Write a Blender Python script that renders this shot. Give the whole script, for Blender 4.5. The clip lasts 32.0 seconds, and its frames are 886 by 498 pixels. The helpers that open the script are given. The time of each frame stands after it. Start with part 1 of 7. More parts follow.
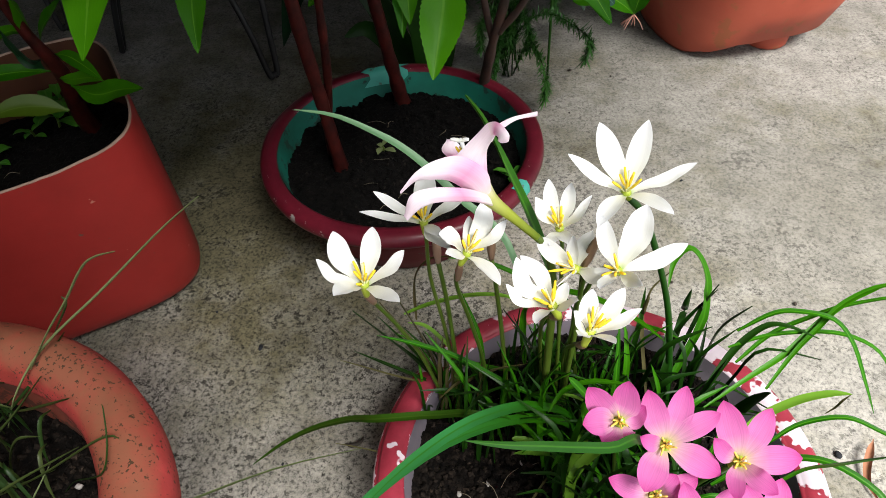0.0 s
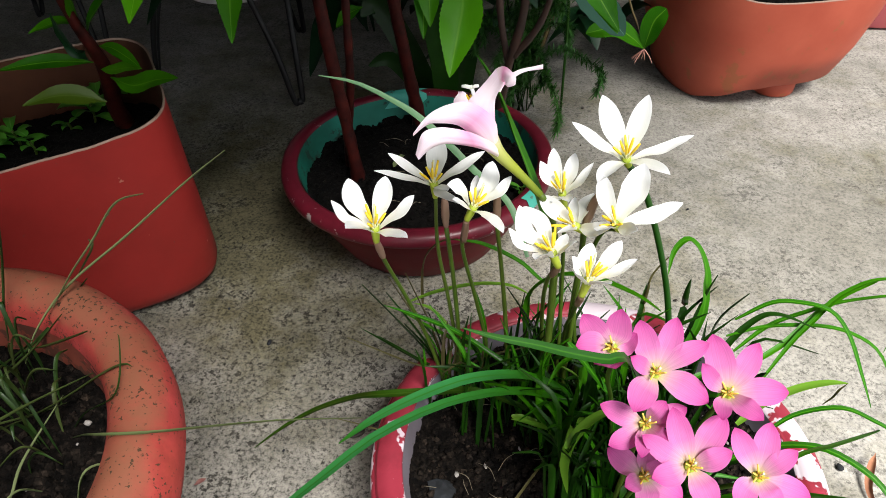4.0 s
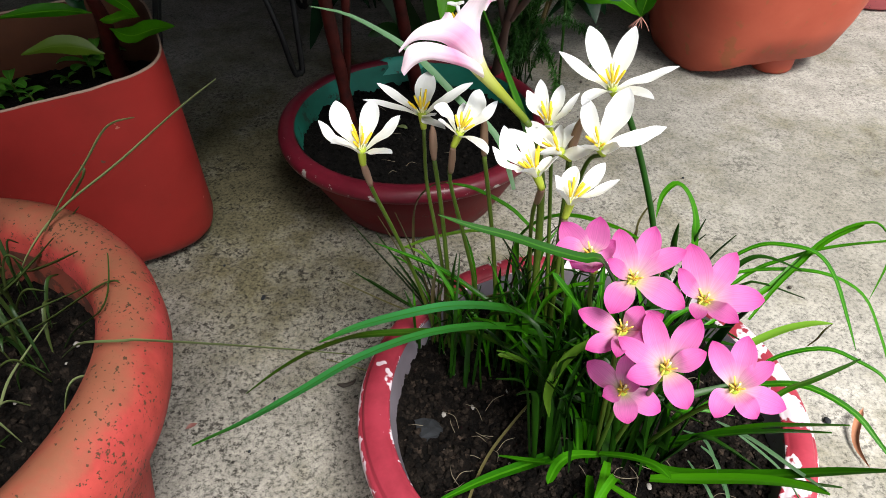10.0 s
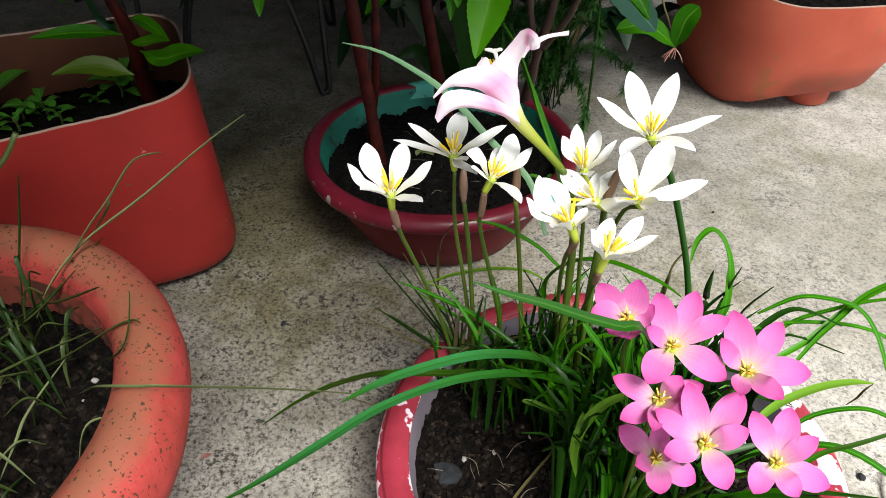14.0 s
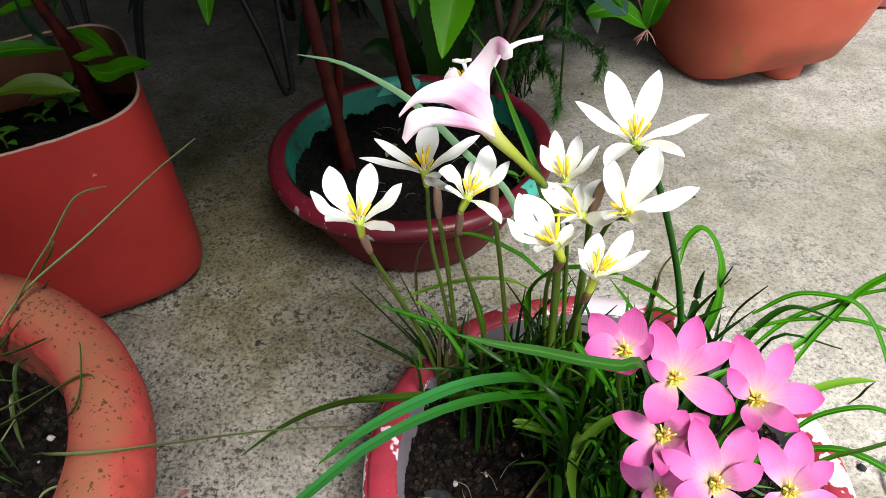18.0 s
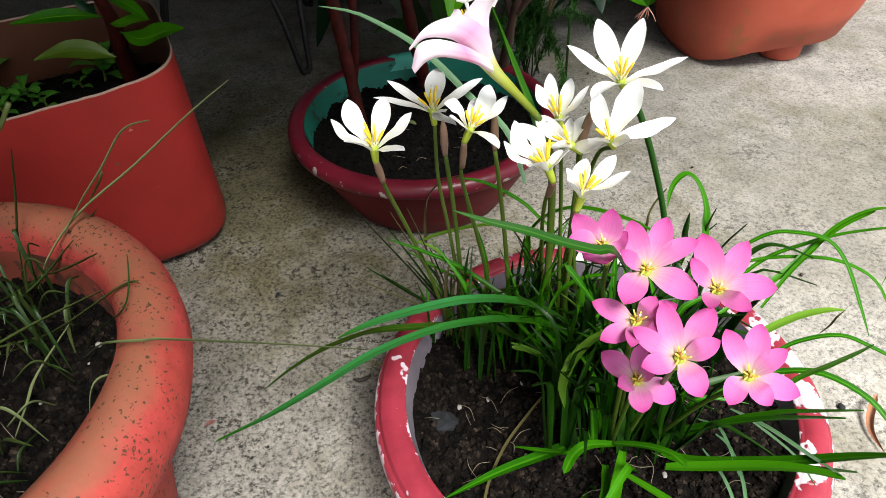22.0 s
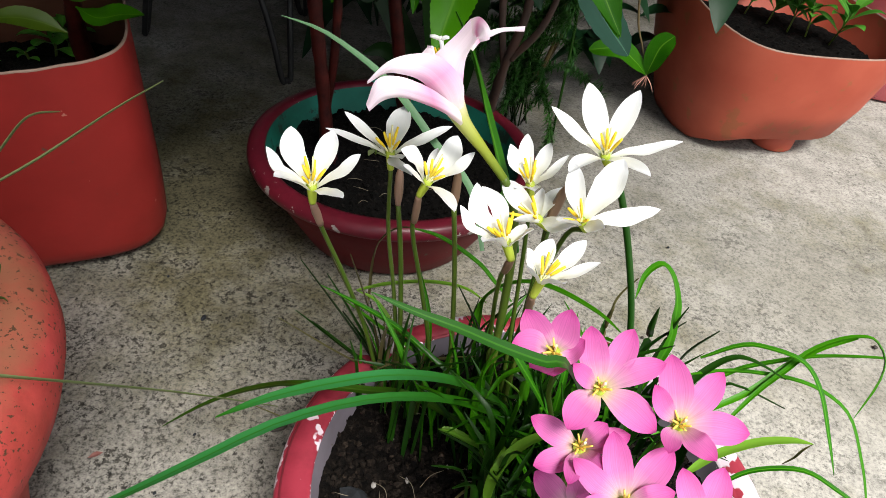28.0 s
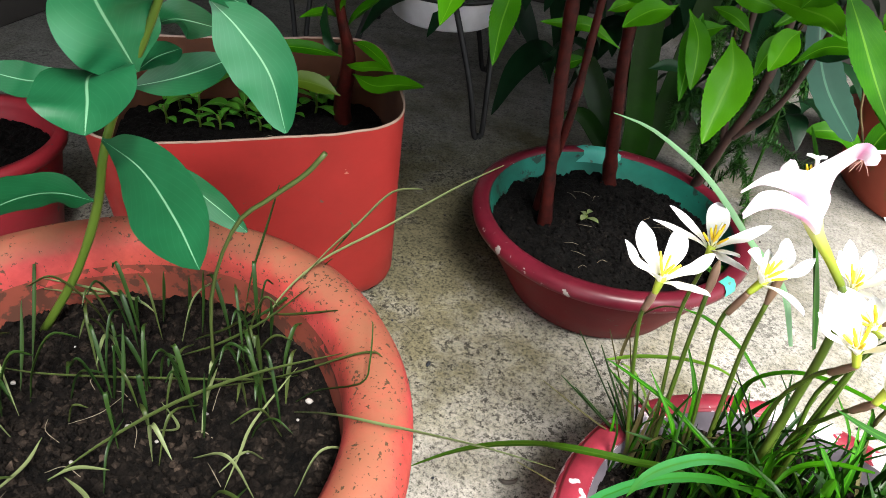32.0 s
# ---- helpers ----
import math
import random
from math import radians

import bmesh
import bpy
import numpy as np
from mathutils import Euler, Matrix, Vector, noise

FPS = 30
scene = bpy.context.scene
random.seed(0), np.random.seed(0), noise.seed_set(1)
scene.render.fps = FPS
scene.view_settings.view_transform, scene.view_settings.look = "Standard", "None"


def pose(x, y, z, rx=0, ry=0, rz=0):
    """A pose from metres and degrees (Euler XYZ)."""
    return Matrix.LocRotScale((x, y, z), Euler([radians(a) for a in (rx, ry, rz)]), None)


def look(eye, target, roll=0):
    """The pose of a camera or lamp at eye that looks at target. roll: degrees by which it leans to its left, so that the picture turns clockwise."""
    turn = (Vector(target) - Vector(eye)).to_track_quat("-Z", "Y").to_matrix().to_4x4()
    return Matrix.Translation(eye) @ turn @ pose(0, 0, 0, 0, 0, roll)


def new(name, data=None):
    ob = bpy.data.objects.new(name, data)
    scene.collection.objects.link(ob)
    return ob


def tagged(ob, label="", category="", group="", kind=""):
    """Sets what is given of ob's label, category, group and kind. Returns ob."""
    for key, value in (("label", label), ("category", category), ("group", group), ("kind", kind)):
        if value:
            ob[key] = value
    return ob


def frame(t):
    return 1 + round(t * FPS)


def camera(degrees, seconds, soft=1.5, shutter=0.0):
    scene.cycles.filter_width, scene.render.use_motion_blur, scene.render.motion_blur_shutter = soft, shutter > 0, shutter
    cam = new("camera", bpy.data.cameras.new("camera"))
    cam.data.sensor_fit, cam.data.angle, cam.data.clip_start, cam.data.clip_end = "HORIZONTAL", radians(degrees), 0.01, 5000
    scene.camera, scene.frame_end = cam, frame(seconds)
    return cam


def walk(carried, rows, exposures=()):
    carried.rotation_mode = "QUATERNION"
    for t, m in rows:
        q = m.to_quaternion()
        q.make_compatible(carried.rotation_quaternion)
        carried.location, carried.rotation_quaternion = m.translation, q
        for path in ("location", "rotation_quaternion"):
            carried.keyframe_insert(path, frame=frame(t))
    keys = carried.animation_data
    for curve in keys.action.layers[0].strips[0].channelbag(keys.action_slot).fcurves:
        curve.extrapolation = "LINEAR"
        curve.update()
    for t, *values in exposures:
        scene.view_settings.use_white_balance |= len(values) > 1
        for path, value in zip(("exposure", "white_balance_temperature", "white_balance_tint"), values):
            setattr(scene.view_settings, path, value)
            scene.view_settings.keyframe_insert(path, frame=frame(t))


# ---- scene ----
cam = camera(64.7, 32.0, soft=0.8)
PATH = [
    (0, (0.020, 0.007, 0.487), (-0.091, 1.378, -0.964), -3.2),
    (0.2, (0.013, 0.007, 0.456), (-0.067, 1.421, -0.956), -2.9),
    (0.5, (0.033, 0.022, 0.453), (-0.036, 1.421, -0.975), -5.6),
    (1, (0.034, -0.012, 0.447), (-0.131, 1.423, -0.937), -9.6),
    (1.5, (0.042, -0.033, 0.426), (-0.092, 1.361, -1.002), -16.0),
    (2, (0.031, -0.054, 0.418), (-0.148, 1.316, -1.028), -12.7),
    (2.5, (0.038, -0.048, 0.447), (-0.123, 1.401, -0.922), -11.3),
    (3, (0.055, -0.047, 0.436), (-0.074, 1.391, -0.948), -10.2),
    (3.5, (0.041, -0.046, 0.459), (-0.102, 1.451, -0.86), -4.1),
    (5.5, (0.008, -0.027, 0.456), (-0.14, 1.486, -0.844), 1.0),
    (6, (0.018, -0.021, 0.45), (-0.089, 1.487, -0.86), 1.3),
    (6.5, (0.025, -0.021, 0.44), (-0.072, 1.463, -0.897), 0.3),
    (7, (0.026, -0.026, 0.435), (-0.086, 1.455, -0.904), 0.3),
    (7.5, (0.031, -0.028, 0.443), (-0.09, 1.479, -0.866), 0.4),
    (8, (0.029, -0.032, 0.44), (-0.111, 1.477, -0.865), 0.2),
    (8.5, (0.036, -0.035, 0.427), (-0.082, 1.456, -0.9), 0.2),
    (9, (0.034, -0.046, 0.408), (-0.078, 1.416, -0.952), 0.1),
    (9.5, (0.037, -0.054, 0.42), (-0.082, 1.43, -0.915), -3.7),
    (10, (0.036, -0.07, 0.433), (-0.126, 1.436, -0.874), -0.9),
    (10.5, (0.046, -0.07, 0.431), (-0.127, 1.453, -0.853), -1.3),
    (11, (0.043, -0.063, 0.43), (-0.148, 1.45, -0.863), -2.1),
    (11.5, (0.038, -0.057, 0.437), (-0.17, 1.466, -0.843), -2.2),
    (12, (0.038, -0.056, 0.432), (-0.166, 1.446, -0.873), -2.1),
    (12.5, (0.037, -0.055, 0.43), (-0.162, 1.43, -0.896), -1.5),
    (13, (0.033, -0.051, 0.431), (-0.144, 1.441, -0.888), 0.5),
    (13.5, (0.028, -0.051, 0.443), (-0.179, 1.474, -0.835), 0.3),
    (15.5, (0.033, -0.049, 0.426), (-0.172, 1.434, -0.9), -1.5),
    (16, (0.018, -0.042, 0.44), (-0.198, 1.459, -0.864), -1.4),
    (16.5, (0.017, -0.043, 0.441), (-0.212, 1.458, -0.861), -1.5),
    (17, (0.02, -0.04, 0.44), (-0.204, 1.458, -0.866), -2.1),
    (17.5, (0.023, -0.031, 0.444), (-0.183, 1.476, -0.854), -1.4),
    (18, (0.026, -0.02, 0.439), (-0.124, 1.472, -0.884), -2.2),
    (18.5, (0.016, -0.019, 0.432), (-0.143, 1.466, -0.898), -0.4),
    (19, (0.046, -0.019, 0.428), (-0.028, 1.497, -0.875), -0.8),
    (19.5, (0.056, -0.031, 0.412), (-0.047, 1.444, -0.935), -4.0),
    (20, (0.052, -0.042, 0.398), (-0.07, 1.408, -0.975), -6.3),
    (20.5, (0.042, -0.046, 0.412), (-0.118, 1.378, -0.983), -9.1),
    (21, (0.036, -0.054, 0.433), (-0.136, 1.46, -0.863), -7.2),
    (21.5, (0.032, -0.069, 0.431), (-0.18, 1.418, -0.889), -4.6),
    (22, (0.034, -0.073, 0.436), (-0.152, 1.419, -0.883), -2.7),
    (22.5, (0.032, -0.074, 0.434), (-0.214, 1.4, -0.895), -0.9),
    (23, (0.033, -0.07, 0.432), (-0.174, 1.363, -0.948), 2.8),
    (23.5, (0.032, -0.068, 0.434), (-0.177, 1.368, -0.942), 3.5),
    (24, (0.036, -0.071, 0.433), (-0.135, 1.403, -0.907), 5.1),
    (24.5, (0.028, -0.066, 0.429), (-0.171, 1.408, -0.908), 4.9),
    (26.5, (0.023, -0.05, 0.421), (-0.141, 1.459, -0.882), 5.9),
    (27, (0.015, -0.034, 0.434), (-0.174, 1.507, -0.826), 6.1),
    (27.5, (0.025, -0.024, 0.429), (-0.133, 1.543, -0.804), 7.4),
    (28, (0.042, -0.024, 0.419), (-0.07, 1.53, -0.835), 8.2),
    (28.5, (0.049, -0.03, 0.408), (-0.042, 1.514, -0.86), 7.6),
    (29, (0.056, -0.034, 0.396), (-0.047, 1.485, -0.902), 6.4),
    (29.5, (0.052, -0.037, 0.393), (-0.036, 1.474, -0.915), 6.6),
    (30, (0.043, -0.04, 0.39), (-0.034, 1.473, -0.915), 7.1),
    (30.5, (0.027, -0.044, 0.393), (-0.055, 1.455, -0.928), 7.7),
    (31, (0.003, -0.048, 0.402), (-0.129, 1.478, -0.884), 7.7),
    (31.5, (-0.03, -0.06, 0.412), (-0.32, 1.468, -0.845), 7.1),
    (32, (-0.068, -0.059, 0.44), (-0.451, 1.496, -0.758), 7.2),
]
EXPOSURES = [(0, 1.0), (1, 0.93), (2, 0.93), (6, 1.21), (7, 1.15), (9, 1.12), (13, 1.22), (17, 1.27), (20, 0.97), (22, 1.17), (24, 1.16), (27, 1.20), (28, 1.09), (30.3, 1.0), (31, 1.16), (31.5, 1.5), (32, 2.2)]
walk(cam, [(t, look(eye, target, roll)) for t, eye, target, roll in PATH], EXPOSURES)


# ---- world and light ----
world = bpy.data.worlds.new("world")
scene.world = world
world.use_nodes = True
wn, wl = world.node_tree.nodes, world.node_tree.links
sky = wn.new("ShaderNodeTexSky")
sky.sky_type = "NISHITA"
sky.sun_disc = False
sky.sun_elevation = radians(55)
sky.sun_rotation = radians(148)
haze = wn.new("ShaderNodeHueSaturation")
haze.inputs["Saturation"].default_value = 0.25
wl.new(sky.outputs["Color"], haze.inputs["Color"])
wl.new(haze.outputs["Color"], wn["Background"].inputs["Color"])
wn["Background"].inputs["Strength"].default_value = 0.115
sun_data = bpy.data.lights.new("sun", "SUN")
sun_data.energy = 5.0
sun_data.angle = radians(28)
sun_data.color = (1.0, 0.965, 0.92)
sun = new("sun", sun_data)
sun.matrix_world = look((0.38, -0.6, 1.2), (0, 0, 0))


# ---- materials ----
def material(name, rough=0.6, metal=0.0, spec=0.5):
    m = bpy.data.materials.new(name)
    m.use_nodes = True
    b = m.node_tree.nodes["Principled BSDF"]
    b.inputs["Roughness"].default_value = rough
    b.inputs["Metallic"].default_value = metal
    b.inputs["Specular IOR Level"].default_value = spec
    return m, m.node_tree.nodes, m.node_tree.links, b


def rgb(c):
    return (c[0], c[1], c[2], 1.0)


def ramp(nodes, stops, mode="LINEAR"):
    r = nodes.new("ShaderNodeValToRGB")
    r.color_ramp.interpolation = mode
    e = r.color_ramp.elements
    while len(e) > 1:
        e.remove(e[-1])
    e[0].position, e[0].color = stops[0][0], rgb(stops[0][1])
    for p, c in stops[1:]:
        e.new(p).color = rgb(c)
    return r


def noise_tex(nodes, links, scale, detail=4.0, rough=0.55, coord="Object"):
    tc = nodes.new("ShaderNodeTexCoord")
    n = nodes.new("ShaderNodeTexNoise")
    n.inputs["Scale"].default_value = scale
    n.inputs["Detail"].default_value = detail
    n.inputs["Roughness"].default_value = rough
    links.new(tc.outputs[coord], n.inputs["Vector"])
    return n


def mix(nodes, links, fac, a, b, mode="MIX"):
    m = nodes.new("ShaderNodeMix")
    m.data_type = "RGBA"
    m.blend_type = mode
    for sock, v in ((m.inputs[0], fac), (m.inputs[6], a), (m.inputs[7], b)):
        if isinstance(v, (int, float)):
            sock.default_value = v
        elif isinstance(v, tuple):
            sock.default_value = rgb(v)
        else:
            links.new(v, sock)
    return m.outputs[2]


def bump(nodes, links, bsdf, height, strength, dist):
    b = nodes.new("ShaderNodeBump")
    b.inputs["Strength"].default_value = strength
    b.inputs["Distance"].default_value = dist
    links.new(height, b.inputs["Height"])
    links.new(b.outputs["Normal"], bsdf.inputs["Normal"])


def concrete():
    m, n, l, b = material("rough concrete", 0.9, spec=0.2)
    big = noise_tex(n, l, 3.0, 5)
    mid = noise_tex(n, l, 30, 6, 0.65)
    c1 = ramp(n, [(0.3, (0.190, 0.186, 0.174)), (0.5, (0.243, 0.237, 0.223)), (0.72, (0.300, 0.293, 0.277))])
    l.new(mid.outputs["Fac"], c1.inputs["Fac"])
    c2 = ramp(n, [(0.32, (0.66, 0.64, 0.58)), (0.5, (0.97, 0.96, 0.92)), (0.68, (1.18, 1.16, 1.13))])
    l.new(big.outputs["Fac"], c2.inputs["Fac"])
    col = mix(n, l, 1.0, c1.outputs["Color"], c2.outputs["Color"], "MULTIPLY")
    # grains of sand and dark grit
    grit = noise_tex(n, l, 360, 4, 0.7)
    gr = ramp(n, [(0.38, (0.26, 0.255, 0.24)), (0.46, (0.84, 0.84, 0.83)), (0.54, (1.15, 1.135, 1.10)), (0.64, (1.45, 1.43, 1.37))])
    l.new(grit.outputs["Fac"], gr.inputs["Fac"])
    # trowelled smoother out in the yard, where a paler band paints in brighter light
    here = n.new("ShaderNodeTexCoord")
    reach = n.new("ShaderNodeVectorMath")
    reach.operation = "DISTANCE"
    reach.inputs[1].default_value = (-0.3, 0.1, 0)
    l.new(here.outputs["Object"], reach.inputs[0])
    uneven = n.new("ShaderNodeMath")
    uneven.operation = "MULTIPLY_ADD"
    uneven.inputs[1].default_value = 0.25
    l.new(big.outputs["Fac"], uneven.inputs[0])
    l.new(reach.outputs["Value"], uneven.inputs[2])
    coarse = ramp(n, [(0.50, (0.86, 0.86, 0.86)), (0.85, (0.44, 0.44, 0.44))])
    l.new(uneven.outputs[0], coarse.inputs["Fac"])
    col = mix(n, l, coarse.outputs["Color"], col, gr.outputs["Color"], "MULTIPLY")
    lit_band = ramp(n, [(0.50, (1, 1, 1)), (0.78, (1.13, 1.13, 1.13)), (1.0, (1.0, 1.0, 1.0))])
    l.new(uneven.outputs[0], lit_band.inputs["Fac"])
    col = mix(n, l, 1.0, col, lit_band.outputs["Color"], "MULTIPLY")
    fine = noise_tex(n, l, 170, 4, 0.75)
    zone = noise_tex(n, l, 14, 4, 0.6)
    za = n.new("ShaderNodeMath")
    za.operation = "MULTIPLY_ADD"
    za.inputs[1].default_value = 0.6
    l.new(zone.outputs["Fac"], za.inputs[0])
    l.new(fine.outputs["Fac"], za.inputs[2])
    pits = ramp(n, [(0.668, (0.14, 0.136, 0.127)), (0.707, (1, 1, 1))])
    l.new(za.outputs[0], pits.inputs["Fac"])
    col = mix(n, l, coarse.outputs["Color"], col, pits.outputs["Color"], "MULTIPLY")
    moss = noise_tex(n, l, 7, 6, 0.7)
    # olive stain between the bowl and red planter, darkened to add shade there
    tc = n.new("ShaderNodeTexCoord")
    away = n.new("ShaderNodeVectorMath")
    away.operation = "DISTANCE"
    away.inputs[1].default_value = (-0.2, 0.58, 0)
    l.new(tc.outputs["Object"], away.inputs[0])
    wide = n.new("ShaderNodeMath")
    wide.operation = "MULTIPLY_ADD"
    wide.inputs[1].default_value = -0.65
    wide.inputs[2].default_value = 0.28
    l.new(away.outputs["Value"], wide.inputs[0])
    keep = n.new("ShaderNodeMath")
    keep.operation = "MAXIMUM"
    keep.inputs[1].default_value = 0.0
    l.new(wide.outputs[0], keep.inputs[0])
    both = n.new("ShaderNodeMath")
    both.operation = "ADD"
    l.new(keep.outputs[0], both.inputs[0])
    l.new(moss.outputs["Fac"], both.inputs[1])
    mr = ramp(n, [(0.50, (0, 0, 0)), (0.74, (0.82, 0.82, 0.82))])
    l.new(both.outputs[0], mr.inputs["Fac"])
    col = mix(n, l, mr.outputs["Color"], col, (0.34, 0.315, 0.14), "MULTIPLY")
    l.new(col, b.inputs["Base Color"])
    bump(n, l, b, fine.outputs["Fac"], 0.5, 0.0018)
    return m


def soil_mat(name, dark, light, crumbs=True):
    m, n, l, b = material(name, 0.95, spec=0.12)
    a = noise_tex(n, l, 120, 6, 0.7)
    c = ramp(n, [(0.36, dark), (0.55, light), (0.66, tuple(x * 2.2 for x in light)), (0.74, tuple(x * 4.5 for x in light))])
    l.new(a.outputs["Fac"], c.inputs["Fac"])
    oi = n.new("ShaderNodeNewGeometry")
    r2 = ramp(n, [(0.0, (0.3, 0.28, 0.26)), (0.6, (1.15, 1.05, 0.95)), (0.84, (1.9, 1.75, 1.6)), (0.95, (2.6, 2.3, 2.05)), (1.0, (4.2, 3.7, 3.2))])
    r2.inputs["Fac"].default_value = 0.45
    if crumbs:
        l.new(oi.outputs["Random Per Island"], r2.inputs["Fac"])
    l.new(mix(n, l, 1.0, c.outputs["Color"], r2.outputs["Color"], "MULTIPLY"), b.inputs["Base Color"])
    bump(n, l, b, a.outputs["Fac"], 0.9, 0.006)
    return m


def painted(name, base, dark, rough=0.5, chip=None, chip_scale=30, chip_at=0.62, dirt=(0.08, 0.07, 0.05), dirt_at=0.64, dirt_amount=0.8, dirt_scale=90):
    m, n, l, b = material(name, rough, spec=0.28)
    a = noise_tex(n, l, 14, 5)
    c = ramp(n, [(0.3, dark), (0.7, base)])
    l.new(a.outputs["Fac"], c.inputs["Fac"])
    col = c.outputs["Color"]
    d = noise_tex(n, l, dirt_scale, 4, 0.65)
    dr = ramp(n, [(dirt_at, (0, 0, 0)), (dirt_at + 0.04, (dirt_amount,) * 3)])
    l.new(d.outputs["Fac"], dr.inputs["Fac"])
    col = mix(n, l, dr.outputs["Color"], col, dirt)
    if chip:
        k = noise_tex(n, l, chip_scale, 3, 0.6)
        kr = ramp(n, [(chip_at, (0, 0, 0)), (chip_at + 0.015, (1, 1, 1))])
        l.new(k.outputs["Fac"], kr.inputs["Fac"])
        col = mix(n, l, kr.outputs["Color"], col, chip)
    l.new(col, b.inputs["Base Color"])
    bump(n, l, b, d.outputs["Fac"], 0.15, 0.001)
    return m


def leaf_mat(name, dark, light, rib=None, rough=0.42, side=0.0, trans=0.25, rib_width=0.035, tip=None, spec=0.3):
    """Leaf: u runs across the blade, v along it."""
    m, n, l, b = material(name, rough, spec=spec)
    tc = n.new("ShaderNodeTexCoord")
    sep = n.new("ShaderNodeSeparateXYZ")
    l.new(tc.outputs["UV"], sep.inputs[0])
    a = noise_tex(n, l, 60, 4)
    oi = n.new("ShaderNodeObjectInfo")
    mixv = n.new("ShaderNodeMath")
    mixv.operation = "MULTIPLY_ADD"
    mixv.inputs[1].default_value = 0.6
    l.new(oi.outputs["Random"], mixv.inputs[0])
    sub = n.new("ShaderNodeMath")
    sub.operation = "MULTIPLY"
    sub.inputs[1].default_value = 0.5
    l.new(a.outputs["Fac"], sub.inputs[0])
    l.new(sub.outputs[0], mixv.inputs[2])
    c = ramp(n, [(0.15, dark), (0.85, light)])
    l.new(mixv.outputs[0], c.inputs["Fac"])
    col = c.outputs["Color"]
    if tip:
        tr = ramp(n, [(0.30, (0, 0, 0)), (0.62, (0.75, 0.75, 0.75)), (0.88, (0.55, 0.55, 0.55)), (1.0, (0, 0, 0))])
        l.new(sep.outputs["Y"], tr.inputs["Fac"])
        col = mix(n, l, tr.outputs["Color"], col, tip)
    if rib:
        d = n.new("ShaderNodeMath")
        d.operation = "SUBTRACT"
        d.inputs[1].default_value = 0.5
        l.new(sep.outputs["X"], d.inputs[0])
        ab = n.new("ShaderNodeMath")
        ab.operation = "ABSOLUTE"
        l.new(d.outputs[0], ab.inputs[0])
        rr = ramp(n, [(rib_width * 0.5, (1, 1, 1)), (rib_width, (0, 0, 0))])
        l.new(ab.outputs[0], rr.inputs["Fac"])
        fac = rr.outputs["Color"]
        if side:
            w = n.new("ShaderNodeMath")
            w.operation = "MULTIPLY_ADD"
            w.inputs[1].default_value = -1.1
            l.new(ab.outputs[0], w.inputs[0])
            l.new(sep.outputs["Y"], w.inputs[2])
            w2 = n.new("ShaderNodeMath")
            w2.operation = "MULTIPLY"
            w2.inputs[1].default_value = 10.0
            l.new(w.outputs[0], w2.inputs[0])
            fr = n.new("ShaderNodeMath")
            fr.operation = "FRACT"
            l.new(w2.outputs[0], fr.inputs[0])
            sr = ramp(n, [(0.0, (side,) * 3), (0.12, (0, 0, 0)), (0.9, (0, 0, 0)), (1.0, (side,) * 3)])
            l.new(fr.outputs[0], sr.inputs["Fac"])
            fac = mix(n, l, 1.0, fac, sr.outputs["Color"], "ADD")
            bump(n, l, b, sr.outputs["Color"], -0.3, 0.001)
        col = mix(n, l, fac, col, rib)
    l.new(col, b.inputs["Base Color"])
    t = n.new("ShaderNodeBsdfTranslucent")
    tcol = mix(n, l, 1.0, col, (1.0, 1.5, 0.5), "MULTIPLY")
    l.new(tcol, t.inputs["Color"])
    ms = n.new("ShaderNodeMixShader")
    ms.inputs[0].default_value = trans
    out = n["Material Output"]
    l.new(b.outputs[0], ms.inputs[1])
    l.new(t.outputs[0], ms.inputs[2])
    l.new(ms.outputs[0], out.inputs["Surface"])
    return m


def petal_mat(name, stops, trans=0.42, veins=0.15):
    m, n, l, b = material(name, 0.55, spec=0.3)
    tc = n.new("ShaderNodeTexCoord")
    sep = n.new("ShaderNodeSeparateXYZ")
    l.new(tc.outputs["UV"], sep.inputs[0])
    c = ramp(n, stops)
    l.new(sep.outputs["Y"], c.inputs["Fac"])
    mp = n.new("ShaderNodeMapping")
    mp.inputs["Scale"].default_value = (26, 1.5, 1)
    l.new(tc.outputs["UV"], mp.inputs["Vector"])
    v = n.new("ShaderNodeTexNoise")
    v.inputs["Scale"].default_value = 1.0
    v.inputs["Detail"].default_value = 3
    l.new(mp.outputs[0], v.inputs["Vector"])
    vr = ramp(n, [(0.35, (1 - veins,) * 3), (0.65, (1, 1, 1))])
    l.new(v.outputs["Fac"], vr.inputs["Fac"])
    col = mix(n, l, 1.0, c.outputs["Color"], vr.outputs["Color"], "MULTIPLY")
    l.new(col, b.inputs["Base Color"])
    bump(n, l, b, v.outputs["Fac"], 0.25, 0.0006)
    t = n.new("ShaderNodeBsdfTranslucent")
    l.new(col, t.inputs["Color"])
    ms = n.new("ShaderNodeMixShader")
    ms.inputs[0].default_value = trans
    l.new(b.outputs[0], ms.inputs[1])
    l.new(t.outputs[0], ms.inputs[2])
    l.new(ms.outputs[0], n["Material Output"].inputs["Surface"])
    return m


def plain(name, a, c, rough=0.6, scale=40, metal=0.0, bumpy=0.2):
    m, n, l, b = material(name, rough, metal)
    x = noise_tex(n, l, scale, 4)
    r = ramp(n, [(0.3, a), (0.7, c)])
    l.new(x.outputs["Fac"], r.inputs["Fac"])
    l.new(r.outputs["Color"], b.inputs["Base Color"])
    bump(n, l, b, x.outputs["Fac"], bumpy, 0.001)
    return m


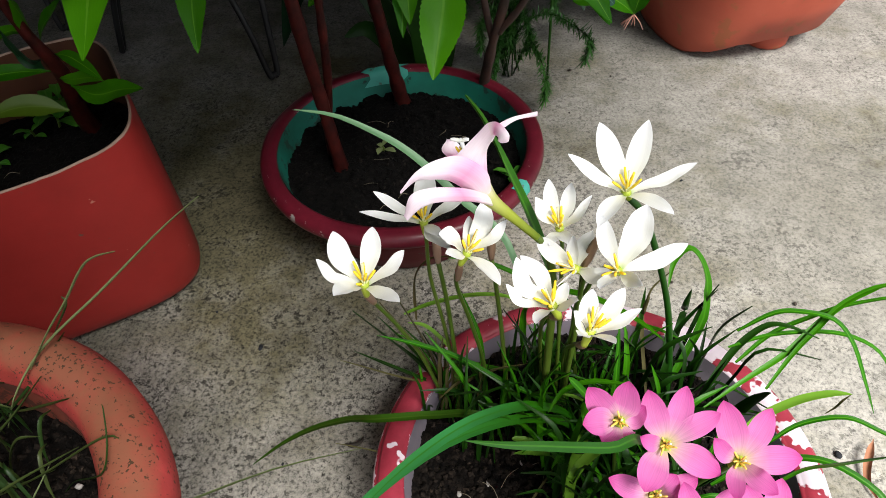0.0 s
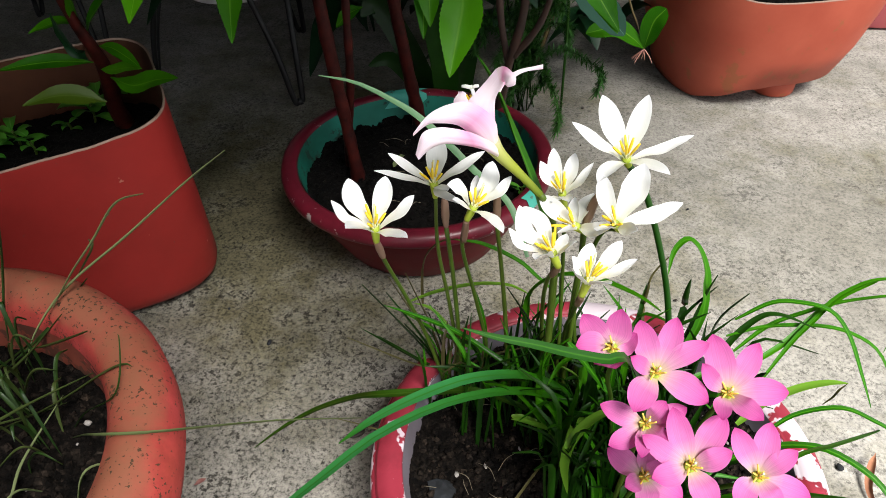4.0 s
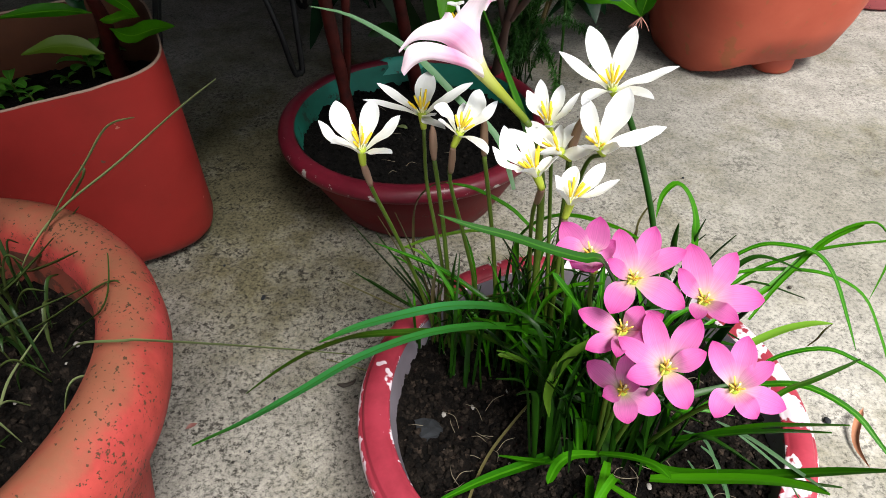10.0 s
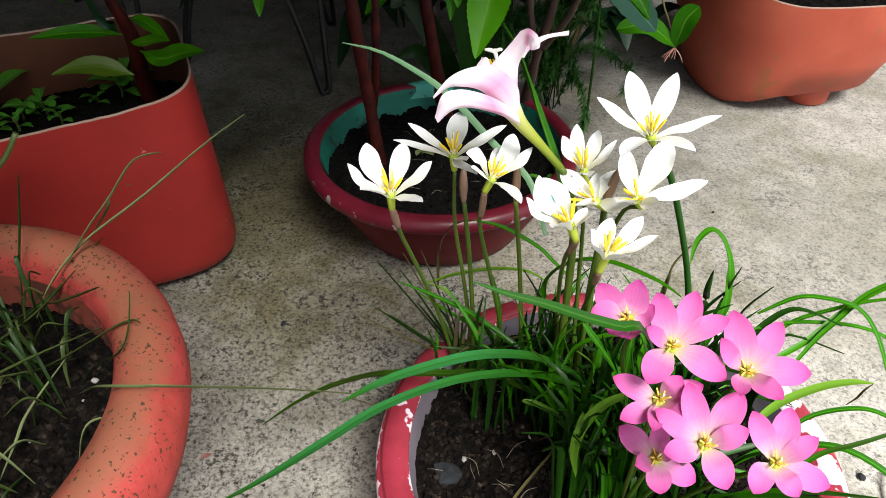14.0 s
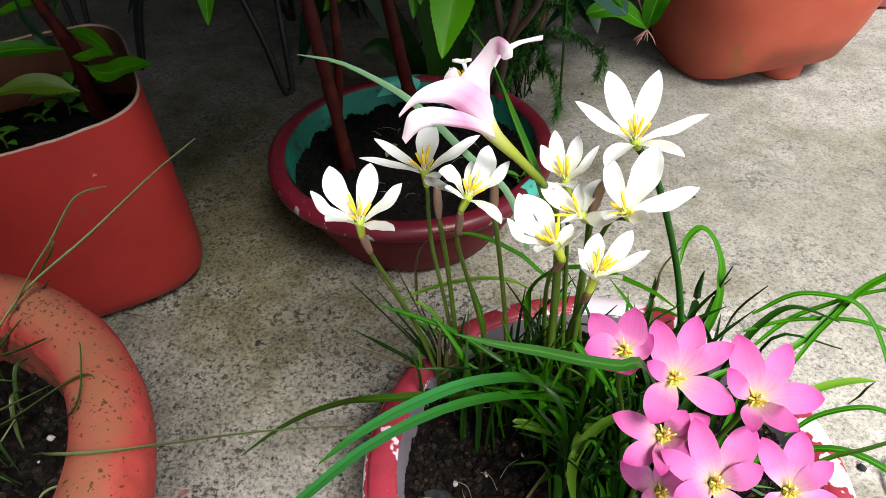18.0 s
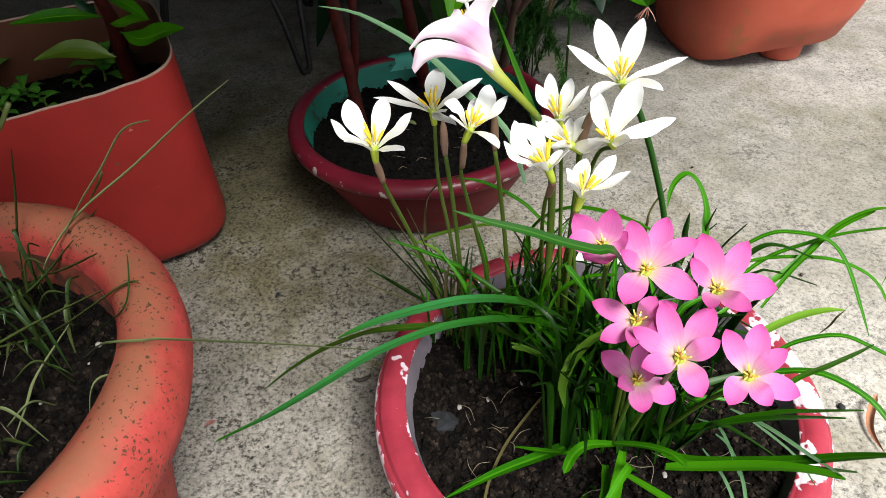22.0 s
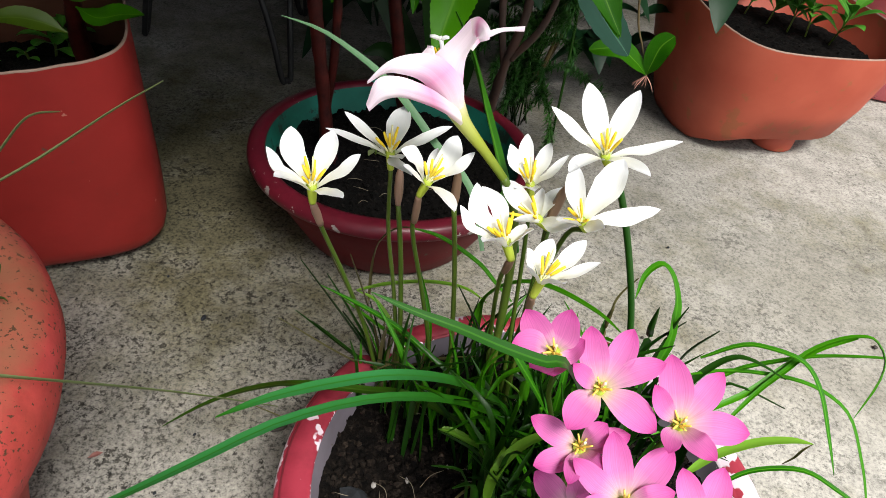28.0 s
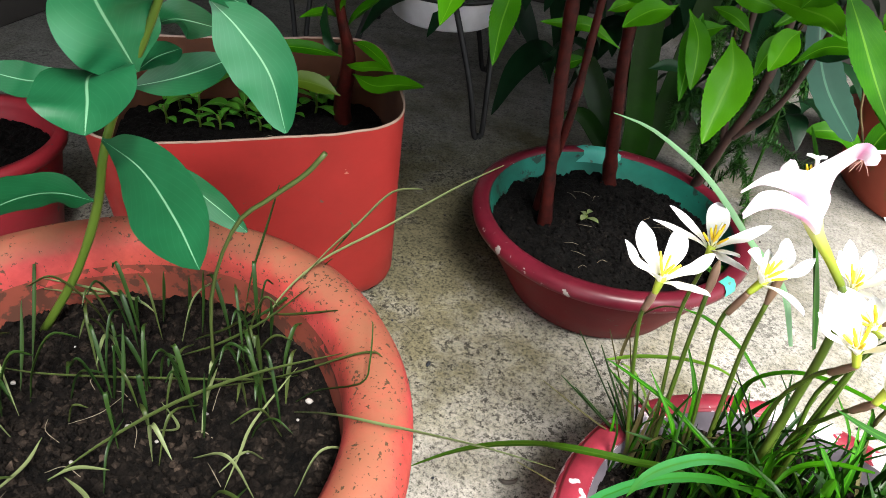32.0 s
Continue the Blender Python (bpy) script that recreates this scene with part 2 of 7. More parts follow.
def terracotta():
    m, n, l, b = material("dusty red terracotta", 0.7, spec=0.3)
    a = noise_tex(n, l, 9, 5, 0.6)
    c = ramp(n, [(0.32, (0.3145, 0.0493, 0.0306)), (0.5, (0.374, 0.04675, 0.0391)), (0.68, (0.425, 0.051, 0.0527))])
    l.new(a.outputs["Fac"], c.inputs["Fac"])
    fine = noise_tex(n, l, 70, 5, 0.7)
    fr = ramp(n, [(0.35, (0.78, 0.78, 0.75)), (0.65, (1.1, 1.1, 1.1))])
    l.new(fine.outputs["Fac"], fr.inputs["Fac"])
    col = mix(n, l, 1.0, c.outputs["Color"], fr.outputs["Color"], "MULTIPLY")
    # dust lies on what faces up
    geo = n.new("ShaderNodeNewGeometry")
    sep = n.new("ShaderNodeSeparateXYZ")
    l.new(geo.outputs["Normal"], sep.inputs[0])
    dn = noise_tex(n, l, 34, 5, 0.7)
    dm = n.new("ShaderNodeMath")
    dm.operation = "MULTIPLY"
    l.new(sep.outputs["Z"], dm.inputs[0])
    l.new(dn.outputs["Fac"], dm.inputs[1])
    dr = ramp(n, [(0.22, (0, 0, 0)), (0.36, (0.5, 0.5, 0.5)), (0.52, (0.80, 0.80, 0.80))])
    l.new(dm.outputs[0], dr.inputs["Fac"])
    col = mix(n, l, dr.outputs["Color"], col, (0.215, 0.092, 0.048))
    for scale, amount, lo in ((200, 0.5, 0.925), (420, 0.35, 0.79)):
        spots = noise_tex(n, l, scale, 3, 0.6)
        zone = noise_tex(n, l, 22, 3, 0.6)
        add = n.new("ShaderNodeMath")
        add.operation = "MULTIPLY_ADD"
        add.inputs[1].default_value = amount
        l.new(zone.outputs["Fac"], add.inputs[0])
        l.new(spots.outputs["Fac"], add.inputs[2])
        sr = ramp(n, [(lo + 0.008, (0, 0, 0)), (lo + 0.035, (0.92, 0.92, 0.92))])
        l.new(add.outputs[0], sr.inputs["Fac"])
        col = mix(n, l, sr.outputs["Color"], col, (0.045, 0.028, 0.012))
    l.new(col, b.inputs["Base Color"])
    bump(n, l, b, fine.outputs["Fac"], 0.25, 0.0015)
    return m


def worn_paint(name, base, dark, chip, centre, edges, rough=0.42, patch=0.60, lean=0.0, edge=0.17, back=0.0):
    """Old paint on a round pot: fine chips along the rim's two edges, large bare patches elsewhere."""
    m, n, l, b = material(name, rough, spec=0.3)
    a = noise_tex(n, l, 14, 5)
    c = ramp(n, [(0.3, dark), (0.7, base)])
    l.new(a.outputs["Fac"], c.inputs["Fac"])
    col = c.outputs["Color"]
    grime = noise_tex(n, l, 60, 5, 0.7)
    gr = ramp(n, [(0.35, (0.72, 0.7, 0.68)), (0.6, (1.05, 1.05, 1.05))])
    l.new(grime.outputs["Fac"], gr.inputs["Fac"])
    col = mix(n, l, 0.7, col, gr.outputs["Color"], "MULTIPLY")
    tc = n.new("ShaderNodeTexCoord")
    flat = n.new("ShaderNodeVectorMath")
    flat.operation = "MULTIPLY"
    flat.inputs[1].default_value = (1, 1, 0)
    l.new(tc.outputs["Object"], flat.inputs[0])
    far = n.new("ShaderNodeVectorMath")
    far.operation = "DISTANCE"
    far.inputs[1].default_value = (centre[0], centre[1], 0)
    l.new(flat.outputs[0], far.inputs[0])
    span = edges[1] - edges[0]
    mr = n.new("ShaderNodeMapRange")
    mr.inputs["From Min"].default_value = edges[0] - 0.1 * span
    mr.inputs["From Max"].default_value = edges[1] + 0.1 * span
    l.new(far.outputs["Value"], mr.inputs["Value"])
    er = ramp(n, [(0.0, (0, 0, 0)), (0.06, (0.8, 0.8, 0.8)), (0.17, (0, 0, 0)), (0.79, (0, 0, 0)), (0.88, (1, 1, 1))])
    l.new(mr.outputs[0], er.inputs["Fac"])
    k = noise_tex(n, l, 105, 4, 0.65)
    e2 = n.new("ShaderNodeMath")
    e2.operation = "MULTIPLY_ADD"
    e2.inputs[1].default_value = edge
    l.new(er.outputs["Color"], e2.inputs[0])
    l.new(k.outputs["Fac"], e2.inputs[2])
    kr = ramp(n, [(0.69, (0, 0, 0)), (0.705, (1, 1, 1))])
    l.new(e2.outputs[0], kr.inputs["Fac"])
    big = noise_tex(n, l, 26, 4, 0.6)
    sx = n.new("ShaderNodeSeparateXYZ")
    l.new(tc.outputs["Object"], sx.inputs[0])
    bx = n.new("ShaderNodeMath")
    bx.operation = "MULTIPLY_ADD"
    bx.inputs[1].default_value = lean
    l.new(sx.outputs["X"], bx.inputs[0])
    by = n.new("ShaderNodeMath")
    by.operation = "MULTIPLY_ADD"
    by.inputs[1].default_value = back
    l.new(sx.outputs["Y"], by.inputs[0])
    l.new(big.outputs["Fac"], by.inputs[2])
    l.new(by.outputs[0], bx.inputs[2])
    br = ramp(n, [(patch, (0, 0, 0)), (patch + 0.012, (1, 1, 1))])
    l.new(bx.outputs[0], br.inputs["Fac"])
    worn = mix(n, l, 1.0, kr.outputs["Color"], br.outputs["Color"], "LIGHTEN")
    col = mix(n, l, worn, col, chip)
    l.new(col, b.inputs["Base Color"])
    inv = n.new("ShaderNodeInvert")
    l.new(worn, inv.inputs["Color"])
    bump(n, l, b, inv.outputs[0], 0.3, 0.0008)
    return m


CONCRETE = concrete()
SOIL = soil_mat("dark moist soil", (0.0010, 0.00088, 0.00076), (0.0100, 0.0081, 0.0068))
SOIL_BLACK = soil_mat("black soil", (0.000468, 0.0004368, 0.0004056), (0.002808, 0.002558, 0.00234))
# bed half as bright as its crumbs, so gaps between them look shaded
SOIL_BED = soil_mat("moist soil bed darkened for shaded gaps", (0.0006, 0.0005, 0.00044), (0.0052, 0.0041, 0.0034), crumbs=False)
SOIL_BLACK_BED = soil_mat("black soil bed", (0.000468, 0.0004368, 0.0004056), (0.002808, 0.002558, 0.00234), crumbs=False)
CRIMSON = worn_paint("chipped crimson paint", (0.30, 0.034, 0.055), (0.23, 0.02, 0.035), (0.58, 0.50, 0.55), (0.091, 0.205), (0.1185, 0.139), patch=0.723, lean=0.75, edge=0.26, back=0.45)
LILAC = painted("greyish lilac inner wall", (0.204, 0.1785, 0.2125), (0.102, 0.08925, 0.102), 0.7)
MAROON_BODY = painted("dark maroon paint", (0.130, 0.006, 0.011), (0.085, 0.004, 0.008), 0.55)
MAROON_BODY.node_tree.nodes["Principled BSDF"].inputs["Specular IOR Level"].default_value = 0.15
MAROON = worn_paint("maroon glazed paint", (0.1229, 0.00936, 0.01989), (0.07605, 0.00585, 0.01287), (0.27, 0.25, 0.23), (-0.054, 0.522), (0.1145, 0.131), 0.36, patch=0.76, edge=0.07)
TEAL = painted("old teal paint", (0.008, 0.15, 0.105), (0.004, 0.055, 0.036), 0.6, dirt=(0.012, 0.018, 0.012), dirt_at=0.57, dirt_scale=40)
TURQUOISE = painted("bare turquoise paint", (0.06, 0.36, 0.28), (0.04, 0.24, 0.19), 0.5, dirt_at=0.58)
TERRACOTTA = terracotta()
# inner wall red darkened for the shade inside the pot, with dirt spots
SHADED_TERRACOTTA = painted("dirty terracotta darkened for shade", (0.22, 0.048, 0.028), (0.13, 0.030, 0.017), 0.85, dirt=(0.03, 0.02, 0.012), dirt_at=0.52, dirt_amount=0.7, dirt_scale=60)
RED_PLASTIC = painted("red plastic", (0.30, 0.022, 0.019), (0.215, 0.016, 0.013), 0.5, chip=(0.40, 0.15, 0.11), chip_scale=75, chip_at=0.735, dirt_at=0.71)
BROWN_INNER = plain("brown inner wall", (0.05, 0.013, 0.003), (0.085, 0.024, 0.006), 0.9, 20)
PINK_TERRACOTTA = painted("faded salmon plastic", (0.40, 0.085, 0.048), (0.31, 0.055, 0.030), 0.55, dirt=(0.16, 0.10, 0.03), dirt_at=0.60, dirt_amount=0.4, dirt_scale=25)
CUT_EDGE = plain("pale cut plastic edge", (0.2008, 0.1244, 0.09083), (0.2773, 0.1913, 0.1482), 0.7)
BLACK_METAL = plain("black painted steel", (0.004, 0.004, 0.004), (0.010, 0.0095, 0.0095), 0.6)
WHITE_PLASTIC = plain("white plastic", (0.558, 0.54, 0.558), (0.675, 0.657, 0.675), 0.5)
RED_DARK = painted("dull red plastic", (0.30, 0.02, 0.03), (0.2, 0.015, 0.02), 0.5)
PINK_PLASTIC = painted("faded pink plastic", (0.6, 0.15, 0.17), (0.5, 0.11, 0.12), 0.5)
YELLOW_LEAF = leaf_mat("yellowing leaf", (0.0434, 0.1054, 0.00496), (0.0744, 0.1302, 0.00744), rib=(0.0992, 0.1612, 0.0186))
FERN_GREEN = leaf_mat("fern green", (0.0228, 0.0798, 0.0171), (0.0513, 0.1482, 0.0285))
ROOT = plain("rosy roots", (0.4, 0.16, 0.13), (0.5, 0.25, 0.2), 0.7)
STRAW = plain("dry straw", (0.128, 0.104, 0.068), (0.224, 0.192, 0.136), 0.8, 200)
DRY_LEAF = plain("dry brown leaf", (0.25, 0.10, 0.05), (0.38, 0.17, 0.09), 0.8, 120)
HUSK = plain("dark husk", (0.015, 0.012, 0.01), (0.05, 0.04, 0.03), 0.8, 200)
WALL = plain("dark added wall", (0.024, 0.0216, 0.0192), (0.051, 0.045, 0.039), 0.9, 6)
WHITE_PETAL = petal_mat("white petal", [(0.0, (0.6, 0.75, 0.3)), (0.10, (0.87, 0.88, 0.80)), (1.0, (0.89, 0.90, 0.93))], trans=0.36, veins=0.05)
PINK_PETAL = petal_mat("pink petal", [(0.0, (0.56, 0.55, 0.14)), (0.09, (0.78, 0.64, 0.46)), (0.22, (0.78, 0.44, 0.60)), (0.46, (0.73, 0.22, 0.52)), (0.8, (0.69, 0.135, 0.45)), (1.0, (0.57, 0.06, 0.31))], trans=0.46, veins=0.16)
PALE_PETAL = petal_mat("pale pink petal", [(0.0, (0.90, 0.84, 0.78)), (0.12, (0.91, 0.74, 0.82)), (0.30, (0.83, 0.40, 0.62)), (0.48, (0.93, 0.74, 0.86)), (0.66, (0.95, 0.87, 0.92)), (0.85, (0.94, 0.82, 0.90)), (1.0, (0.93, 0.78, 0.88))], trans=0.38, veins=0.06)
ANTHER = plain("yellow pollen", (0.82, 0.56, 0.015), (0.9, 0.68, 0.04), 0.7, 300)
PALE_ANTHER = plain("pale greenish pollen", (0.70, 0.50, 0.06), (0.80, 0.60, 0.14), 0.7, 300)
FILAMENT = plain("pale filament", (0.75, 0.72, 0.35), (0.8, 0.78, 0.5), 0.6, 200)
STALK = leaf_mat("green stalk", (0.030, 0.068, 0.005), (0.070, 0.112, 0.014), trans=0.0)
GREEN_STALK = leaf_mat("dark green stalk", (0.006, 0.042, 0.002), (0.014, 0.07, 0.004), trans=0.0)
STALK_BROWN = leaf_mat("reddish green stalk", (0.098, 0.07, 0.028), (0.14, 0.105, 0.042), trans=0.0)
THROAT = leaf_mat("yellow-green throat", (0.28, 0.36, 0.03), (0.36, 0.44, 0.05), trans=0.0)
TRUMPET_TUBE = petal_mat("pale flower tube", [(0.0, (0.16, 0.24, 0.02)), (0.35, (0.42, 0.48, 0.06)), (0.6, (0.62, 0.64, 0.22)), (0.85, (0.88, 0.83, 0.66)), (1.0, (0.91, 0.80, 0.80))], veins=0.06)
SPATHE = leaf_mat("papery spathe", (0.20, 0.125, 0.075), (0.32, 0.20, 0.15), trans=0.25)
LILY_LEAF = leaf_mat("strap leaf", (0.010, 0.088, 0.001), (0.042, 0.195, 0.002), rib=(0.05, 0.21, 0.006), rib_width=0.12, spec=0.2)
LILY_LONG = leaf_mat("long strap leaf, bluish along its outer half", (0.010, 0.10, 0.002), (0.032, 0.18, 0.004), rib=(0.03, 0.17, 0.015), rib_width=0.08, tip=(0.042, 0.24, 0.078), rough=0.36, spec=0.2)
LILY_MID = leaf_mat("deep green strap leaf", (0.006, 0.052, 0.001), (0.020, 0.115, 0.002), rib=(0.03, 0.13, 0.004), rib_width=0.1)
LILY_OLIVE = leaf_mat("dark olive strap leaf", (0.012, 0.045, 0.002), (0.03, 0.085, 0.004), rib=(0.05, 0.11, 0.01), rib_width=0.1)
LILY_LIGHT = leaf_mat("yellow-green strap leaf", (0.10, 0.24, 0.02), (0.17, 0.34, 0.03))
LILY_PALE = leaf_mat("dull grey-green strap leaf", (0.09, 0.20, 0.09), (0.14, 0.27, 0.14))
LILY_BROWN = leaf_mat("withered strap leaf", (0.0806, 0.0682, 0.0248), (0.124, 0.1116, 0.0434))
GRASS_PALE = leaf_mat("pale dry grass", (0.1148, 0.1492, 0.05738), (0.1951, 0.2295, 0.1033))
GRASS_DARK = leaf_mat("dark grass", (0.0112, 0.0336, 0.00672), (0.028, 0.0616, 0.0112))
# darker copy of LILY_LEAF, with the clump's inner shade in its colour
LILY_LEAF_SHADED = leaf_mat("shaded dark strap leaf", (0.0035, 0.022, 0.0012), (0.013, 0.060, 0.0025))
GRASS = leaf_mat("dull grass", (0.026, 0.046, 0.009), (0.065, 0.088, 0.024))
BROAD_LEAF = leaf_mat("broad green leaf", (0.014, 0.105, 0.001), (0.052, 0.20, 0.002), rib=(0.085, 0.24, 0.012), side=0.12, spec=0.14)
BLUE_LEAF = leaf_mat("blue-green leaf", (0.003, 0.062, 0.017), (0.012, 0.135, 0.050), rib=(0.16, 0.36, 0.20), side=0.05, rough=0.44, spec=0.55, trans=0.12, rib_width=0.018)
FADED_SCRAP = plain("faded scrap", (0.20, 0.07, 0.06), (0.27, 0.12, 0.10), 0.8, 200)
DARK_STEM = plain("dark brown stem", (0.014, 0.006, 0.003), (0.036, 0.013, 0.007), 0.7, 80, bumpy=0.5)
KAL_LEAF = leaf_mat("dark blue-green leaf", (0.006, 0.045, 0.025), (0.013, 0.075, 0.042), rib=(0.04, 0.13, 0.075), rib_width=0.04)
WEED_LEAF = leaf_mat("small weed leaf", (0.03, 0.15, 0.01125), (0.075, 0.255, 0.0225), rib=(0.09, 0.255, 0.0375), rib_width=0.08)
# dark green for leaves behind; on lit plants it paints leaves in shade
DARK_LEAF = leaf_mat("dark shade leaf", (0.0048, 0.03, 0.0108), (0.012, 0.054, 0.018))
RED_STEM = plain("reddish brown stem", (0.014, 0.0025, 0.002), (0.052, 0.007, 0.005), 0.55, 90, bumpy=0.6)
RED_STEM.node_tree.nodes["Principled BSDF"].inputs["Specular IOR Level"].default_value = 0.12
STONE = plain("grey stone", (0.003, 0.004, 0.0055), (0.012, 0.015, 0.019), 0.9, 160, bumpy=0.8)
PALE_BIT = plain("pale grit", (0.21, 0.196, 0.182), (0.35, 0.329, 0.308), 0.8, 200)


# ---- mesh helpers ----
def catmull(points, n):
    p = [Vector(q) for q in points]
    p = [p[0] * 2 - p[1]] + p + [p[-1] * 2 - p[-2]]
    seg = len(p) - 3
    out = []
    for i in range(n + 1):
        u = i / n * seg
        k = min(int(u), seg - 1)
        f = u - k
        a, b, c, d = p[k:k + 4]
        out.append(0.5 * ((2 * b) + (c - a) * f + (2 * a - 5 * b + 4 * c - d) * f * f + (3 * b - a - 3 * c + d) * f * f * f))
    return out


def mesh_from(name, verts, faces, uvs=None, smooth=True):
    me = bpy.data.meshes.new(name)
    me.from_pydata([tuple(v) for v in verts], [], faces)
    if uvs:
        layer = me.uv_layers.new(name="UVMap")
        for loop in me.loops:
            layer.data[loop.index].uv = uvs[loop.vertex_index]
    if smooth:
        me.polygons.foreach_set("use_smooth", [True] * len(me.polygons))
    me.update()
    return me


def thing(name, label, category, at=(0, 0, 0), group="", kind=""):
    ob = new(name)
    ob.location = at
    ob.empty_display_size = 0.02
    return tagged(ob, label, category, group, kind)


def part(name, me, mat, parent=None, label=""):
    """Links a mesh in world places as one part of a thing."""
    ob = new(name, me)
    if mat and not me.materials:
        me.materials.append(mat)
    if parent:
        ob.parent = parent
        w = parent.matrix_basis if not parent.parent else parent.parent.matrix_basis @ parent.matrix_basis
        ob.matrix_parent_inverse = Matrix.Identity(4)
        ob.matrix_basis = w.inverted()
    return tagged(ob, label)


def lathe(profile, at, seg=72, wobble=0.0, sx=1.0, sy=1.0, power=2.0, turn=0.0):
    """Turned body: profile of (radius, height); power over 2 squares it off."""
    verts, faces, uvs = [], [], []
    m = len(profile)
    for i in range(seg):
        a = 2 * math.pi * i / seg
        ca, sa = math.cos(a), math.sin(a)
        k = (abs(ca) ** power + abs(sa) ** power) ** (-1.0 / power)
        for j, (r, z) in enumerate(profile):
            rr = r * k * (1 + wobble * noise.noise(Vector((ca * 1.5, sa * 1.5, z * 8 + at[0] * 7))))
            x, y = rr * ca * sx, rr * sa * sy
            c, s = math.cos(turn), math.sin(turn)
            verts.append((at[0] + x * c - y * s, at[1] + x * s + y * c, at[2] + z))
            uvs.append((i / seg, j / max(1, m - 1)))
    for i in range(seg):
        n = (i + 1) % seg
        for j in range(m - 1):
            faces.append((i * m + j, n * m + j, n * m + j + 1, i * m + j + 1))
    return mesh_from("lathe", verts, faces, uvs)


def tube(points, radii, seg=8, steps=18, bumpy=0.0):
    pts = catmull(points, steps)
    verts, faces, uvs = [], [], []
    ref = Vector((0.31, 0.87, 0.38))
    for i, p in enumerate(pts):
        t = (pts[min(i + 1, steps)] - pts[max(i - 1, 0)]).normalized()
        a = t.cross(ref).normalized()
        b = t.cross(a)
        f = i / steps * (len(radii) - 1)
        k = min(int(f), len(radii) - 2) if len(radii) > 1 else 0
        r = radii[0] if len(radii) == 1 else radii[k] + (radii[k + 1] - radii[k]) * (f - k)
        r *= 1 + bumpy * noise.noise(p * 60)
        for j in range(seg):
            w = 2 * math.pi * j / seg
            verts.append(p + (a * math.cos(w) + b * math.sin(w)) * r)
            uvs.append((j / seg, i / steps))
    for i in range(steps):
        for j in range(seg):
            n = (j + 1) % seg
            faces.append((i * seg + j, i * seg + n, (i + 1) * seg + n, (i + 1) * seg + j))
    faces.append(tuple(range(seg - 1, -1, -1)))
    faces.append(tuple(range(steps * seg, (steps + 1) * seg)))
    return mesh_from("tube", verts, faces, uvs)


BLADE = ((0, 0.45), (0.1, 0.8), (0.35, 1.0), (0.7, 0.85), (0.9, 0.45), (1, 0.06))
OVAL = ((0, 0.06), (0.08, 0.18), (0.25, 0.72), (0.45, 1.0), (0.65, 0.88), (0.85, 0.45), (1, 0.02))
ELLIPSE = ((0, 0.06), (0.06, 0.16), (0.22, 0.68), (0.45, 0.98), (0.62, 1.0), (0.8, 0.78), (0.93, 0.42), (1, 0.05))
LONG_OVAL = ((0, 0.08), (0.08, 0.2), (0.25, 0.65), (0.5, 0.95), (0.75, 1.0), (0.92, 0.7), (0.98, 0.35), (1, 0.08))


def table(shape, s):
    """Smooth outline through (place, width) pairs."""
    n = len(shape)
    for k in range(n - 1):
        (a, p), (b, q) = shape[k], shape[k + 1]
        if s <= b:
            h = b - a
            f = (s - a) / h
            m0 = (q - shape[k - 1][1]) / (b - shape[k - 1][0]) if k else (q - p) / h
            m1 = (shape[k + 2][1] - p) / (shape[k + 2][0] - a) if k + 2 < n else (q - p) / h * 1.6
            g = f * f * (3 - 2 * f)
            return max(0.02, p + (q - p) * g + h * (m0 * f * (1 - f) ** 2 - m1 * f * f * (1 - f)))
    return shape[-1][1]


def ribbon(points, width, fold=0.25, shape=BLADE, steps=18, face=(0, 0, 1), thick=0.0004, teeth=0.0, cols=2, twist=0.0, wave=0.0, cup=0.0):
    """A leaf along a curve: width across, folded at its midrib, with a thin lower side. face: the way its upper side looks."""
    pts = catmull(points, steps)
    verts, uvs, faces = [], [], []
    m = 2 * cols + 1
    face = Vector(face)
    for layer in (0, 1):
        for i, p in enumerate(pts):
            t = (pts[min(i + 1, steps)] - pts[max(i - 1, 0)]).normalized()
            side = t.cross(face)
            if side.length < 0.05:
                side = t.cross(Vector((0.6, 0.4, 0.2)))
            side.normalize()
            up = side.cross(t).normalized()
            if twist:
                q = Matrix.Rotation(twist * i / steps, 3, t)
                side, up = q @ side, q @ up
            s = i / steps
            w = width * 0.5 * table(shape, s)
            if teeth and i % 2:
                w *= 1 - teeth
            for j in range(m):
                v = (j - cols) / cols
                lift = abs(v) * fold * w + cup * v * v * w + (wave * w * math.sin(s * 19 + v * 2) * abs(v) if wave else 0)
                verts.append(p + side * (v * w) + up * (lift - layer * thick * (1 - 0.8 * abs(v))))
                uvs.append((0.5 + v / 2, s))
    n = (steps + 1) * m
    for i in range(steps):
        for j in range(m - 1):
            a, b = i * m + j, i * m + j + 1
            faces.append((a, b, b + m, a + m))
            faces.append((n + a, n + a + m, n + b + m, n + b))
    return mesh_from("leaf", verts, faces, uvs)


def clod_mesh(places, sizes, squash=0.6):
    """Many small lumps, joined."""
    base = [Vector(v) for v in ((1, 0, 0), (-1, 0, 0), (0, 1, 0), (0, -1, 0), (0, 0, 1), (0, 0, -1))]
    tri = ((0, 2, 4), (2, 1, 4), (1, 3, 4), (3, 0, 4), (2, 0, 5), (1, 2, 5), (3, 1, 5), (0, 3, 5))
    verts, faces = [], []
    for p, s in zip(places, sizes):
        q = Euler((random.random() * 6, random.random() * 6, random.random() * 6)).to_matrix()
        o = len(verts)
        for b in base:
            v = q @ (b * s * random.uniform(0.6, 1.2))
            v.z *= squash
            verts.append(Vector(p) + v)
        faces += [tuple(o + i for i in f) for f in tri]
    return mesh_from("clods", verts, faces, smooth=False)


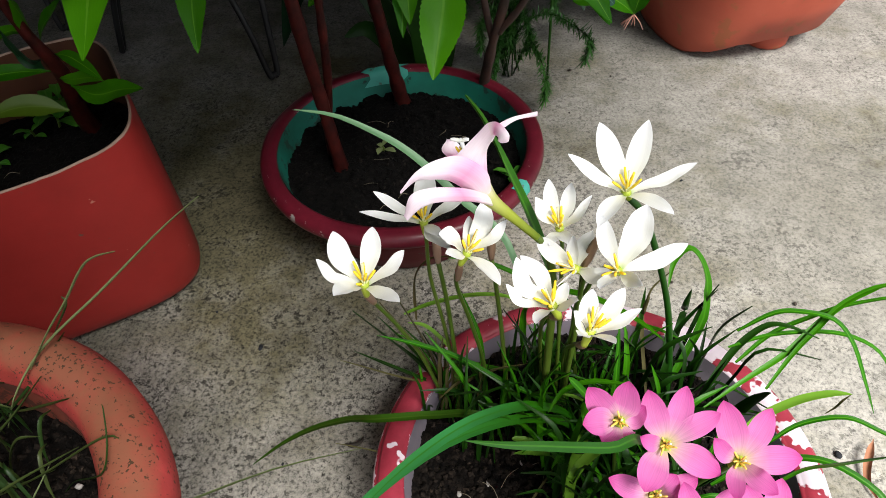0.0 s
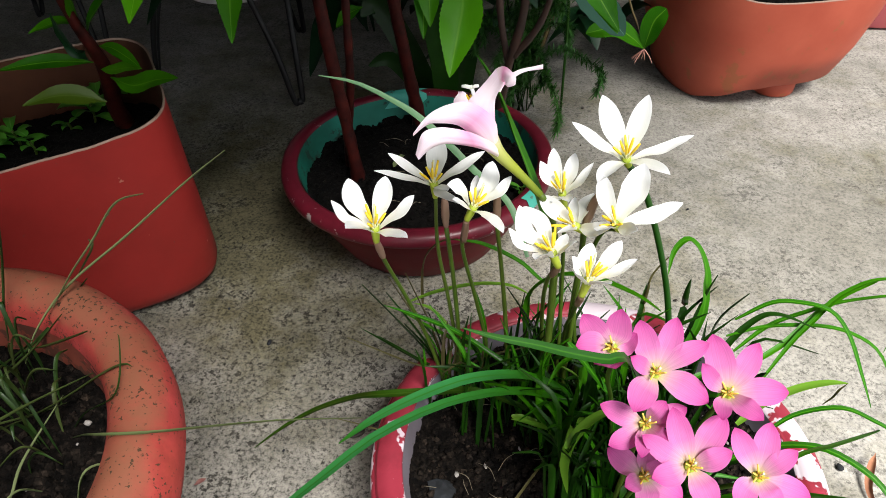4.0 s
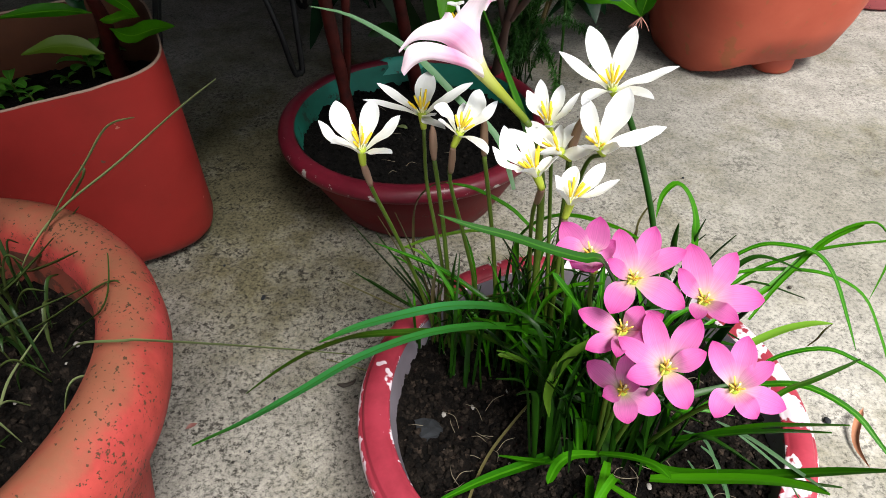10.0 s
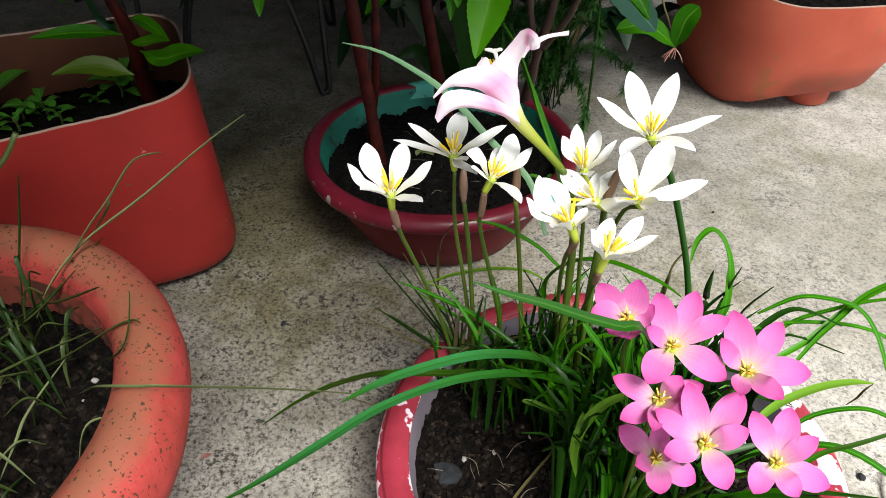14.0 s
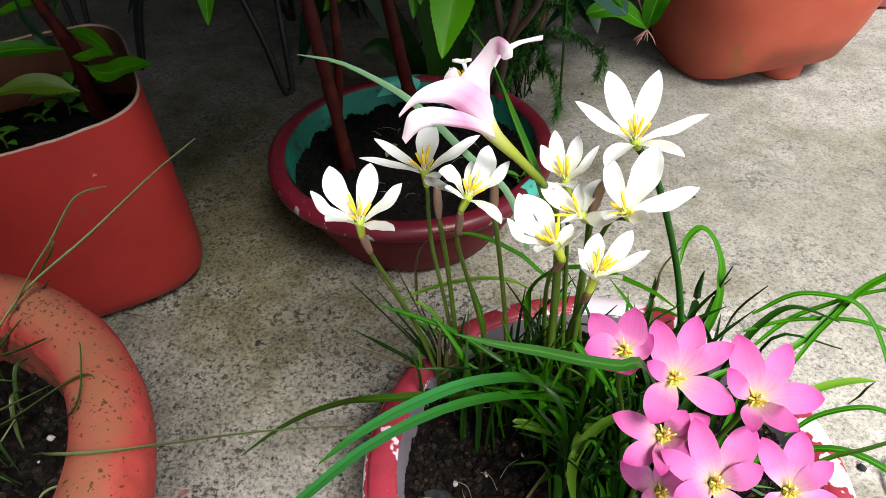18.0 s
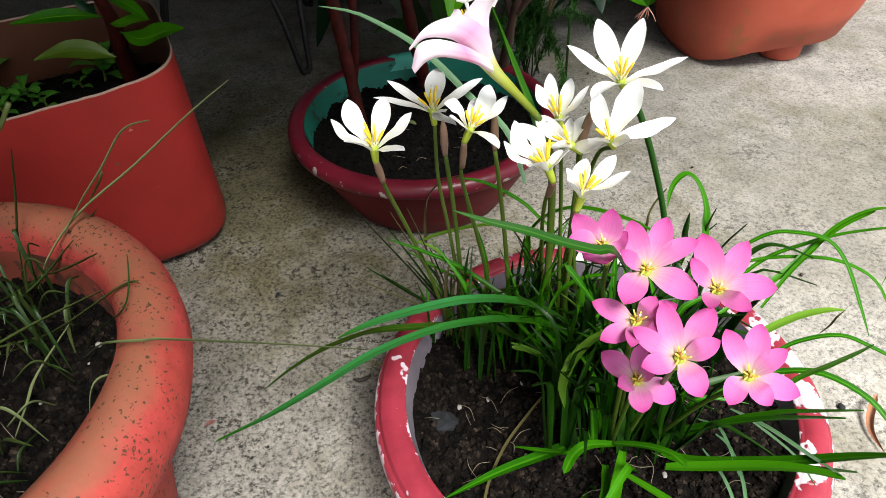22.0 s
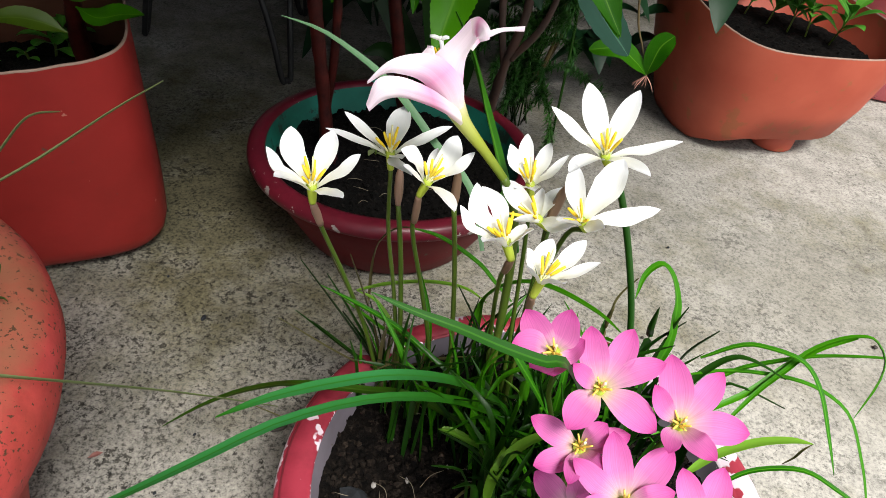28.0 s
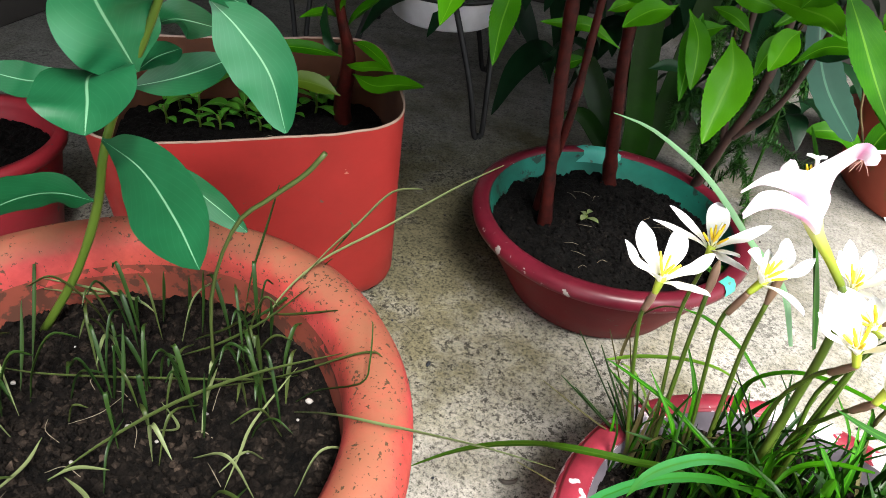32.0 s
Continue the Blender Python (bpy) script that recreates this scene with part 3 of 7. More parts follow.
def plan_point(at, r, a, sx, power, turn):
    """A point at angle a of a ring of radius r, squared off by power and turned."""
    k = r * (abs(math.cos(a)) ** power + abs(math.sin(a)) ** power) ** (-1.0 / power)
    x, y = k * math.cos(a) * sx, k * math.sin(a)
    return at[0] + x * math.cos(turn) - y * math.sin(turn), at[1] + x * math.sin(turn) + y * math.cos(turn)


def soil_rise(x, y, rough):
    """Height of the crumbly relief at a place."""
    return rough * (noise.noise(Vector((x, y, 0)) * 45) + 0.7 * noise.noise(Vector((x, y, 3)) * 130) + 0.7 * noise.noise(Vector((x, y, 5)) * 300))


def soil_surface(at, radius, height, rings=64, seg=210, rough=0.003, mound=0.0, sx=1.0, power=2.0, turn=0.0):
    verts, faces = [(at[0], at[1], height + mound)], []
    for i in range(1, rings + 1):
        r = radius * i / rings
        for j in range(seg):
            a = 2 * math.pi * j / seg
            x, y = plan_point(at, r, a, sx, power, turn)
            verts.append((x, y, height + mound * (1 - (i / rings) ** 2) + soil_rise(x, y, rough)))
    for j in range(seg):
        faces.append((0, 1 + j, 1 + (j + 1) % seg))
    for i in range(rings - 1):
        for j in range(seg):
            a, b = 1 + i * seg + j, 1 + i * seg + (j + 1) % seg
            faces.append((a, a + seg, b + seg, b))
    return mesh_from("soil", verts, faces)


def soil(at, radius, height, mat, label, lumps=500, rough=0.003, mound=0.0, lump=0.0028, sx=1.0, power=2.0, turn=0.0):
    me = soil_surface(at, radius, height, rough=rough, mound=mound, sx=sx, power=power, turn=turn)
    bed = new("soil", me)
    me.materials.append(SOIL_BED if mat == SOIL else SOIL_BLACK_BED)
    tagged(bed, label, "soil", kind="stuff")
    places, sizes = [], []
    for _ in range(lumps):
        a, r = random.random() * 6.283, radius * math.sqrt(random.random()) * 0.99
        x, y = plan_point(at, r, a, sx, power, turn)
        size = lump * random.uniform(0.3, 1.0) ** 2.2
        places.append((x, y, height + mound * (1 - (r / radius) ** 2) + soil_rise(x, y, rough) + size * 0.25))
        sizes.append(size)
    part("clods", clod_mesh(places, sizes, 0.8), mat, bed)["kind"] = "stuff"
    return bed


def axis_frame(at, axis, roll=0.0):
    q = Vector(axis).normalized().to_track_quat("Z", "Y").to_matrix().to_4x4()
    return Matrix.Translation(at) @ q @ Matrix.Rotation(radians(roll), 4, "Z")


# ---- the ground and the walls ----
def ground():
    n, size = 90, 1.5
    verts, faces = [], []
    xs = [-30, -8, -3] + [-1.6 + 3.2 * i / n for i in range(n + 1)] + [3, 8, 30]
    ys = [-30, -8, -2] + [-0.6 + 2.6 * i / n for i in range(n + 1)] + [3.5, 8, 30]
    for y in ys:
        for x in xs:
            h = 0.0012 * noise.noise(Vector((x, y, 0)) * 7) + 0.0003 * noise.noise(Vector((x, y, 0)) * 30) - 0.0013
            verts.append((x, y, h))
    w = len(xs)
    for j in range(len(ys) - 1):
        for i in range(w - 1):
            a = j * w + i
            faces.append((a, a + 1, a + w + 1, a + w))
    me = mesh_from("ground", verts, faces)
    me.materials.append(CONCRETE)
    tagged(new("ground", me), "rough grey concrete yard floor with dark pits", "floor", kind="structure")


def box(name, lo, hi, mat, parent=None, label="", bevel=0.003):
    bm = bmesh.new()
    bmesh.ops.create_cube(bm, size=1.0)
    c = [(a + b) / 2 for a, b in zip(lo, hi)]
    d = [b - a for a, b in zip(lo, hi)]
    bmesh.ops.transform(bm, matrix=Matrix.Translation(c) @ Matrix.Diagonal((*d, 1)), verts=bm.verts)
    if bevel:
        bmesh.ops.bevel(bm, geom=bm.edges[:], offset=bevel, segments=2, affect="EDGES")
    me = bpy.data.meshes.new(name)
    bm.to_mesh(me)
    bm.free()
    return part(name, me, mat, parent, label)


ground()
# walls added at back and left to keep the yard's far corner dark
tagged(box("wall_back", (-1.2, 1.40, 0), (2.5, 1.55, 1.6), WALL), "dark wall added to close the yard behind the pots", "wall", kind="structure")
tagged(box("wall_left", (-1.15, -1.0, 0), (-1.0, 1.40, 1.6), WALL), "dark side wall added to hold light off the left", "wall", kind="structure")


def shade_roof():
    """Unseen slab added to shade the yard's near side; its open edge runs aslant."""
    low = [(-1.2, -1.5), (-0.26, -1.5), (1.80, 1.55), (-1.2, 1.55)]
    verts = [(x, y, z) for z in (1.6, 1.7) for x, y in low]
    faces = [(3, 2, 1, 0), (4, 5, 6, 7), (0, 1, 5, 4), (1, 2, 6, 5), (2, 3, 7, 6), (3, 0, 4, 7)]
    me = mesh_from("ceiling", verts, faces, smooth=False)
    me.materials.append(WALL)
    tagged(new("ceiling", me), "unseen slab added over the side of the yard for shade", "roof", kind="structure")


shade_roof()


# ---- the pots ----
def lily_pot():
    at = (0.091, 0.205, 0)
    pot = thing("flower_pot", "low crimson painted flower pot with chipped white patches", "flower pot", at)
    part("body", lathe([(0.0, 0.004), (0.082, 0.002), (0.092, 0.0), (0.1, 0.006), (0.112, 0.03), (0.119, 0.055), (0.121, 0.063)], at), CRIMSON, pot)
    part("rim", lathe([(0.121, 0.060), (0.134, 0.060), (0.1375, 0.062), (0.139, 0.067), (0.1387, 0.0725), (0.1374, 0.0752), (0.1362, 0.0757), (0.1355, 0.0762), (0.1348, 0.0785), (0.1338, 0.0797), (0.128, 0.0808), (0.1222, 0.0808), (0.1214, 0.0798), (0.1203, 0.0796), (0.1190, 0.0792), (0.1183, 0.077), (0.1183, 0.074)], at, 96, 0.004), CRIMSON, pot, "chipped crimson rim")
    part("inner_wall", lathe([(0.1186, 0.0785), (0.1165, 0.07), (0.113, 0.052), (0.1, 0.035), (0.0, 0.034)], at), LILAC, pot, "greyish lilac inner wall")
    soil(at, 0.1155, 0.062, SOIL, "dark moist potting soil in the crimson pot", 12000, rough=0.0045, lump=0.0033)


def far_bowl():
    at = (-0.054, 0.522, 0)
    pot = thing("bowl_planter", "low maroon painted bowl planter with teal inside", "flower pot", at)
    part("body", lathe([(0.0, 0.004), (0.070, 0.002), (0.077, 0.0), (0.084, 0.005), (0.098, 0.030), (0.112, 0.055), (0.1205, 0.070), (0.1235, 0.079)], at), MAROON_BODY, pot)
    part("rim", lathe([(0.121, 0.0765), (0.1275, 0.0765), (0.1300, 0.0785), (0.1311, 0.0825), (0.1300, 0.0875), (0.1265, 0.0903), (0.120, 0.0911), (0.1162, 0.0898), (0.1147, 0.086)], at, 96, 0.006), MAROON, pot, "maroon rim with worn edge")
    part("inner_wall", lathe([(0.1150, 0.088), (0.1120, 0.076), (0.106, 0.055), (0.095, 0.04), (0.0, 0.038)], at), TEAL, pot, "worn teal inner wall")
    for a0, a1, hi in ((-0.62, -0.50, 0.9), (1.62, 1.97, 1.0)):
        verts, faces, wander = [], [], 0.008 if a0 < 0 else 0.045
        ring = [(0.1215, 0.0919), (0.1268, 0.0911), (0.1307, 0.0881), (0.1320, 0.0826), (0.1310, 0.0780)] if a0 < 0 else [(0.1110, 0.0780), (0.1133, 0.0855), (0.1150, 0.0904), (0.1195, 0.0920), (0.1240, 0.0919)]
        for i in range(9):
            a = a0 + (a1 - a0) * i / 8
            for j, (r, z) in enumerate(ring):
                k = 1 + 0.003 * noise.noise(Vector((i * 0.9, j * 0.7, a0)))
                verts.append((at[0] + r * k * math.cos(a + wander * math.sin(j * 2.1 + a0)), at[1] + r * k * math.sin(a + wander * math.sin(j * 2.1 + a0)), z))
        for i in range(8):
            for j in range(int(4 * hi)):
                faces.append((i * 5 + j, i * 5 + j + 1, i * 5 + j + 6, i * 5 + j + 5))
        part("paint_patch", mesh_from("patch", verts, faces), TURQUOISE, pot, "bare turquoise paint patch on the rim")
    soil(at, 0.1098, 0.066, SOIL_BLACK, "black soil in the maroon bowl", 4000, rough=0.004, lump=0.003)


def orange_pot():
    at = (-0.253, 0.0915, 0)
    pot = thing("flower_pot", "large orange terracotta pot with a wide dusty rolled rim", "flower pot", at)
    part("body", lathe([(0.0, 0.004), (0.08, 0.002), (0.088, 0.0), (0.092, 0.008), (0.107, 0.09), (0.120, 0.160), (0.122, 0.174)], at), TERRACOTTA, pot)
    part("rim", lathe([(0.119, 0.154), (0.131, 0.152), (0.138, 0.158), (0.142, 0.172), (0.1415, 0.185), (0.1375, 0.194), (0.130, 0.1995), (0.122, 0.2), (0.1145, 0.196), (0.1105, 0.188), (0.1095, 0.174)], at, 96, 0.004), TERRACOTTA, pot, "wide rolled rim with moss specks")
    part("inner_wall", lathe([(0.1098, 0.18), (0.1085, 0.15), (0.1, 0.125), (0.0, 0.12)], at), SHADED_TERRACOTTA, pot, "dirty inner wall, darkened for shade")
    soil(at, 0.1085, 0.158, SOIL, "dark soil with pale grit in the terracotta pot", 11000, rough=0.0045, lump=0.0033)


def shear(me, foot, top, height):
    """Leans a mesh: its foot stays, what is at height moves from foot to top."""
    for v in me.vertices:
        k = v.co.z / height
        v.co.x += (top[0] - foot[0]) * k
        v.co.y += (top[1] - foot[1]) * k
    return me


def red_planter():
    at, top, h = (-0.3634, 0.4265, 0), (-0.3472, 0.386, 0), 0.2032
    plan = dict(seg=144, wobble=0.006, power=4.6, turn=0.535, sx=1.345)

    def leaned(profile):
        """Leans the wall and tilts the cut edge, as the knife left it."""
        me = lathe(profile, at, **plan)
        for v in me.vertices:
            x, y = v.co.x - at[0], v.co.y - at[1]
            k = (v.co.z / h) ** 3
            wear = noise.noise(Vector((v.co.x, v.co.y, 0)) * 40) + 0.6 * noise.noise(Vector((v.co.x, v.co.y, 4)) * 130)
            v.co.z += k * (0.03 * x + 0.05 * y + 0.006 * max(0.0, -x / 0.1) ** 2 + 0.0009 * wear)
        return shear(me, at, top, h)

    pot = thing("planter", "tall red plastic planter cut from a square container", "flower pot", at)
    r = 0.0858
    body = [(0.0, 0.004), (r - 0.032, 0.003), (r - 0.022, 0.0), (r - 0.013, 0.0035), (r - 0.006, 0.010), (r - 0.0018, 0.018), (r, 0.028), (r, 0.06), (r, 0.10), (r, 0.14), (r, 0.175), (r, h - 0.001)]
    part("body", leaned(body), RED_PLASTIC, pot)
    part("cut_edge", leaned([(r + 0.0002, h - 0.0016), (r + 0.0002, h), (r - 0.0008, h + 0.0001), (r - 0.0010, h - 0.0015)]), CUT_EDGE, pot, "pale ragged cut edge")
    part("inner_wall", leaned([(r - 0.0009, h - 0.001), (r - 0.0012, 0.15), (r - 0.0018, 0.1), (r - 0.012, 0.09), (0.0, 0.09)]), BROWN_INNER, pot, "brown inner wall")
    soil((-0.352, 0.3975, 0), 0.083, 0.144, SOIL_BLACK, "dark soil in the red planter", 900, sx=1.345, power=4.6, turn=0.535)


def right_planter():
    at = (0.345, 0.90, 0)
    pot = thing("planter", "faded salmon plastic planter cut from a round container with feet", "flower pot", at)
    body = lathe([(0.0, 0.012), (0.09, 0.012), (0.096, 0.0), (0.104, 0.002), (0.108, 0.012), (0.113, 0.028), (0.128, 0.07), (0.14, 0.115), (0.146, 0.150)], at, 120, 0.01, power=2.6, turn=0.25)
    for v in body.vertices:
        a = math.degrees(math.atan2(v.co.y - at[1], v.co.x - at[0]))
        rise = min(1.0, max(0.0, (a + 140) / 62)) if a < 30 else 0.0
        v.co.z = max(v.co.z, 0.031 * rise * rise * (3 - 2 * rise))
    part("body", body, PINK_TERRACOTTA, pot)
    part("cut_edge", lathe([(0.146, 0.1495), (0.1457, 0.1512), (0.1449, 0.1512), (0.1445, 0.1495)], at, 96, 0.01, power=2.6, turn=0.25), CUT_EDGE, pot, "pale cut edge")
    part("inner_wall", lathe([(0.1446, 0.150), (0.132, 0.09), (0.1, 0.08), (0.0, 0.08)], at, 96, 0.01, power=2.6, turn=0.25), PINK_TERRACOTTA, pot)
    for x, y, r, sx in ((0.384, 0.838, 0.023, 1.15), (0.40, 0.95, 0.03, 1.0)):
        part("foot", lathe([(0.0, 0.0), (r * 0.9, 0.0), (r * 0.97, 0.002), (r, 0.008), (r * 1.02, 0.03), (0.0, 0.03)], (x, y, 0), 32, sx=sx), PINK_TERRACOTTA, pot)
    for o in pot.children:
        if o.name.split(".")[0] != "foot":
            for v in o.data.vertices:
                k = max(0.0, (at[0] - 0.02 - v.co.x) / 0.13)
                v.co.z += 0.045 * k * k * v.co.z / 0.15
    soil(at, 0.13, 0.11, SOIL_BLACK, "dark soil in the salmon planter", 400)


lily_pot()
far_bowl()
orange_pot()
red_planter()
right_planter()


# ---- rain lilies ----
WHITE = "white rain lily with yellow stamens on a thin stalk"
G1 = "white rain lilies in the crimson pot"
PINK = "bright pink rain lily with a yellow centre"
G2 = "pink rain lilies in the crimson pot"
A_BROWN = STALK_BROWN
B_GREEN = STALK
TEPAL = ((0, 0.26), (0.12, 0.42), (0.34, 0.84), (0.52, 1.0), (0.70, 0.88), (0.87, 0.50), (1, 0.02))
TEPAL_ROUND = ((0, 0.30), (0.12, 0.48), (0.32, 0.84), (0.5, 1.0), (0.7, 0.88), (0.86, 0.56), (0.95, 0.26), (1, 0.02))


def tepal(c, axis, mid, tip, width, shape, rnd, cup=(0.1, 0.3)):
    c, axis, mid, tip = Vector(c), Vector(axis), Vector(mid), Vector(tip)
    d = tip - c
    out = d - axis * d.dot(axis)
    start = c + out.normalized() * 0.0012
    return ribbon([start, start.lerp(mid, 0.5) + axis * d.length * 0.03, mid, mid.lerp(tip, 0.55) + axis * d.length * 0.012, tip], width, fold=0.03, shape=shape, steps=20, face=axis - d.normalized() * 0.3, thick=0.0004, cols=3, cup=rnd.uniform(*cup), twist=rnd.uniform(-0.2, 0.2), wave=rnd.uniform(0.0, 0.07))


def lily(at, axis, tips, stem, mat, label, group, stem_mat=None):
    """One flower on its stalk: tepals that run to the given tips, six stamens, a throat."""
    white = mat == WHITE_PETAL
    top = thing("rain_lily", label, "flower", at, group)
    rnd = random.Random(int(1000 * (at[0] + 2 * at[1] + 3 * at[2])))
    m = axis_frame(at, axis)
    ax = Vector(axis).normalized()
    for mid, tip, width in tips:
        part("petal", tepal(at, ax, mid, tip, width if white else width * 1.04, TEPAL if white else TEPAL_ROUND, rnd, (0.1, 0.3) if white else (0.05, 0.2)), mat, top)
    neck = Vector(stem[0])
    part("throat", tube([neck, neck.lerp(Vector(at), 0.5), Vector(at) + ax * 0.0025], [0.0016, 0.0019, 0.0022], 10, 6), THROAT, top, "yellow-green throat")
    size = 0.0135 if white else 0.0066
    for k in range(6):
        w = k * math.pi / 3 + rnd.uniform(-0.25, 0.25)
        t = (0.18 if k % 2 else 0.42) + rnd.uniform(-0.06, 0.08)
        d = Vector((math.cos(w) * t, math.sin(w) * t, 1)).normalized()
        b = Vector((math.cos(w + 0.5), math.sin(w + 0.5), 0)) * 0.0012
        p0, p1 = m @ (d * 0.001), m @ (d * size * 0.42)
        p2 = m @ (d * size * rnd.uniform(0.85, 1.12) + b)
        stamen = part("filament", tube([p0, (p0 + p1) / 2, p1], [0.0004 if white else 0.0003], 5, 3), FILAMENT, top)
        part("anther", tube([p1, p1.lerp(p2, 0.5), p2], [0.0005, 0.00078 if white else 0.0004, 0.0005 if white else 0.0003], 6, 5), ANTHER if white else PALE_ANTHER, stamen, "yellow anther")
    p3 = m @ Vector((0.001, 0.001, size * 1.25))
    part("pistil", tube([Vector(at), Vector(at).lerp(p3, 0.5) + ax * 0.0004, p3], [0.00035, 0.00035, 0.0005], 5, 5), FILAMENT, top)
    r = 0.0019 if stem_mat == B_GREEN else 0.00120
    if stem_mat == A_BROWN:
        low = Vector(stem[0]).lerp(Vector(stem[1]), min(1.0, 0.024 / (Vector(stem[0]) - Vector(stem[1])).length))
        part("spathe", tube([Vector(stem[0]), Vector(stem[0]).lerp(low, 0.45), low], [0.0015, 0.0020, 0.0016], 8, 8), SPATHE, top, "papery brown spathe")
    part("stalk", tube(stem, [r * 0.9, r, r * 1.15], 8, 20), GREEN_STALK if stem_mat == B_GREEN else STALK, top)
    return top


lily((-0.0322, 0.2077, 0.2504), (0.019, -0.170, 0.985), [((-0.0453, 0.2053, 0.2586), (-0.0521, 0.2104, 0.2652), 0.0056), ((-0.0423, 0.2142, 0.2620), (-0.0464, 0.2247, 0.2679), 0.0102), ((-0.0291, 0.2169, 0.2624), (-0.0290, 0.2278, 0.2677), 0.0092), ((-0.0192, 0.2092, 0.2613), (-0.0136, 0.2136, 0.2677), 0.0065), ((-0.0222, 0.1975, 0.2573), (-0.0138, 0.1885, 0.2631), 0.0073), ((-0.0379, 0.1977, 0.2603), (-0.0408, 0.1882, 0.2674), 0.0083)], [(-0.0324, 0.2091, 0.2425), (-0.0328, 0.2263, 0.2140), (-0.0262, 0.2445, 0.1703), (-0.0169, 0.2600, 0.1182), (-0.0050, 0.2620, 0.0640)], WHITE_PETAL, WHITE, G1, A_BROWN)
lily((-0.0087, 0.2532, 0.2447), (-0.072, -0.105, 0.992), [((-0.0213, 0.2551, 0.2537), (-0.0334, 0.2616, 0.2586), 0.0057), ((-0.0245, 0.2506, 0.2512), (-0.0397, 0.2525, 0.2535), 0.0051), ((-0.0082, 0.2659, 0.2537), (-0.0090, 0.2810, 0.2563), 0.0115), ((0.0052, 0.2583, 0.2528), (0.0171, 0.2681, 0.2574), 0.0068), ((-0.0036, 0.2392, 0.2494), (0.0061, 0.2275, 0.2531), 0.0065), ((-0.0035, 0.2415, 0.2520), (0.0005, 0.2311, 0.2582), 0.0065)], [(-0.0082, 0.2540, 0.2368), (-0.0088, 0.2641, 0.1924), (-0.0031, 0.2653, 0.1482), (0.0023, 0.2614, 0.1029), (0.0050, 0.2520, 0.0640)], WHITE_PETAL, WHITE, G1)
lily((0.0127, 0.2276, 0.2499), (0.358, -0.097, 0.929), [((0.0065, 0.2257, 0.2625), (0.0009, 0.2244, 0.2666), 0.0098), ((0.0198, 0.2379, 0.2588), (0.0216, 0.2510, 0.2626), 0.0096), ((0.0252, 0.2287, 0.2596), (0.0310, 0.2339, 0.2660), 0.0057), ((0.0215, 0.2165, 0.2531), (0.0280, 0.2054, 0.2540), 0.0081), ((0.0088, 0.2192, 0.2588), (0.0044, 0.2123, 0.2669), 0.0066), ((0.0141, 0.2333, 0.2553), (0.0140, 0.2447, 0.2583), 0.0069)], [(0.0099, 0.2284, 0.2425), (0.0069, 0.2419, 0.2119), (0.0143, 0.2533, 0.1620), (0.0219, 0.2585, 0.1094), (0.0200, 0.2500, 0.0640)], WHITE_PETAL, WHITE, G1, A_BROWN)
lily((0.0880, 0.2558, 0.2619), (-0.167, -0.159, 0.973), [((0.0737, 0.2584, 0.2701), (0.0604, 0.2678, 0.2765), 0.0070), ((0.0806, 0.2653, 0.2749), (0.0755, 0.2807, 0.2850), 0.0113), ((0.0929, 0.2670, 0.2750), (0.0990, 0.2832, 0.2845), 0.0107), ((0.1051, 0.2591, 0.2674), (0.1216, 0.2682, 0.2705), 0.0069), ((0.0968, 0.2445, 0.2675), (0.1044, 0.2330, 0.2704), 0.0077), ((0.0785, 0.2408, 0.2677), (0.0705, 0.2255, 0.2699), 0.0092)], [(0.09, 0.256, 0.259), (0.1, 0.259, 0.244), (0.114, 0.263, 0.208), (0.128, 0.265, 0.163), (0.138, 0.262, 0.112), (0.143, 0.255, 0.062)], WHITE_PETAL, WHITE, G1, B_GREEN)
lily((0.0580, 0.2504, 0.2432), (-0.227, -0.068, 0.972), [((0.0536, 0.2566, 0.2534), (0.0525, 0.2685, 0.2604), 0.0075), ((0.0616, 0.2575, 0.2526), (0.0638, 0.2687, 0.2577), 0.0078), ((0.0655, 0.2506, 0.2518), (0.0724, 0.2578, 0.2593), 0.0055), ((0.0498, 0.2491, 0.2538), (0.0454, 0.2540, 0.2616), 0.0076), ((0.0585, 0.2395, 0.2498), (0.0589, 0.2298, 0.2550), 0.0069), ((0.0538, 0.2389, 0.2499), (0.0507, 0.2288, 0.2552), 0.0069)], [(0.0599, 0.2510, 0.2355), (0.0644, 0.2561, 0.1703), (0.0700, 0.2620, 0.0640)], WHITE_PETAL, WHITE, G1)
lily((0.0512, 0.1983, 0.2475), (-0.364, -0.119, 0.924), [((0.0363, 0.1950, 0.2553), (0.0302, 0.1998, 0.2617), 0.0048), ((0.0381, 0.2013, 0.2578), (0.0348, 0.2116, 0.2656), 0.0078), ((0.0453, 0.2074, 0.2585), (0.0369, 0.2168, 0.2609), 0.0074), ((0.0552, 0.1909, 0.2581), (0.0590, 0.1884, 0.2653), 0.0066), ((0.0458, 0.1880, 0.2570), (0.0413, 0.1776, 0.2634), 0.0070), ((0.0544, 0.2015, 0.2514), (0.0572, 0.2094, 0.2516), 0.0064)], [(0.0541, 0.1992, 0.2401), (0.0524, 0.2278, 0.2032), (0.0544, 0.2532, 0.1495), (0.0600, 0.2500, 0.0640)], WHITE_PETAL, WHITE, G1, A_BROWN)
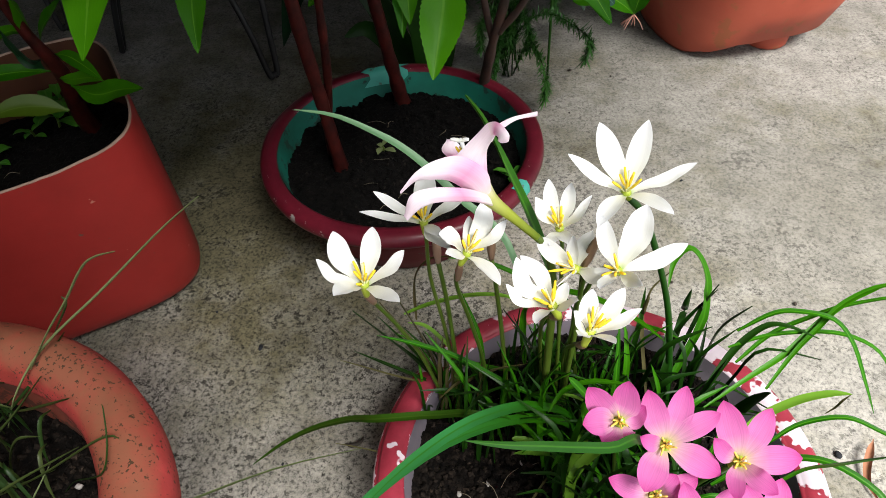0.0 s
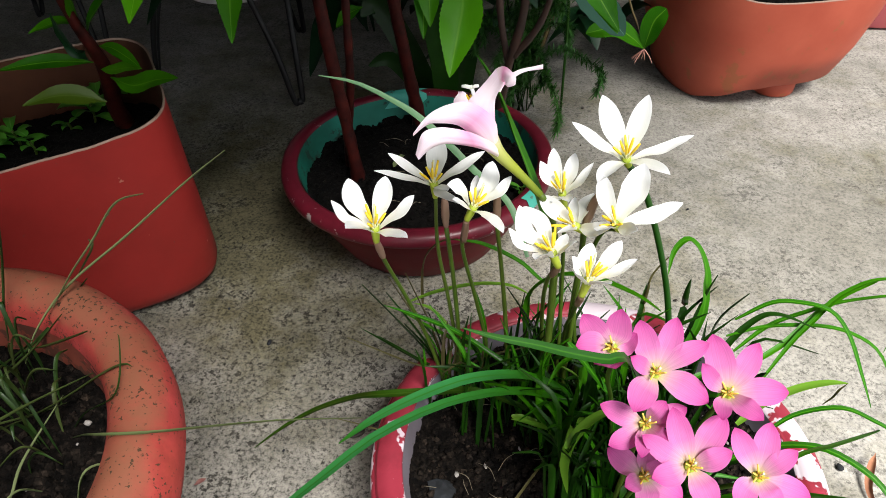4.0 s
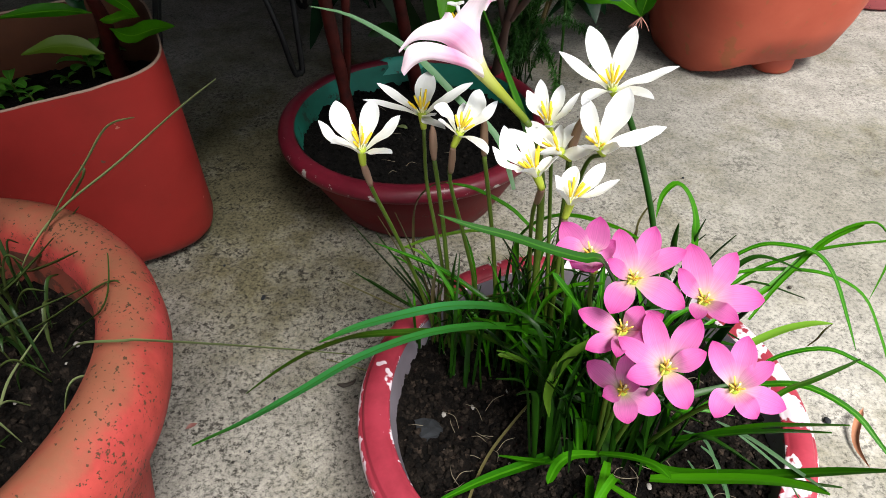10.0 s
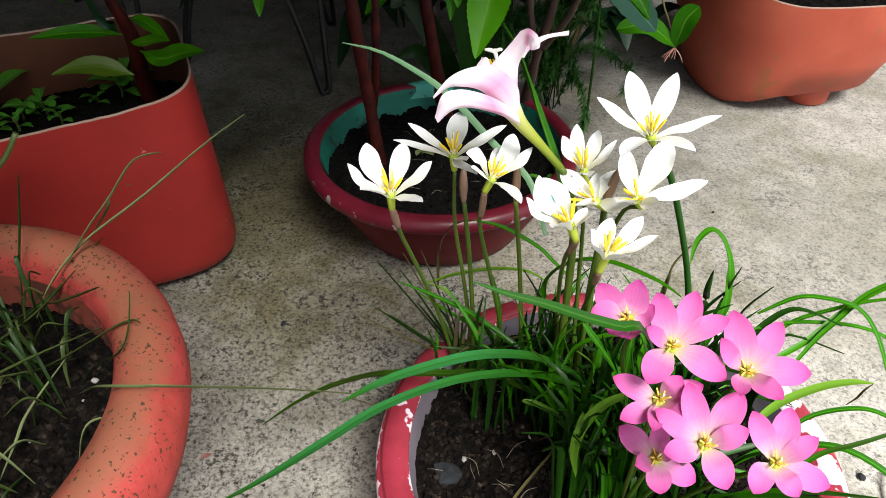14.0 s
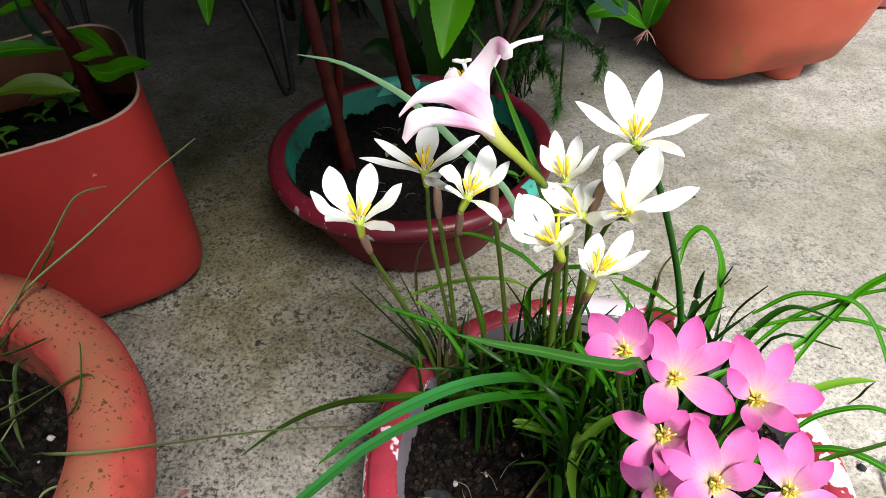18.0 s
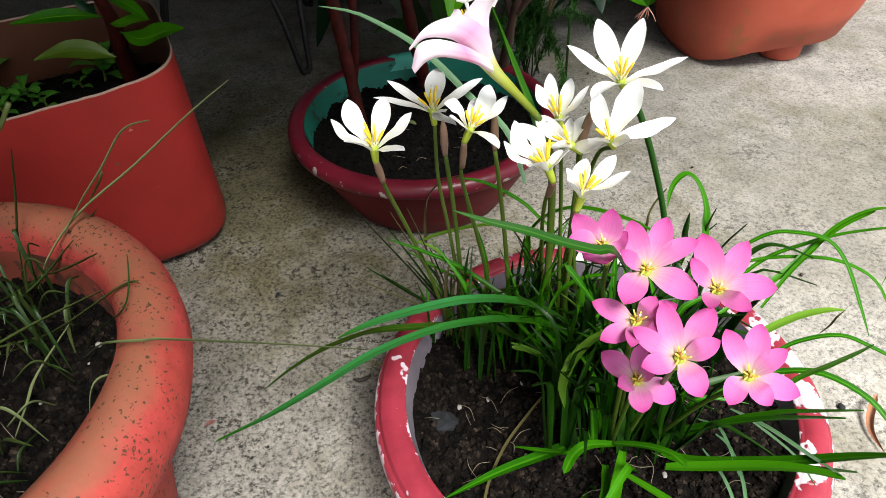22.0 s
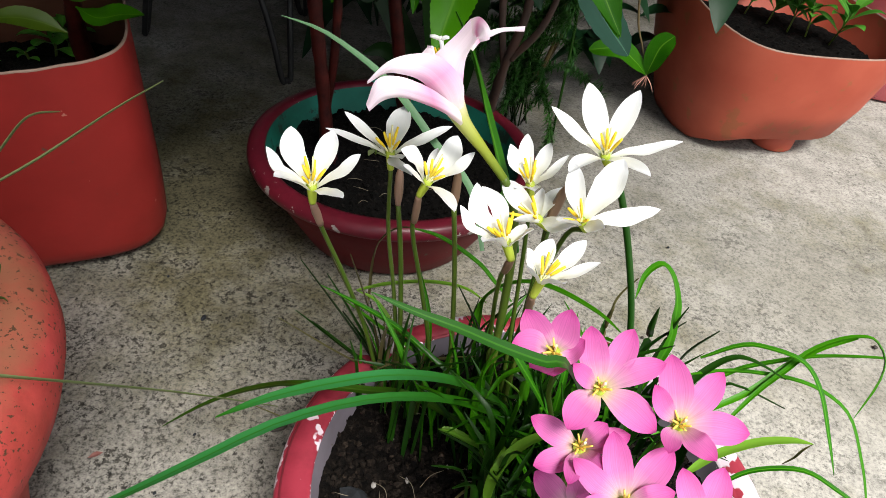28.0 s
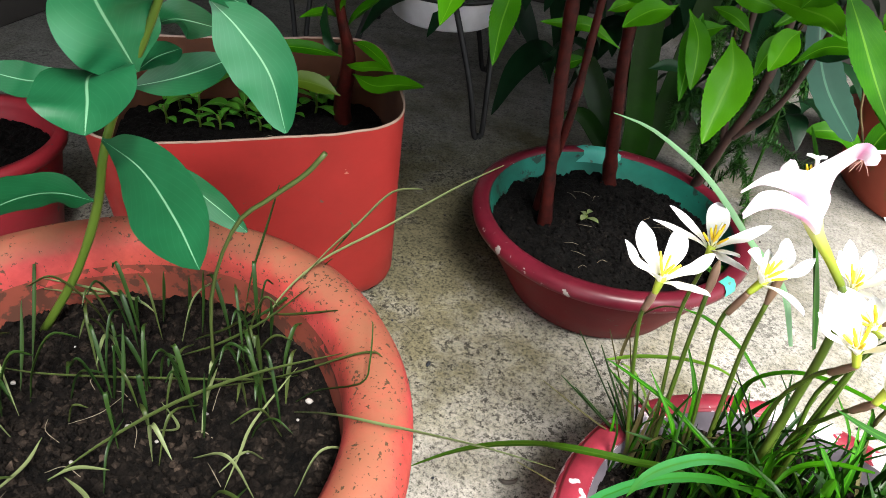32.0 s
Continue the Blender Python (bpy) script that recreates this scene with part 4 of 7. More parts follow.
lily((0.0671, 0.1927, 0.2365), (0.199, 0.051, 0.979), [((0.0620, 0.1900, 0.2459), (0.0590, 0.1930, 0.2524), 0.0082), ((0.0661, 0.1990, 0.2433), (0.0695, 0.2104, 0.2461), 0.0084), ((0.0763, 0.1985, 0.2461), (0.0824, 0.2073, 0.2507), 0.0078), ((0.0789, 0.1928, 0.2439), (0.0887, 0.1979, 0.2481), 0.0063), ((0.0711, 0.1841, 0.2451), (0.0744, 0.1765, 0.2522), 0.0066), ((0.0624, 0.1844, 0.2470), (0.0589, 0.1777, 0.2562), 0.0061)], [(0.0655, 0.1923, 0.2287), (0.0677, 0.2238, 0.1847), (0.0687, 0.2481, 0.1359), (0.0750, 0.2400, 0.0640)], WHITE_PETAL, WHITE, G1, A_BROWN)
lily((0.0634, 0.2231, 0.2449), (-0.629, -0.396, 0.669), [((0.0530, 0.2263, 0.2521), (0.0450, 0.2341, 0.2550), 0.0088), ((0.0660, 0.2298, 0.2513), (0.0717, 0.2407, 0.2526), 0.0104), ((0.0703, 0.2138, 0.2505), (0.0780, 0.2119, 0.2552), 0.0075), ((0.0572, 0.2112, 0.2521), (0.0517, 0.2013, 0.2587), 0.0070), ((0.0619, 0.2285, 0.2504), (0.0624, 0.2383, 0.2515), 0.0068)], [(0.0684, 0.2262, 0.2395), (0.0685, 0.2372, 0.1733), (0.0700, 0.2500, 0.0640)], WHITE_PETAL, WHITE, G1)
lily((0.0799, 0.2142, 0.2539), (-0.361, -0.546, 0.756), [((0.0749, 0.2211, 0.2640), (0.0729, 0.2329, 0.2700), 0.0084), ((0.0876, 0.2230, 0.2673), (0.0922, 0.2344, 0.2750), 0.0128), ((0.0970, 0.2168, 0.2585), (0.1109, 0.2247, 0.2606), 0.0084), ((0.0831, 0.2033, 0.2604), (0.0853, 0.1948, 0.2671), 0.0066), ((0.0728, 0.2016, 0.2622), (0.0672, 0.1907, 0.2695), 0.0066)], [(0.0828, 0.2186, 0.2478), (0.0782, 0.2337, 0.2338), (0.0752, 0.2467, 0.2030), (0.0737, 0.2611, 0.1548), (0.0850, 0.2500, 0.0640)], WHITE_PETAL, WHITE, G1)
lily((0.072, 0.143, 0.249), (-0.250, -0.480, 0.840), [((0.066, 0.146, 0.253), (0.06, 0.152, 0.258), 0.0105), ((0.074, 0.147, 0.254), (0.075, 0.153, 0.261), 0.0105), ((0.064, 0.14, 0.254), (0.057, 0.138, 0.255), 0.0100), ((0.068, 0.138, 0.249), (0.064, 0.133, 0.251), 0.0095), ((0.072, 0.138, 0.248), (0.072, 0.132, 0.25), 0.0100), ((0.077, 0.144, 0.25), (0.081, 0.146, 0.255), 0.0085)], [(0.075, 0.146, 0.238), (0.0800, 0.1716, 0.1954), (0.0918, 0.1946, 0.1398), (0.1000, 0.1900, 0.0640)], PINK_PETAL, PINK, G2)
lily((0.0889, 0.1375, 0.2422), (-0.119, -0.534, 0.837), [((0.0851, 0.1434, 0.2506), (0.0830, 0.1529, 0.2554), 0.0097), ((0.0934, 0.1442, 0.2516), (0.0974, 0.1540, 0.2567), 0.0093), ((0.0991, 0.1405, 0.2506), (0.1087, 0.1448, 0.2528), 0.0081), ((0.0987, 0.1315, 0.2425), (0.1085, 0.1278, 0.2378), 0.0106), ((0.0827, 0.1268, 0.2438), (0.0787, 0.1192, 0.2411), 0.0108), ((0.0824, 0.1330, 0.2510), (0.0768, 0.1326, 0.2567), 0.0061)], [(0.0889, 0.1402, 0.2337), (0.0959, 0.1590, 0.1690), (0.1050, 0.1880, 0.0640)], PINK_PETAL, PINK, G2)
lily((0.1174, 0.1350, 0.2351), (-0.184, -0.510, 0.840), [((0.1141, 0.1416, 0.2449), (0.1117, 0.1515, 0.2509), 0.0109), ((0.1235, 0.1408, 0.2444), (0.1297, 0.1494, 0.2492), 0.0090), ((0.1287, 0.1339, 0.2387), (0.1404, 0.1352, 0.2374), 0.0104), ((0.1210, 0.1257, 0.2392), (0.1266, 0.1200, 0.2395), 0.0079), ((0.1122, 0.1244, 0.2405), (0.1092, 0.1150, 0.2449), 0.0068), ((0.1094, 0.1328, 0.2448), (0.1045, 0.1352, 0.2519), 0.0066)], [(0.1174, 0.1377, 0.2265), (0.1173, 0.1561, 0.1645), (0.1180, 0.1850, 0.0640)], PINK_PETAL, PINK, G2)
lily((0.0861, 0.1250, 0.2257), (-0.109, -0.492, 0.864), [((0.0768, 0.1249, 0.2309), (0.0682, 0.1283, 0.2326), 0.0085), ((0.0784, 0.1176, 0.2266), (0.0712, 0.1147, 0.2251), 0.0081), ((0.0938, 0.1256, 0.2309), (0.1018, 0.1294, 0.2321), 0.0082), ((0.0894, 0.1248, 0.2334), (0.0926, 0.1279, 0.2373), 0.0077), ((0.0887, 0.1173, 0.2305), (0.0920, 0.1136, 0.2322), 0.0069), ((0.0835, 0.1147, 0.2295), (0.0813, 0.1055, 0.2322), 0.0061)], [(0.0861, 0.1277, 0.2171), (0.0918, 0.1486, 0.1593), (0.1000, 0.1800, 0.0640)], PINK_PETAL, PINK, G2)
lily((0.1012, 0.1090, 0.2231), (-0.150, -0.458, 0.876), [((0.0970, 0.1151, 0.2323), (0.0945, 0.1249, 0.2378), 0.0093), ((0.1078, 0.1154, 0.2330), (0.1138, 0.1233, 0.2371), 0.0100), ((0.1075, 0.1078, 0.2299), (0.1146, 0.1102, 0.2330), 0.0080), ((0.1046, 0.1002, 0.2227), (0.1082, 0.0946, 0.2183), 0.0101), ((0.0928, 0.1029, 0.2269), (0.0852, 0.1005, 0.2272), 0.0087), ((0.0910, 0.1099, 0.2298), (0.0826, 0.1147, 0.2332), 0.0078)], [(0.1012, 0.1117, 0.2146), (0.1040, 0.1381, 0.1573), (0.1080, 0.1780, 0.0640)], PINK_PETAL, PINK, G2)
lily((0.0921, 0.1254, 0.1876), (-0.109, -0.441, 0.891), [((0.0831, 0.1275, 0.1951), (0.0761, 0.1321, 0.1978), 0.0099), ((0.0921, 0.1279, 0.1977), (0.0924, 0.1331, 0.2032), 0.0078), ((0.0860, 0.1183, 0.1943), (0.0815, 0.1145, 0.1971), 0.0076), ((0.0929, 0.1176, 0.1862), (0.0943, 0.1133, 0.1810), 0.0098), ((0.1002, 0.1210, 0.1876), (0.1084, 0.1194, 0.1832), 0.0107), ((0.0942, 0.1225, 0.1973), (0.0977, 0.1224, 0.2027), 0.0072)], [(0.0921, 0.1281, 0.1791), (0.0953, 0.1450, 0.1399), (0.1000, 0.1750, 0.0640)], PINK_PETAL, PINK, G2)
lily((0.1368, 0.1236, 0.1962), (-0.207, -0.436, 0.876), [((0.1306, 0.1292, 0.2059), (0.1270, 0.1371, 0.2105), 0.0092), ((0.1386, 0.1302, 0.2067), (0.1417, 0.1393, 0.2125), 0.0104), ((0.1432, 0.1249, 0.2046), (0.1507, 0.1289, 0.2086), 0.0079), ((0.1462, 0.1191, 0.1967), (0.1571, 0.1176, 0.1932), 0.0103), ((0.1396, 0.1156, 0.1967), (0.1437, 0.1112, 0.1937), 0.0086), ((0.1297, 0.1161, 0.1979), (0.1266, 0.1102, 0.1938), 0.0094)], [(0.1368, 0.1263, 0.1876), (0.1308, 0.1474, 0.1427), (0.1250, 0.1800, 0.0640)], PINK_PETAL, PINK, G2)


def funnel(line, radii, seg=28, steps=26):
    """Open flower tube that widens to its mouth, with a thin wall."""
    pts = catmull(line, steps)
    verts, faces, uvs = [], [], []
    for layer in (0, 1):
        for i, p in enumerate(pts):
            t = (pts[min(i + 1, steps)] - pts[max(i - 1, 0)]).normalized()
            a = t.cross(Vector((0, 0, 1))).normalized()
            b = t.cross(a)
            f = i / steps * (len(radii) - 1)
            k = min(int(f), len(radii) - 2)
            r = radii[k] + (radii[k + 1] - radii[k]) * (f - k) - layer * 0.0004
            for j in range(seg):
                w = 2 * math.pi * j / seg
                q = r * (1 + 0.05 * (i / steps) ** 3 * math.cos(6 * w))
                verts.append(p + (a * math.cos(w) + b * math.sin(w)) * q)
                uvs.append((j / seg, i / steps))
    n = (steps + 1) * seg
    for i in range(steps):
        for j in range(seg):
            c, d = i * seg + j, i * seg + (j + 1) % seg
            faces.append((c, d, d + seg, c + seg))
            faces.append((n + c, n + c + seg, n + d + seg, n + d))
    return mesh_from("funnel", verts, faces, uvs)


def lip_mesh(left, right, bulge, steps=26, cols=9, thick=0.0005):
    """A petal spread between its two edges and bulged to the outside of the flower."""
    lo, hi = catmull(left, steps), catmull(right, steps)
    verts, uvs, faces = [], [], []
    n = (steps + 1) * (cols + 1)
    for layer in (0, 1):
        for i in range(steps + 1):
            mid = lo[i].lerp(hi[i], 0.5)
            k = min(i, steps - 1)
            t = lo[k + 1].lerp(hi[k + 1], 0.5) - lo[k].lerp(hi[k], 0.5)
            across = hi[i] - lo[i]
            out = across.cross(t).normalized()
            if out.y > 0:
                out = -out
            for j in range(cols + 1):
                u = j / cols
                rise = math.sin(math.pi * u) ** 0.8 * (1 - 0.12 * math.cos(4 * math.pi * u))
                verts.append(lo[i].lerp(hi[i], u) + out * (bulge * across.length * rise - layer * thick))
                uvs.append((u, i / steps))
    for i in range(steps):
        for j in range(cols):
            c = i * (cols + 1) + j
            d = c + cols + 1
            faces.append((c, c + 1, d + 1, d))
            faces.append((n + c, n + d, n + d + 1, n + c + 1))
    return mesh_from("lip", verts, faces, uvs)


def trumpet():
    line = [(0.0450, 0.2320, 0.2570), (0.0350, 0.2310, 0.2690), (0.0252, 0.2303, 0.2800), (0.0205, 0.2300, 0.2870), (0.0180, 0.2298, 0.2915)]
    base = Vector(line[0])
    ax = (Vector(line[3]) - base).normalized()
    top = thing("rain_lily", "pale pink trumpet-shaped rain lily on a thick stalk", "flower", base)
    part("tube", funnel(line, [0.0018, 0.0021, 0.0031, 0.0044, 0.0056]), TRUMPET_TUBE, top, "yellow-green flower tube with a pink mouth")
    for left, right, bulge in (
        ([(0.0190, 0.2260, 0.2870), (0.0120, 0.2230, 0.2950), (0.0060, 0.2220, 0.3000), (-0.0010, 0.2200, 0.3020), (-0.0070, 0.2200, 0.3010), (-0.0130, 0.2170, 0.2970)], [(0.0240, 0.2280, 0.2880), (0.0220, 0.2260, 0.3010), (0.0120, 0.2260, 0.3090), (0.0020, 0.2240, 0.3090), (-0.0060, 0.2200, 0.3060), (-0.0130, 0.2170, 0.2980)], 0.16),
        ([(0.0240, 0.2270, 0.2810), (0.0170, 0.2220, 0.2880), (0.0090, 0.2170, 0.2930), (0.0010, 0.2130, 0.2960), (-0.0050, 0.2100, 0.2950), (-0.0100, 0.2090, 0.2900)], [(0.0220, 0.2260, 0.2890), (0.0140, 0.2200, 0.2970), (0.0070, 0.2150, 0.3020), (-0.0010, 0.2110, 0.3050), (-0.0080, 0.2090, 0.3030), (-0.0110, 0.2080, 0.2930)], 0.25),
        ([(0.0210, 0.2280, 0.2840), (0.0120, 0.2270, 0.2920), (0.0060, 0.2280, 0.3000), (0.0100, 0.2280, 0.3080), (0.0170, 0.2280, 0.3170), (0.0220, 0.2260, 0.3250)], [(0.0250, 0.2290, 0.2800), (0.0230, 0.2300, 0.2910), (0.0220, 0.2300, 0.3010), (0.0220, 0.2310, 0.3080), (0.0240, 0.2300, 0.3140), (0.0270, 0.2280, 0.3210)], 0.20),
        ([(0.0220, 0.2260, 0.3250), (0.0250, 0.2240, 0.3270), (0.0280, 0.2220, 0.3260), (0.0300, 0.2200, 0.3240), (0.0300, 0.2200, 0.3210)], [(0.0240, 0.2300, 0.3140), (0.0250, 0.2280, 0.3180), (0.0260, 0.2240, 0.3200), (0.0260, 0.2220, 0.3200), (0.0270, 0.2220, 0.3190)], 0.10),
        ([(0.0220, 0.2340, 0.3110), (0.0240, 0.2360, 0.3150), (0.0280, 0.2380, 0.3170), (0.0330, 0.2390, 0.3190), (0.0420, 0.2390, 0.3210)], [(0.0240, 0.2340, 0.3100), (0.0260, 0.2360, 0.3130), (0.0290, 0.2370, 0.3150), (0.0340, 0.2380, 0.3180), (0.0420, 0.2390, 0.3190)], 0.15),
        ([(0.0180, 0.2320, 0.2860), (0.0070, 0.2380, 0.2970), (0.0030, 0.2400, 0.3010), (0.0050, 0.2410, 0.3050), (0.0050, 0.2410, 0.3060)], [(0.0230, 0.2330, 0.2870), (0.0170, 0.2400, 0.2950), (0.0120, 0.2420, 0.3000), (0.0090, 0.2420, 0.3040), (0.0070, 0.2410, 0.3060)], 0.20),
    ):
        part("petal", lip_mesh(left, right, bulge), PALE_PETAL, top)
    end = [(0.0195, 0.2291, 0.2850), (0.0160, 0.2290, 0.2990), (0.0132, 0.2290, 0.3085), (0.0118, 0.2290, 0.3145)]
    part("pistil", tube(end, [0.0005, 0.0006, 0.0007, 0.0010], 6, 12), WHITE_PETAL, top, "white pistil")
    tip = Vector(end[3])
    side = Vector((0.9, -0.2, 0.15)).normalized()
    for k in range(3):
        part("stigma", tube([tip, tip + side * 0.0020 * (k - 1) + ax * 0.001, tip + side * 0.0038 * (k - 1) + ax * 0.0012], [0.0008, 0.0009, 0.0006], 6, 5), WHITE_PETAL, top, "white stigma lobe")
    for k in range(3):
        p = Vector(end[2]) + side * 0.0016 * (k - 1) + Vector((0, 0.002, -0.002)) - ax * 0.002
        part("anther", tube([p, p + ax * 0.0035, p + ax * 0.0068 + side * 0.0008], [0.0004, 0.0007, 0.0004], 6, 5), ANTHER, top, "yellow anther")
    part("stalk", tube([base, base + Vector((0.006, 0.002, -0.012)), Vector((0.057, 0.24, 0.2)), Vector((0.06, 0.25, 0.064))], [0.0018, 0.0021, 0.0024], 8, 16), STALK, top)


trumpet()


def bud(at, tip, stem, label):
    top = thing("flower_bud", label, "flower bud", at)
    a, b = Vector(at), Vector(tip)
    part("bud", tube([a, a.lerp(b, 0.35), a.lerp(b, 0.75), b], [0.0014, 0.0024, 0.0021, 0.0004], 8, 10), SPATHE, top, "closed brownish pink bud")
    part("stalk", tube(stem, [0.0013, 0.0014, 0.0017], 8, 16), STALK, top)


bud((-0.0025, 0.2498, 0.2200), (-0.0032, 0.2502, 0.2420), [(-0.0025, 0.2498, 0.2205), (0.0003, 0.2579, 0.1776), (0.0033, 0.26, 0.1254), (0.0058, 0.2548, 0.064)], "closed brownish rain lily bud on a thin stalk")
bud((0.0248, 0.2470, 0.2260), (0.0245, 0.2450, 0.2500), [(0.0248, 0.2470, 0.2265), (0.0284, 0.2600, 0.1845), (0.0327, 0.2640, 0.1359), (0.0379, 0.262, 0.064)], "closed pinkish rain lily bud among the white flowers")
bud((0.0676, 0.2286, 0.2400), (0.0716, 0.2262, 0.2640), [(0.0676, 0.2286, 0.2405), (0.07, 0.235, 0.18), (0.07, 0.245, 0.064)], "closed pinkish rain lily bud among the white flowers")

BLUNT = ((0, 0.6), (0.1, 0.8), (0.4, 1.0), (0.8, 0.92), (0.94, 0.7), (0.985, 0.4), (1, 0.15))
BOTH = ((0, 0.05), (0.1, 0.35), (0.35, 0.9), (0.6, 1.0), (0.85, 0.6), (1, 0.05))
CLUMP = thing("rain_lily_leaves", "clump of glossy green strap leaves in the crimson pot", "plant", (0.09, 0.21, 0.062))


def strap(points, width, mat, shape=BLADE, face=(0, 0, 1)):
    long = mat == LILY_LONG
    part("leaf", ribbon(points, width * (1.0 if long else 1.1), fold=0.16 if long else 0.25, shape=shape, steps=22, face=face, twist=random.uniform(-0.3, 0.3) if long else random.uniform(-0.5, 0.5), thick=0.0006), mat, CLUMP)


strap([(0.0952, 0.2088, 0.0772), (0.0743, 0.2168, 0.1118), (0.055, 0.2139, 0.1265), (0.031, 0.2035, 0.1395), (0.0011, 0.1822, 0.1542), (-0.028, 0.1498, 0.1702), (-0.0474, 0.1152, 0.1855), (-0.0599, 0.086, 0.2023), (-0.0683, 0.0622, 0.2206)], 0.0068, LILY_LONG)
strap([(0.0908, 0.2274, 0.065), (0.025, 0.224, 0.11), (-0.008, 0.228, 0.104), (-0.045, 0.228, 0.098), (-0.067, 0.238, 0.079), (-0.095, 0.244, 0.056), (-0.121, 0.244, 0.034), (-0.147, 0.238, 0.012)], 0.0052, LILY_OLIVE)
strap([(0.0893, 0.2223, 0.0873), (0.0689, 0.2201, 0.1223), (0.0493, 0.2117, 0.1435), (0.0324, 0.2002, 0.1589), (0.0119, 0.1808, 0.1769), (-0.0073, 0.1552, 0.1954), (-0.0221, 0.1285, 0.2145), (-0.0311, 0.1044, 0.2309)], 0.0066, LILY_LONG)
strap([(0.0747, 0.2374, 0.0937), (0.0522, 0.2423, 0.1056), (0.03, 0.2458, 0.1179), (0.0042, 0.25, 0.1355), (-0.0203, 0.2493, 0.1493), (-0.0403, 0.2466, 0.1604)], 0.0035, LILY_LEAF)
strap([(0.188, 0.2383, 0.1223), (0.2048, 0.2549, 0.1364), (0.2186, 0.2653, 0.1471), (0.2295, 0.2736, 0.1563), (0.2432, 0.2787, 0.164), (0.2543, 0.2803, 0.1679), (0.2618, 0.279, 0.1677), (0.2694, 0.2745, 0.1586), (0.2713, 0.2709, 0.1429), (0.2692, 0.2669, 0.118)], 0.0031, LILY_LEAF)
strap([(0.1721, 0.2522, 0.1293), (0.1947, 0.2679, 0.1365), (0.2179, 0.2772, 0.1405), (0.2445, 0.2851, 0.1442), (0.284, 0.2913, 0.1468), (0.3081, 0.2927, 0.1469)], 0.0030, LILY_LEAF)
strap([(0.1679, 0.2589, 0.1353), (0.1942, 0.2668, 0.1374), (0.2279, 0.2705, 0.1359), (0.249, 0.2687, 0.131), (0.2648, 0.2635, 0.1213), (0.2775, 0.2539, 0.1007), (0.2863, 0.2451, 0.0826), (0.2963, 0.2309, 0.0544)], 0.0030, LILY_LEAF)
strap([(0.1721, 0.2644, 0.1443), (0.1918, 0.2702, 0.154), (0.2065, 0.2696, 0.1564), (0.2246, 0.2651, 0.155), (0.236, 0.2561, 0.1444), (0.2455, 0.2423, 0.1249), (0.2522, 0.2305, 0.1094)], 0.0033, LILY_LEAF)
strap([(0.1888, 0.215, 0.0995), (0.2066, 0.2225, 0.1095), (0.2299, 0.2234, 0.1168), (0.2467, 0.2165, 0.1153), (0.2593, 0.2087, 0.1117), (0.2652, 0.1989, 0.1021)], 0.0030, LILY_LEAF)
strap([(0.1747, 0.2211, 0.0982), (0.1876, 0.228, 0.1093), (0.2057, 0.2318, 0.1211), (0.2209, 0.2316, 0.1287), (0.2309, 0.2294, 0.1321)], 0.0050, LILY_LIGHT)
strap([(0.1638, 0.2198, 0.0921), (0.1671, 0.2218, 0.1167), (0.1714, 0.2206, 0.1346), (0.1763, 0.2174, 0.1516)], 0.0090, LILY_LEAF_SHADED)
strap([(0.1522, 0.2391, 0.1059), (0.1647, 0.2525, 0.1228), (0.1746, 0.2607, 0.1351), (0.1874, 0.2658, 0.1464), (0.1984, 0.2644, 0.1499), (0.2158, 0.2562, 0.1484)], 0.0040, LILY_LEAF_SHADED)
strap([(0.1561, 0.1962, 0.0836), (0.1762, 0.2028, 0.0968), (0.196, 0.2028, 0.1062), (0.2152, 0.1973, 0.1121), (0.234, 0.1826, 0.1116), (0.2444, 0.1667, 0.1063), (0.254, 0.1487, 0.1003)], 0.0037, LILY_LEAF)
strap([(0.1901, 0.1962, 0.0826), (0.199, 0.1936, 0.1112), (0.2074, 0.1859, 0.1334), (0.2129, 0.1792, 0.1516), (0.216, 0.1741, 0.164)], 0.0044, LILY_LEAF, face=(0.2, -0.8, 0.6))
strap([(0.123, 0.1821, 0.0634), (0.1392, 0.1764, 0.0791), (0.1627, 0.1657, 0.1054), (0.1818, 0.152, 0.1306), (0.1951, 0.1381, 0.1522)], 0.0070, LILY_LEAF)
strap([(0.1234, 0.1793, 0.0616), (0.1411, 0.163, 0.0694), (0.177, 0.1451, 0.1003), (0.2021, 0.1304, 0.1313), (0.2179, 0.1167, 0.1571)], 0.0070, LILY_LEAF)
strap([(0.1689, 0.1906, 0.084), (0.1808, 0.1684, 0.0987), (0.1906, 0.1395, 0.1164), (0.1954, 0.121, 0.1298)], 0.0028, LILY_PALE)
strap([(0.1509, 0.1882, 0.0758), (0.1597, 0.1776, 0.0829), (0.1624, 0.1618, 0.0853), (0.1628, 0.143, 0.0877)], 0.0019, LILY_PALE)
strap([(0.1009, 0.1809, 0.058), (0.083, 0.1757, 0.0633), (0.0611, 0.1626, 0.0681), (0.0333, 0.1438, 0.0763), (0.0047, 0.1189, 0.0878)], 0.0065, LILY_LEAF)
strap([(0.097, 0.1775, 0.055), (0.0713, 0.1657, 0.066), (0.0543, 0.1595, 0.076), (0.0414, 0.1554, 0.0849)], 0.0040, LILY_LEAF)
strap([(0.1023, 0.1709, 0.0518), (0.0888, 0.1486, 0.0599), (0.0791, 0.1334, 0.0667), (0.0731, 0.1266, 0.071)], 0.0035, LILY_LEAF_SHADED)
strap([(0.1451, 0.1643, 0.0592), (0.1637, 0.1556, 0.0786), (0.1774, 0.1463, 0.0946), (0.1888, 0.1364, 0.11), (0.2017, 0.1223, 0.132)], 0.0085, LILY_LEAF)
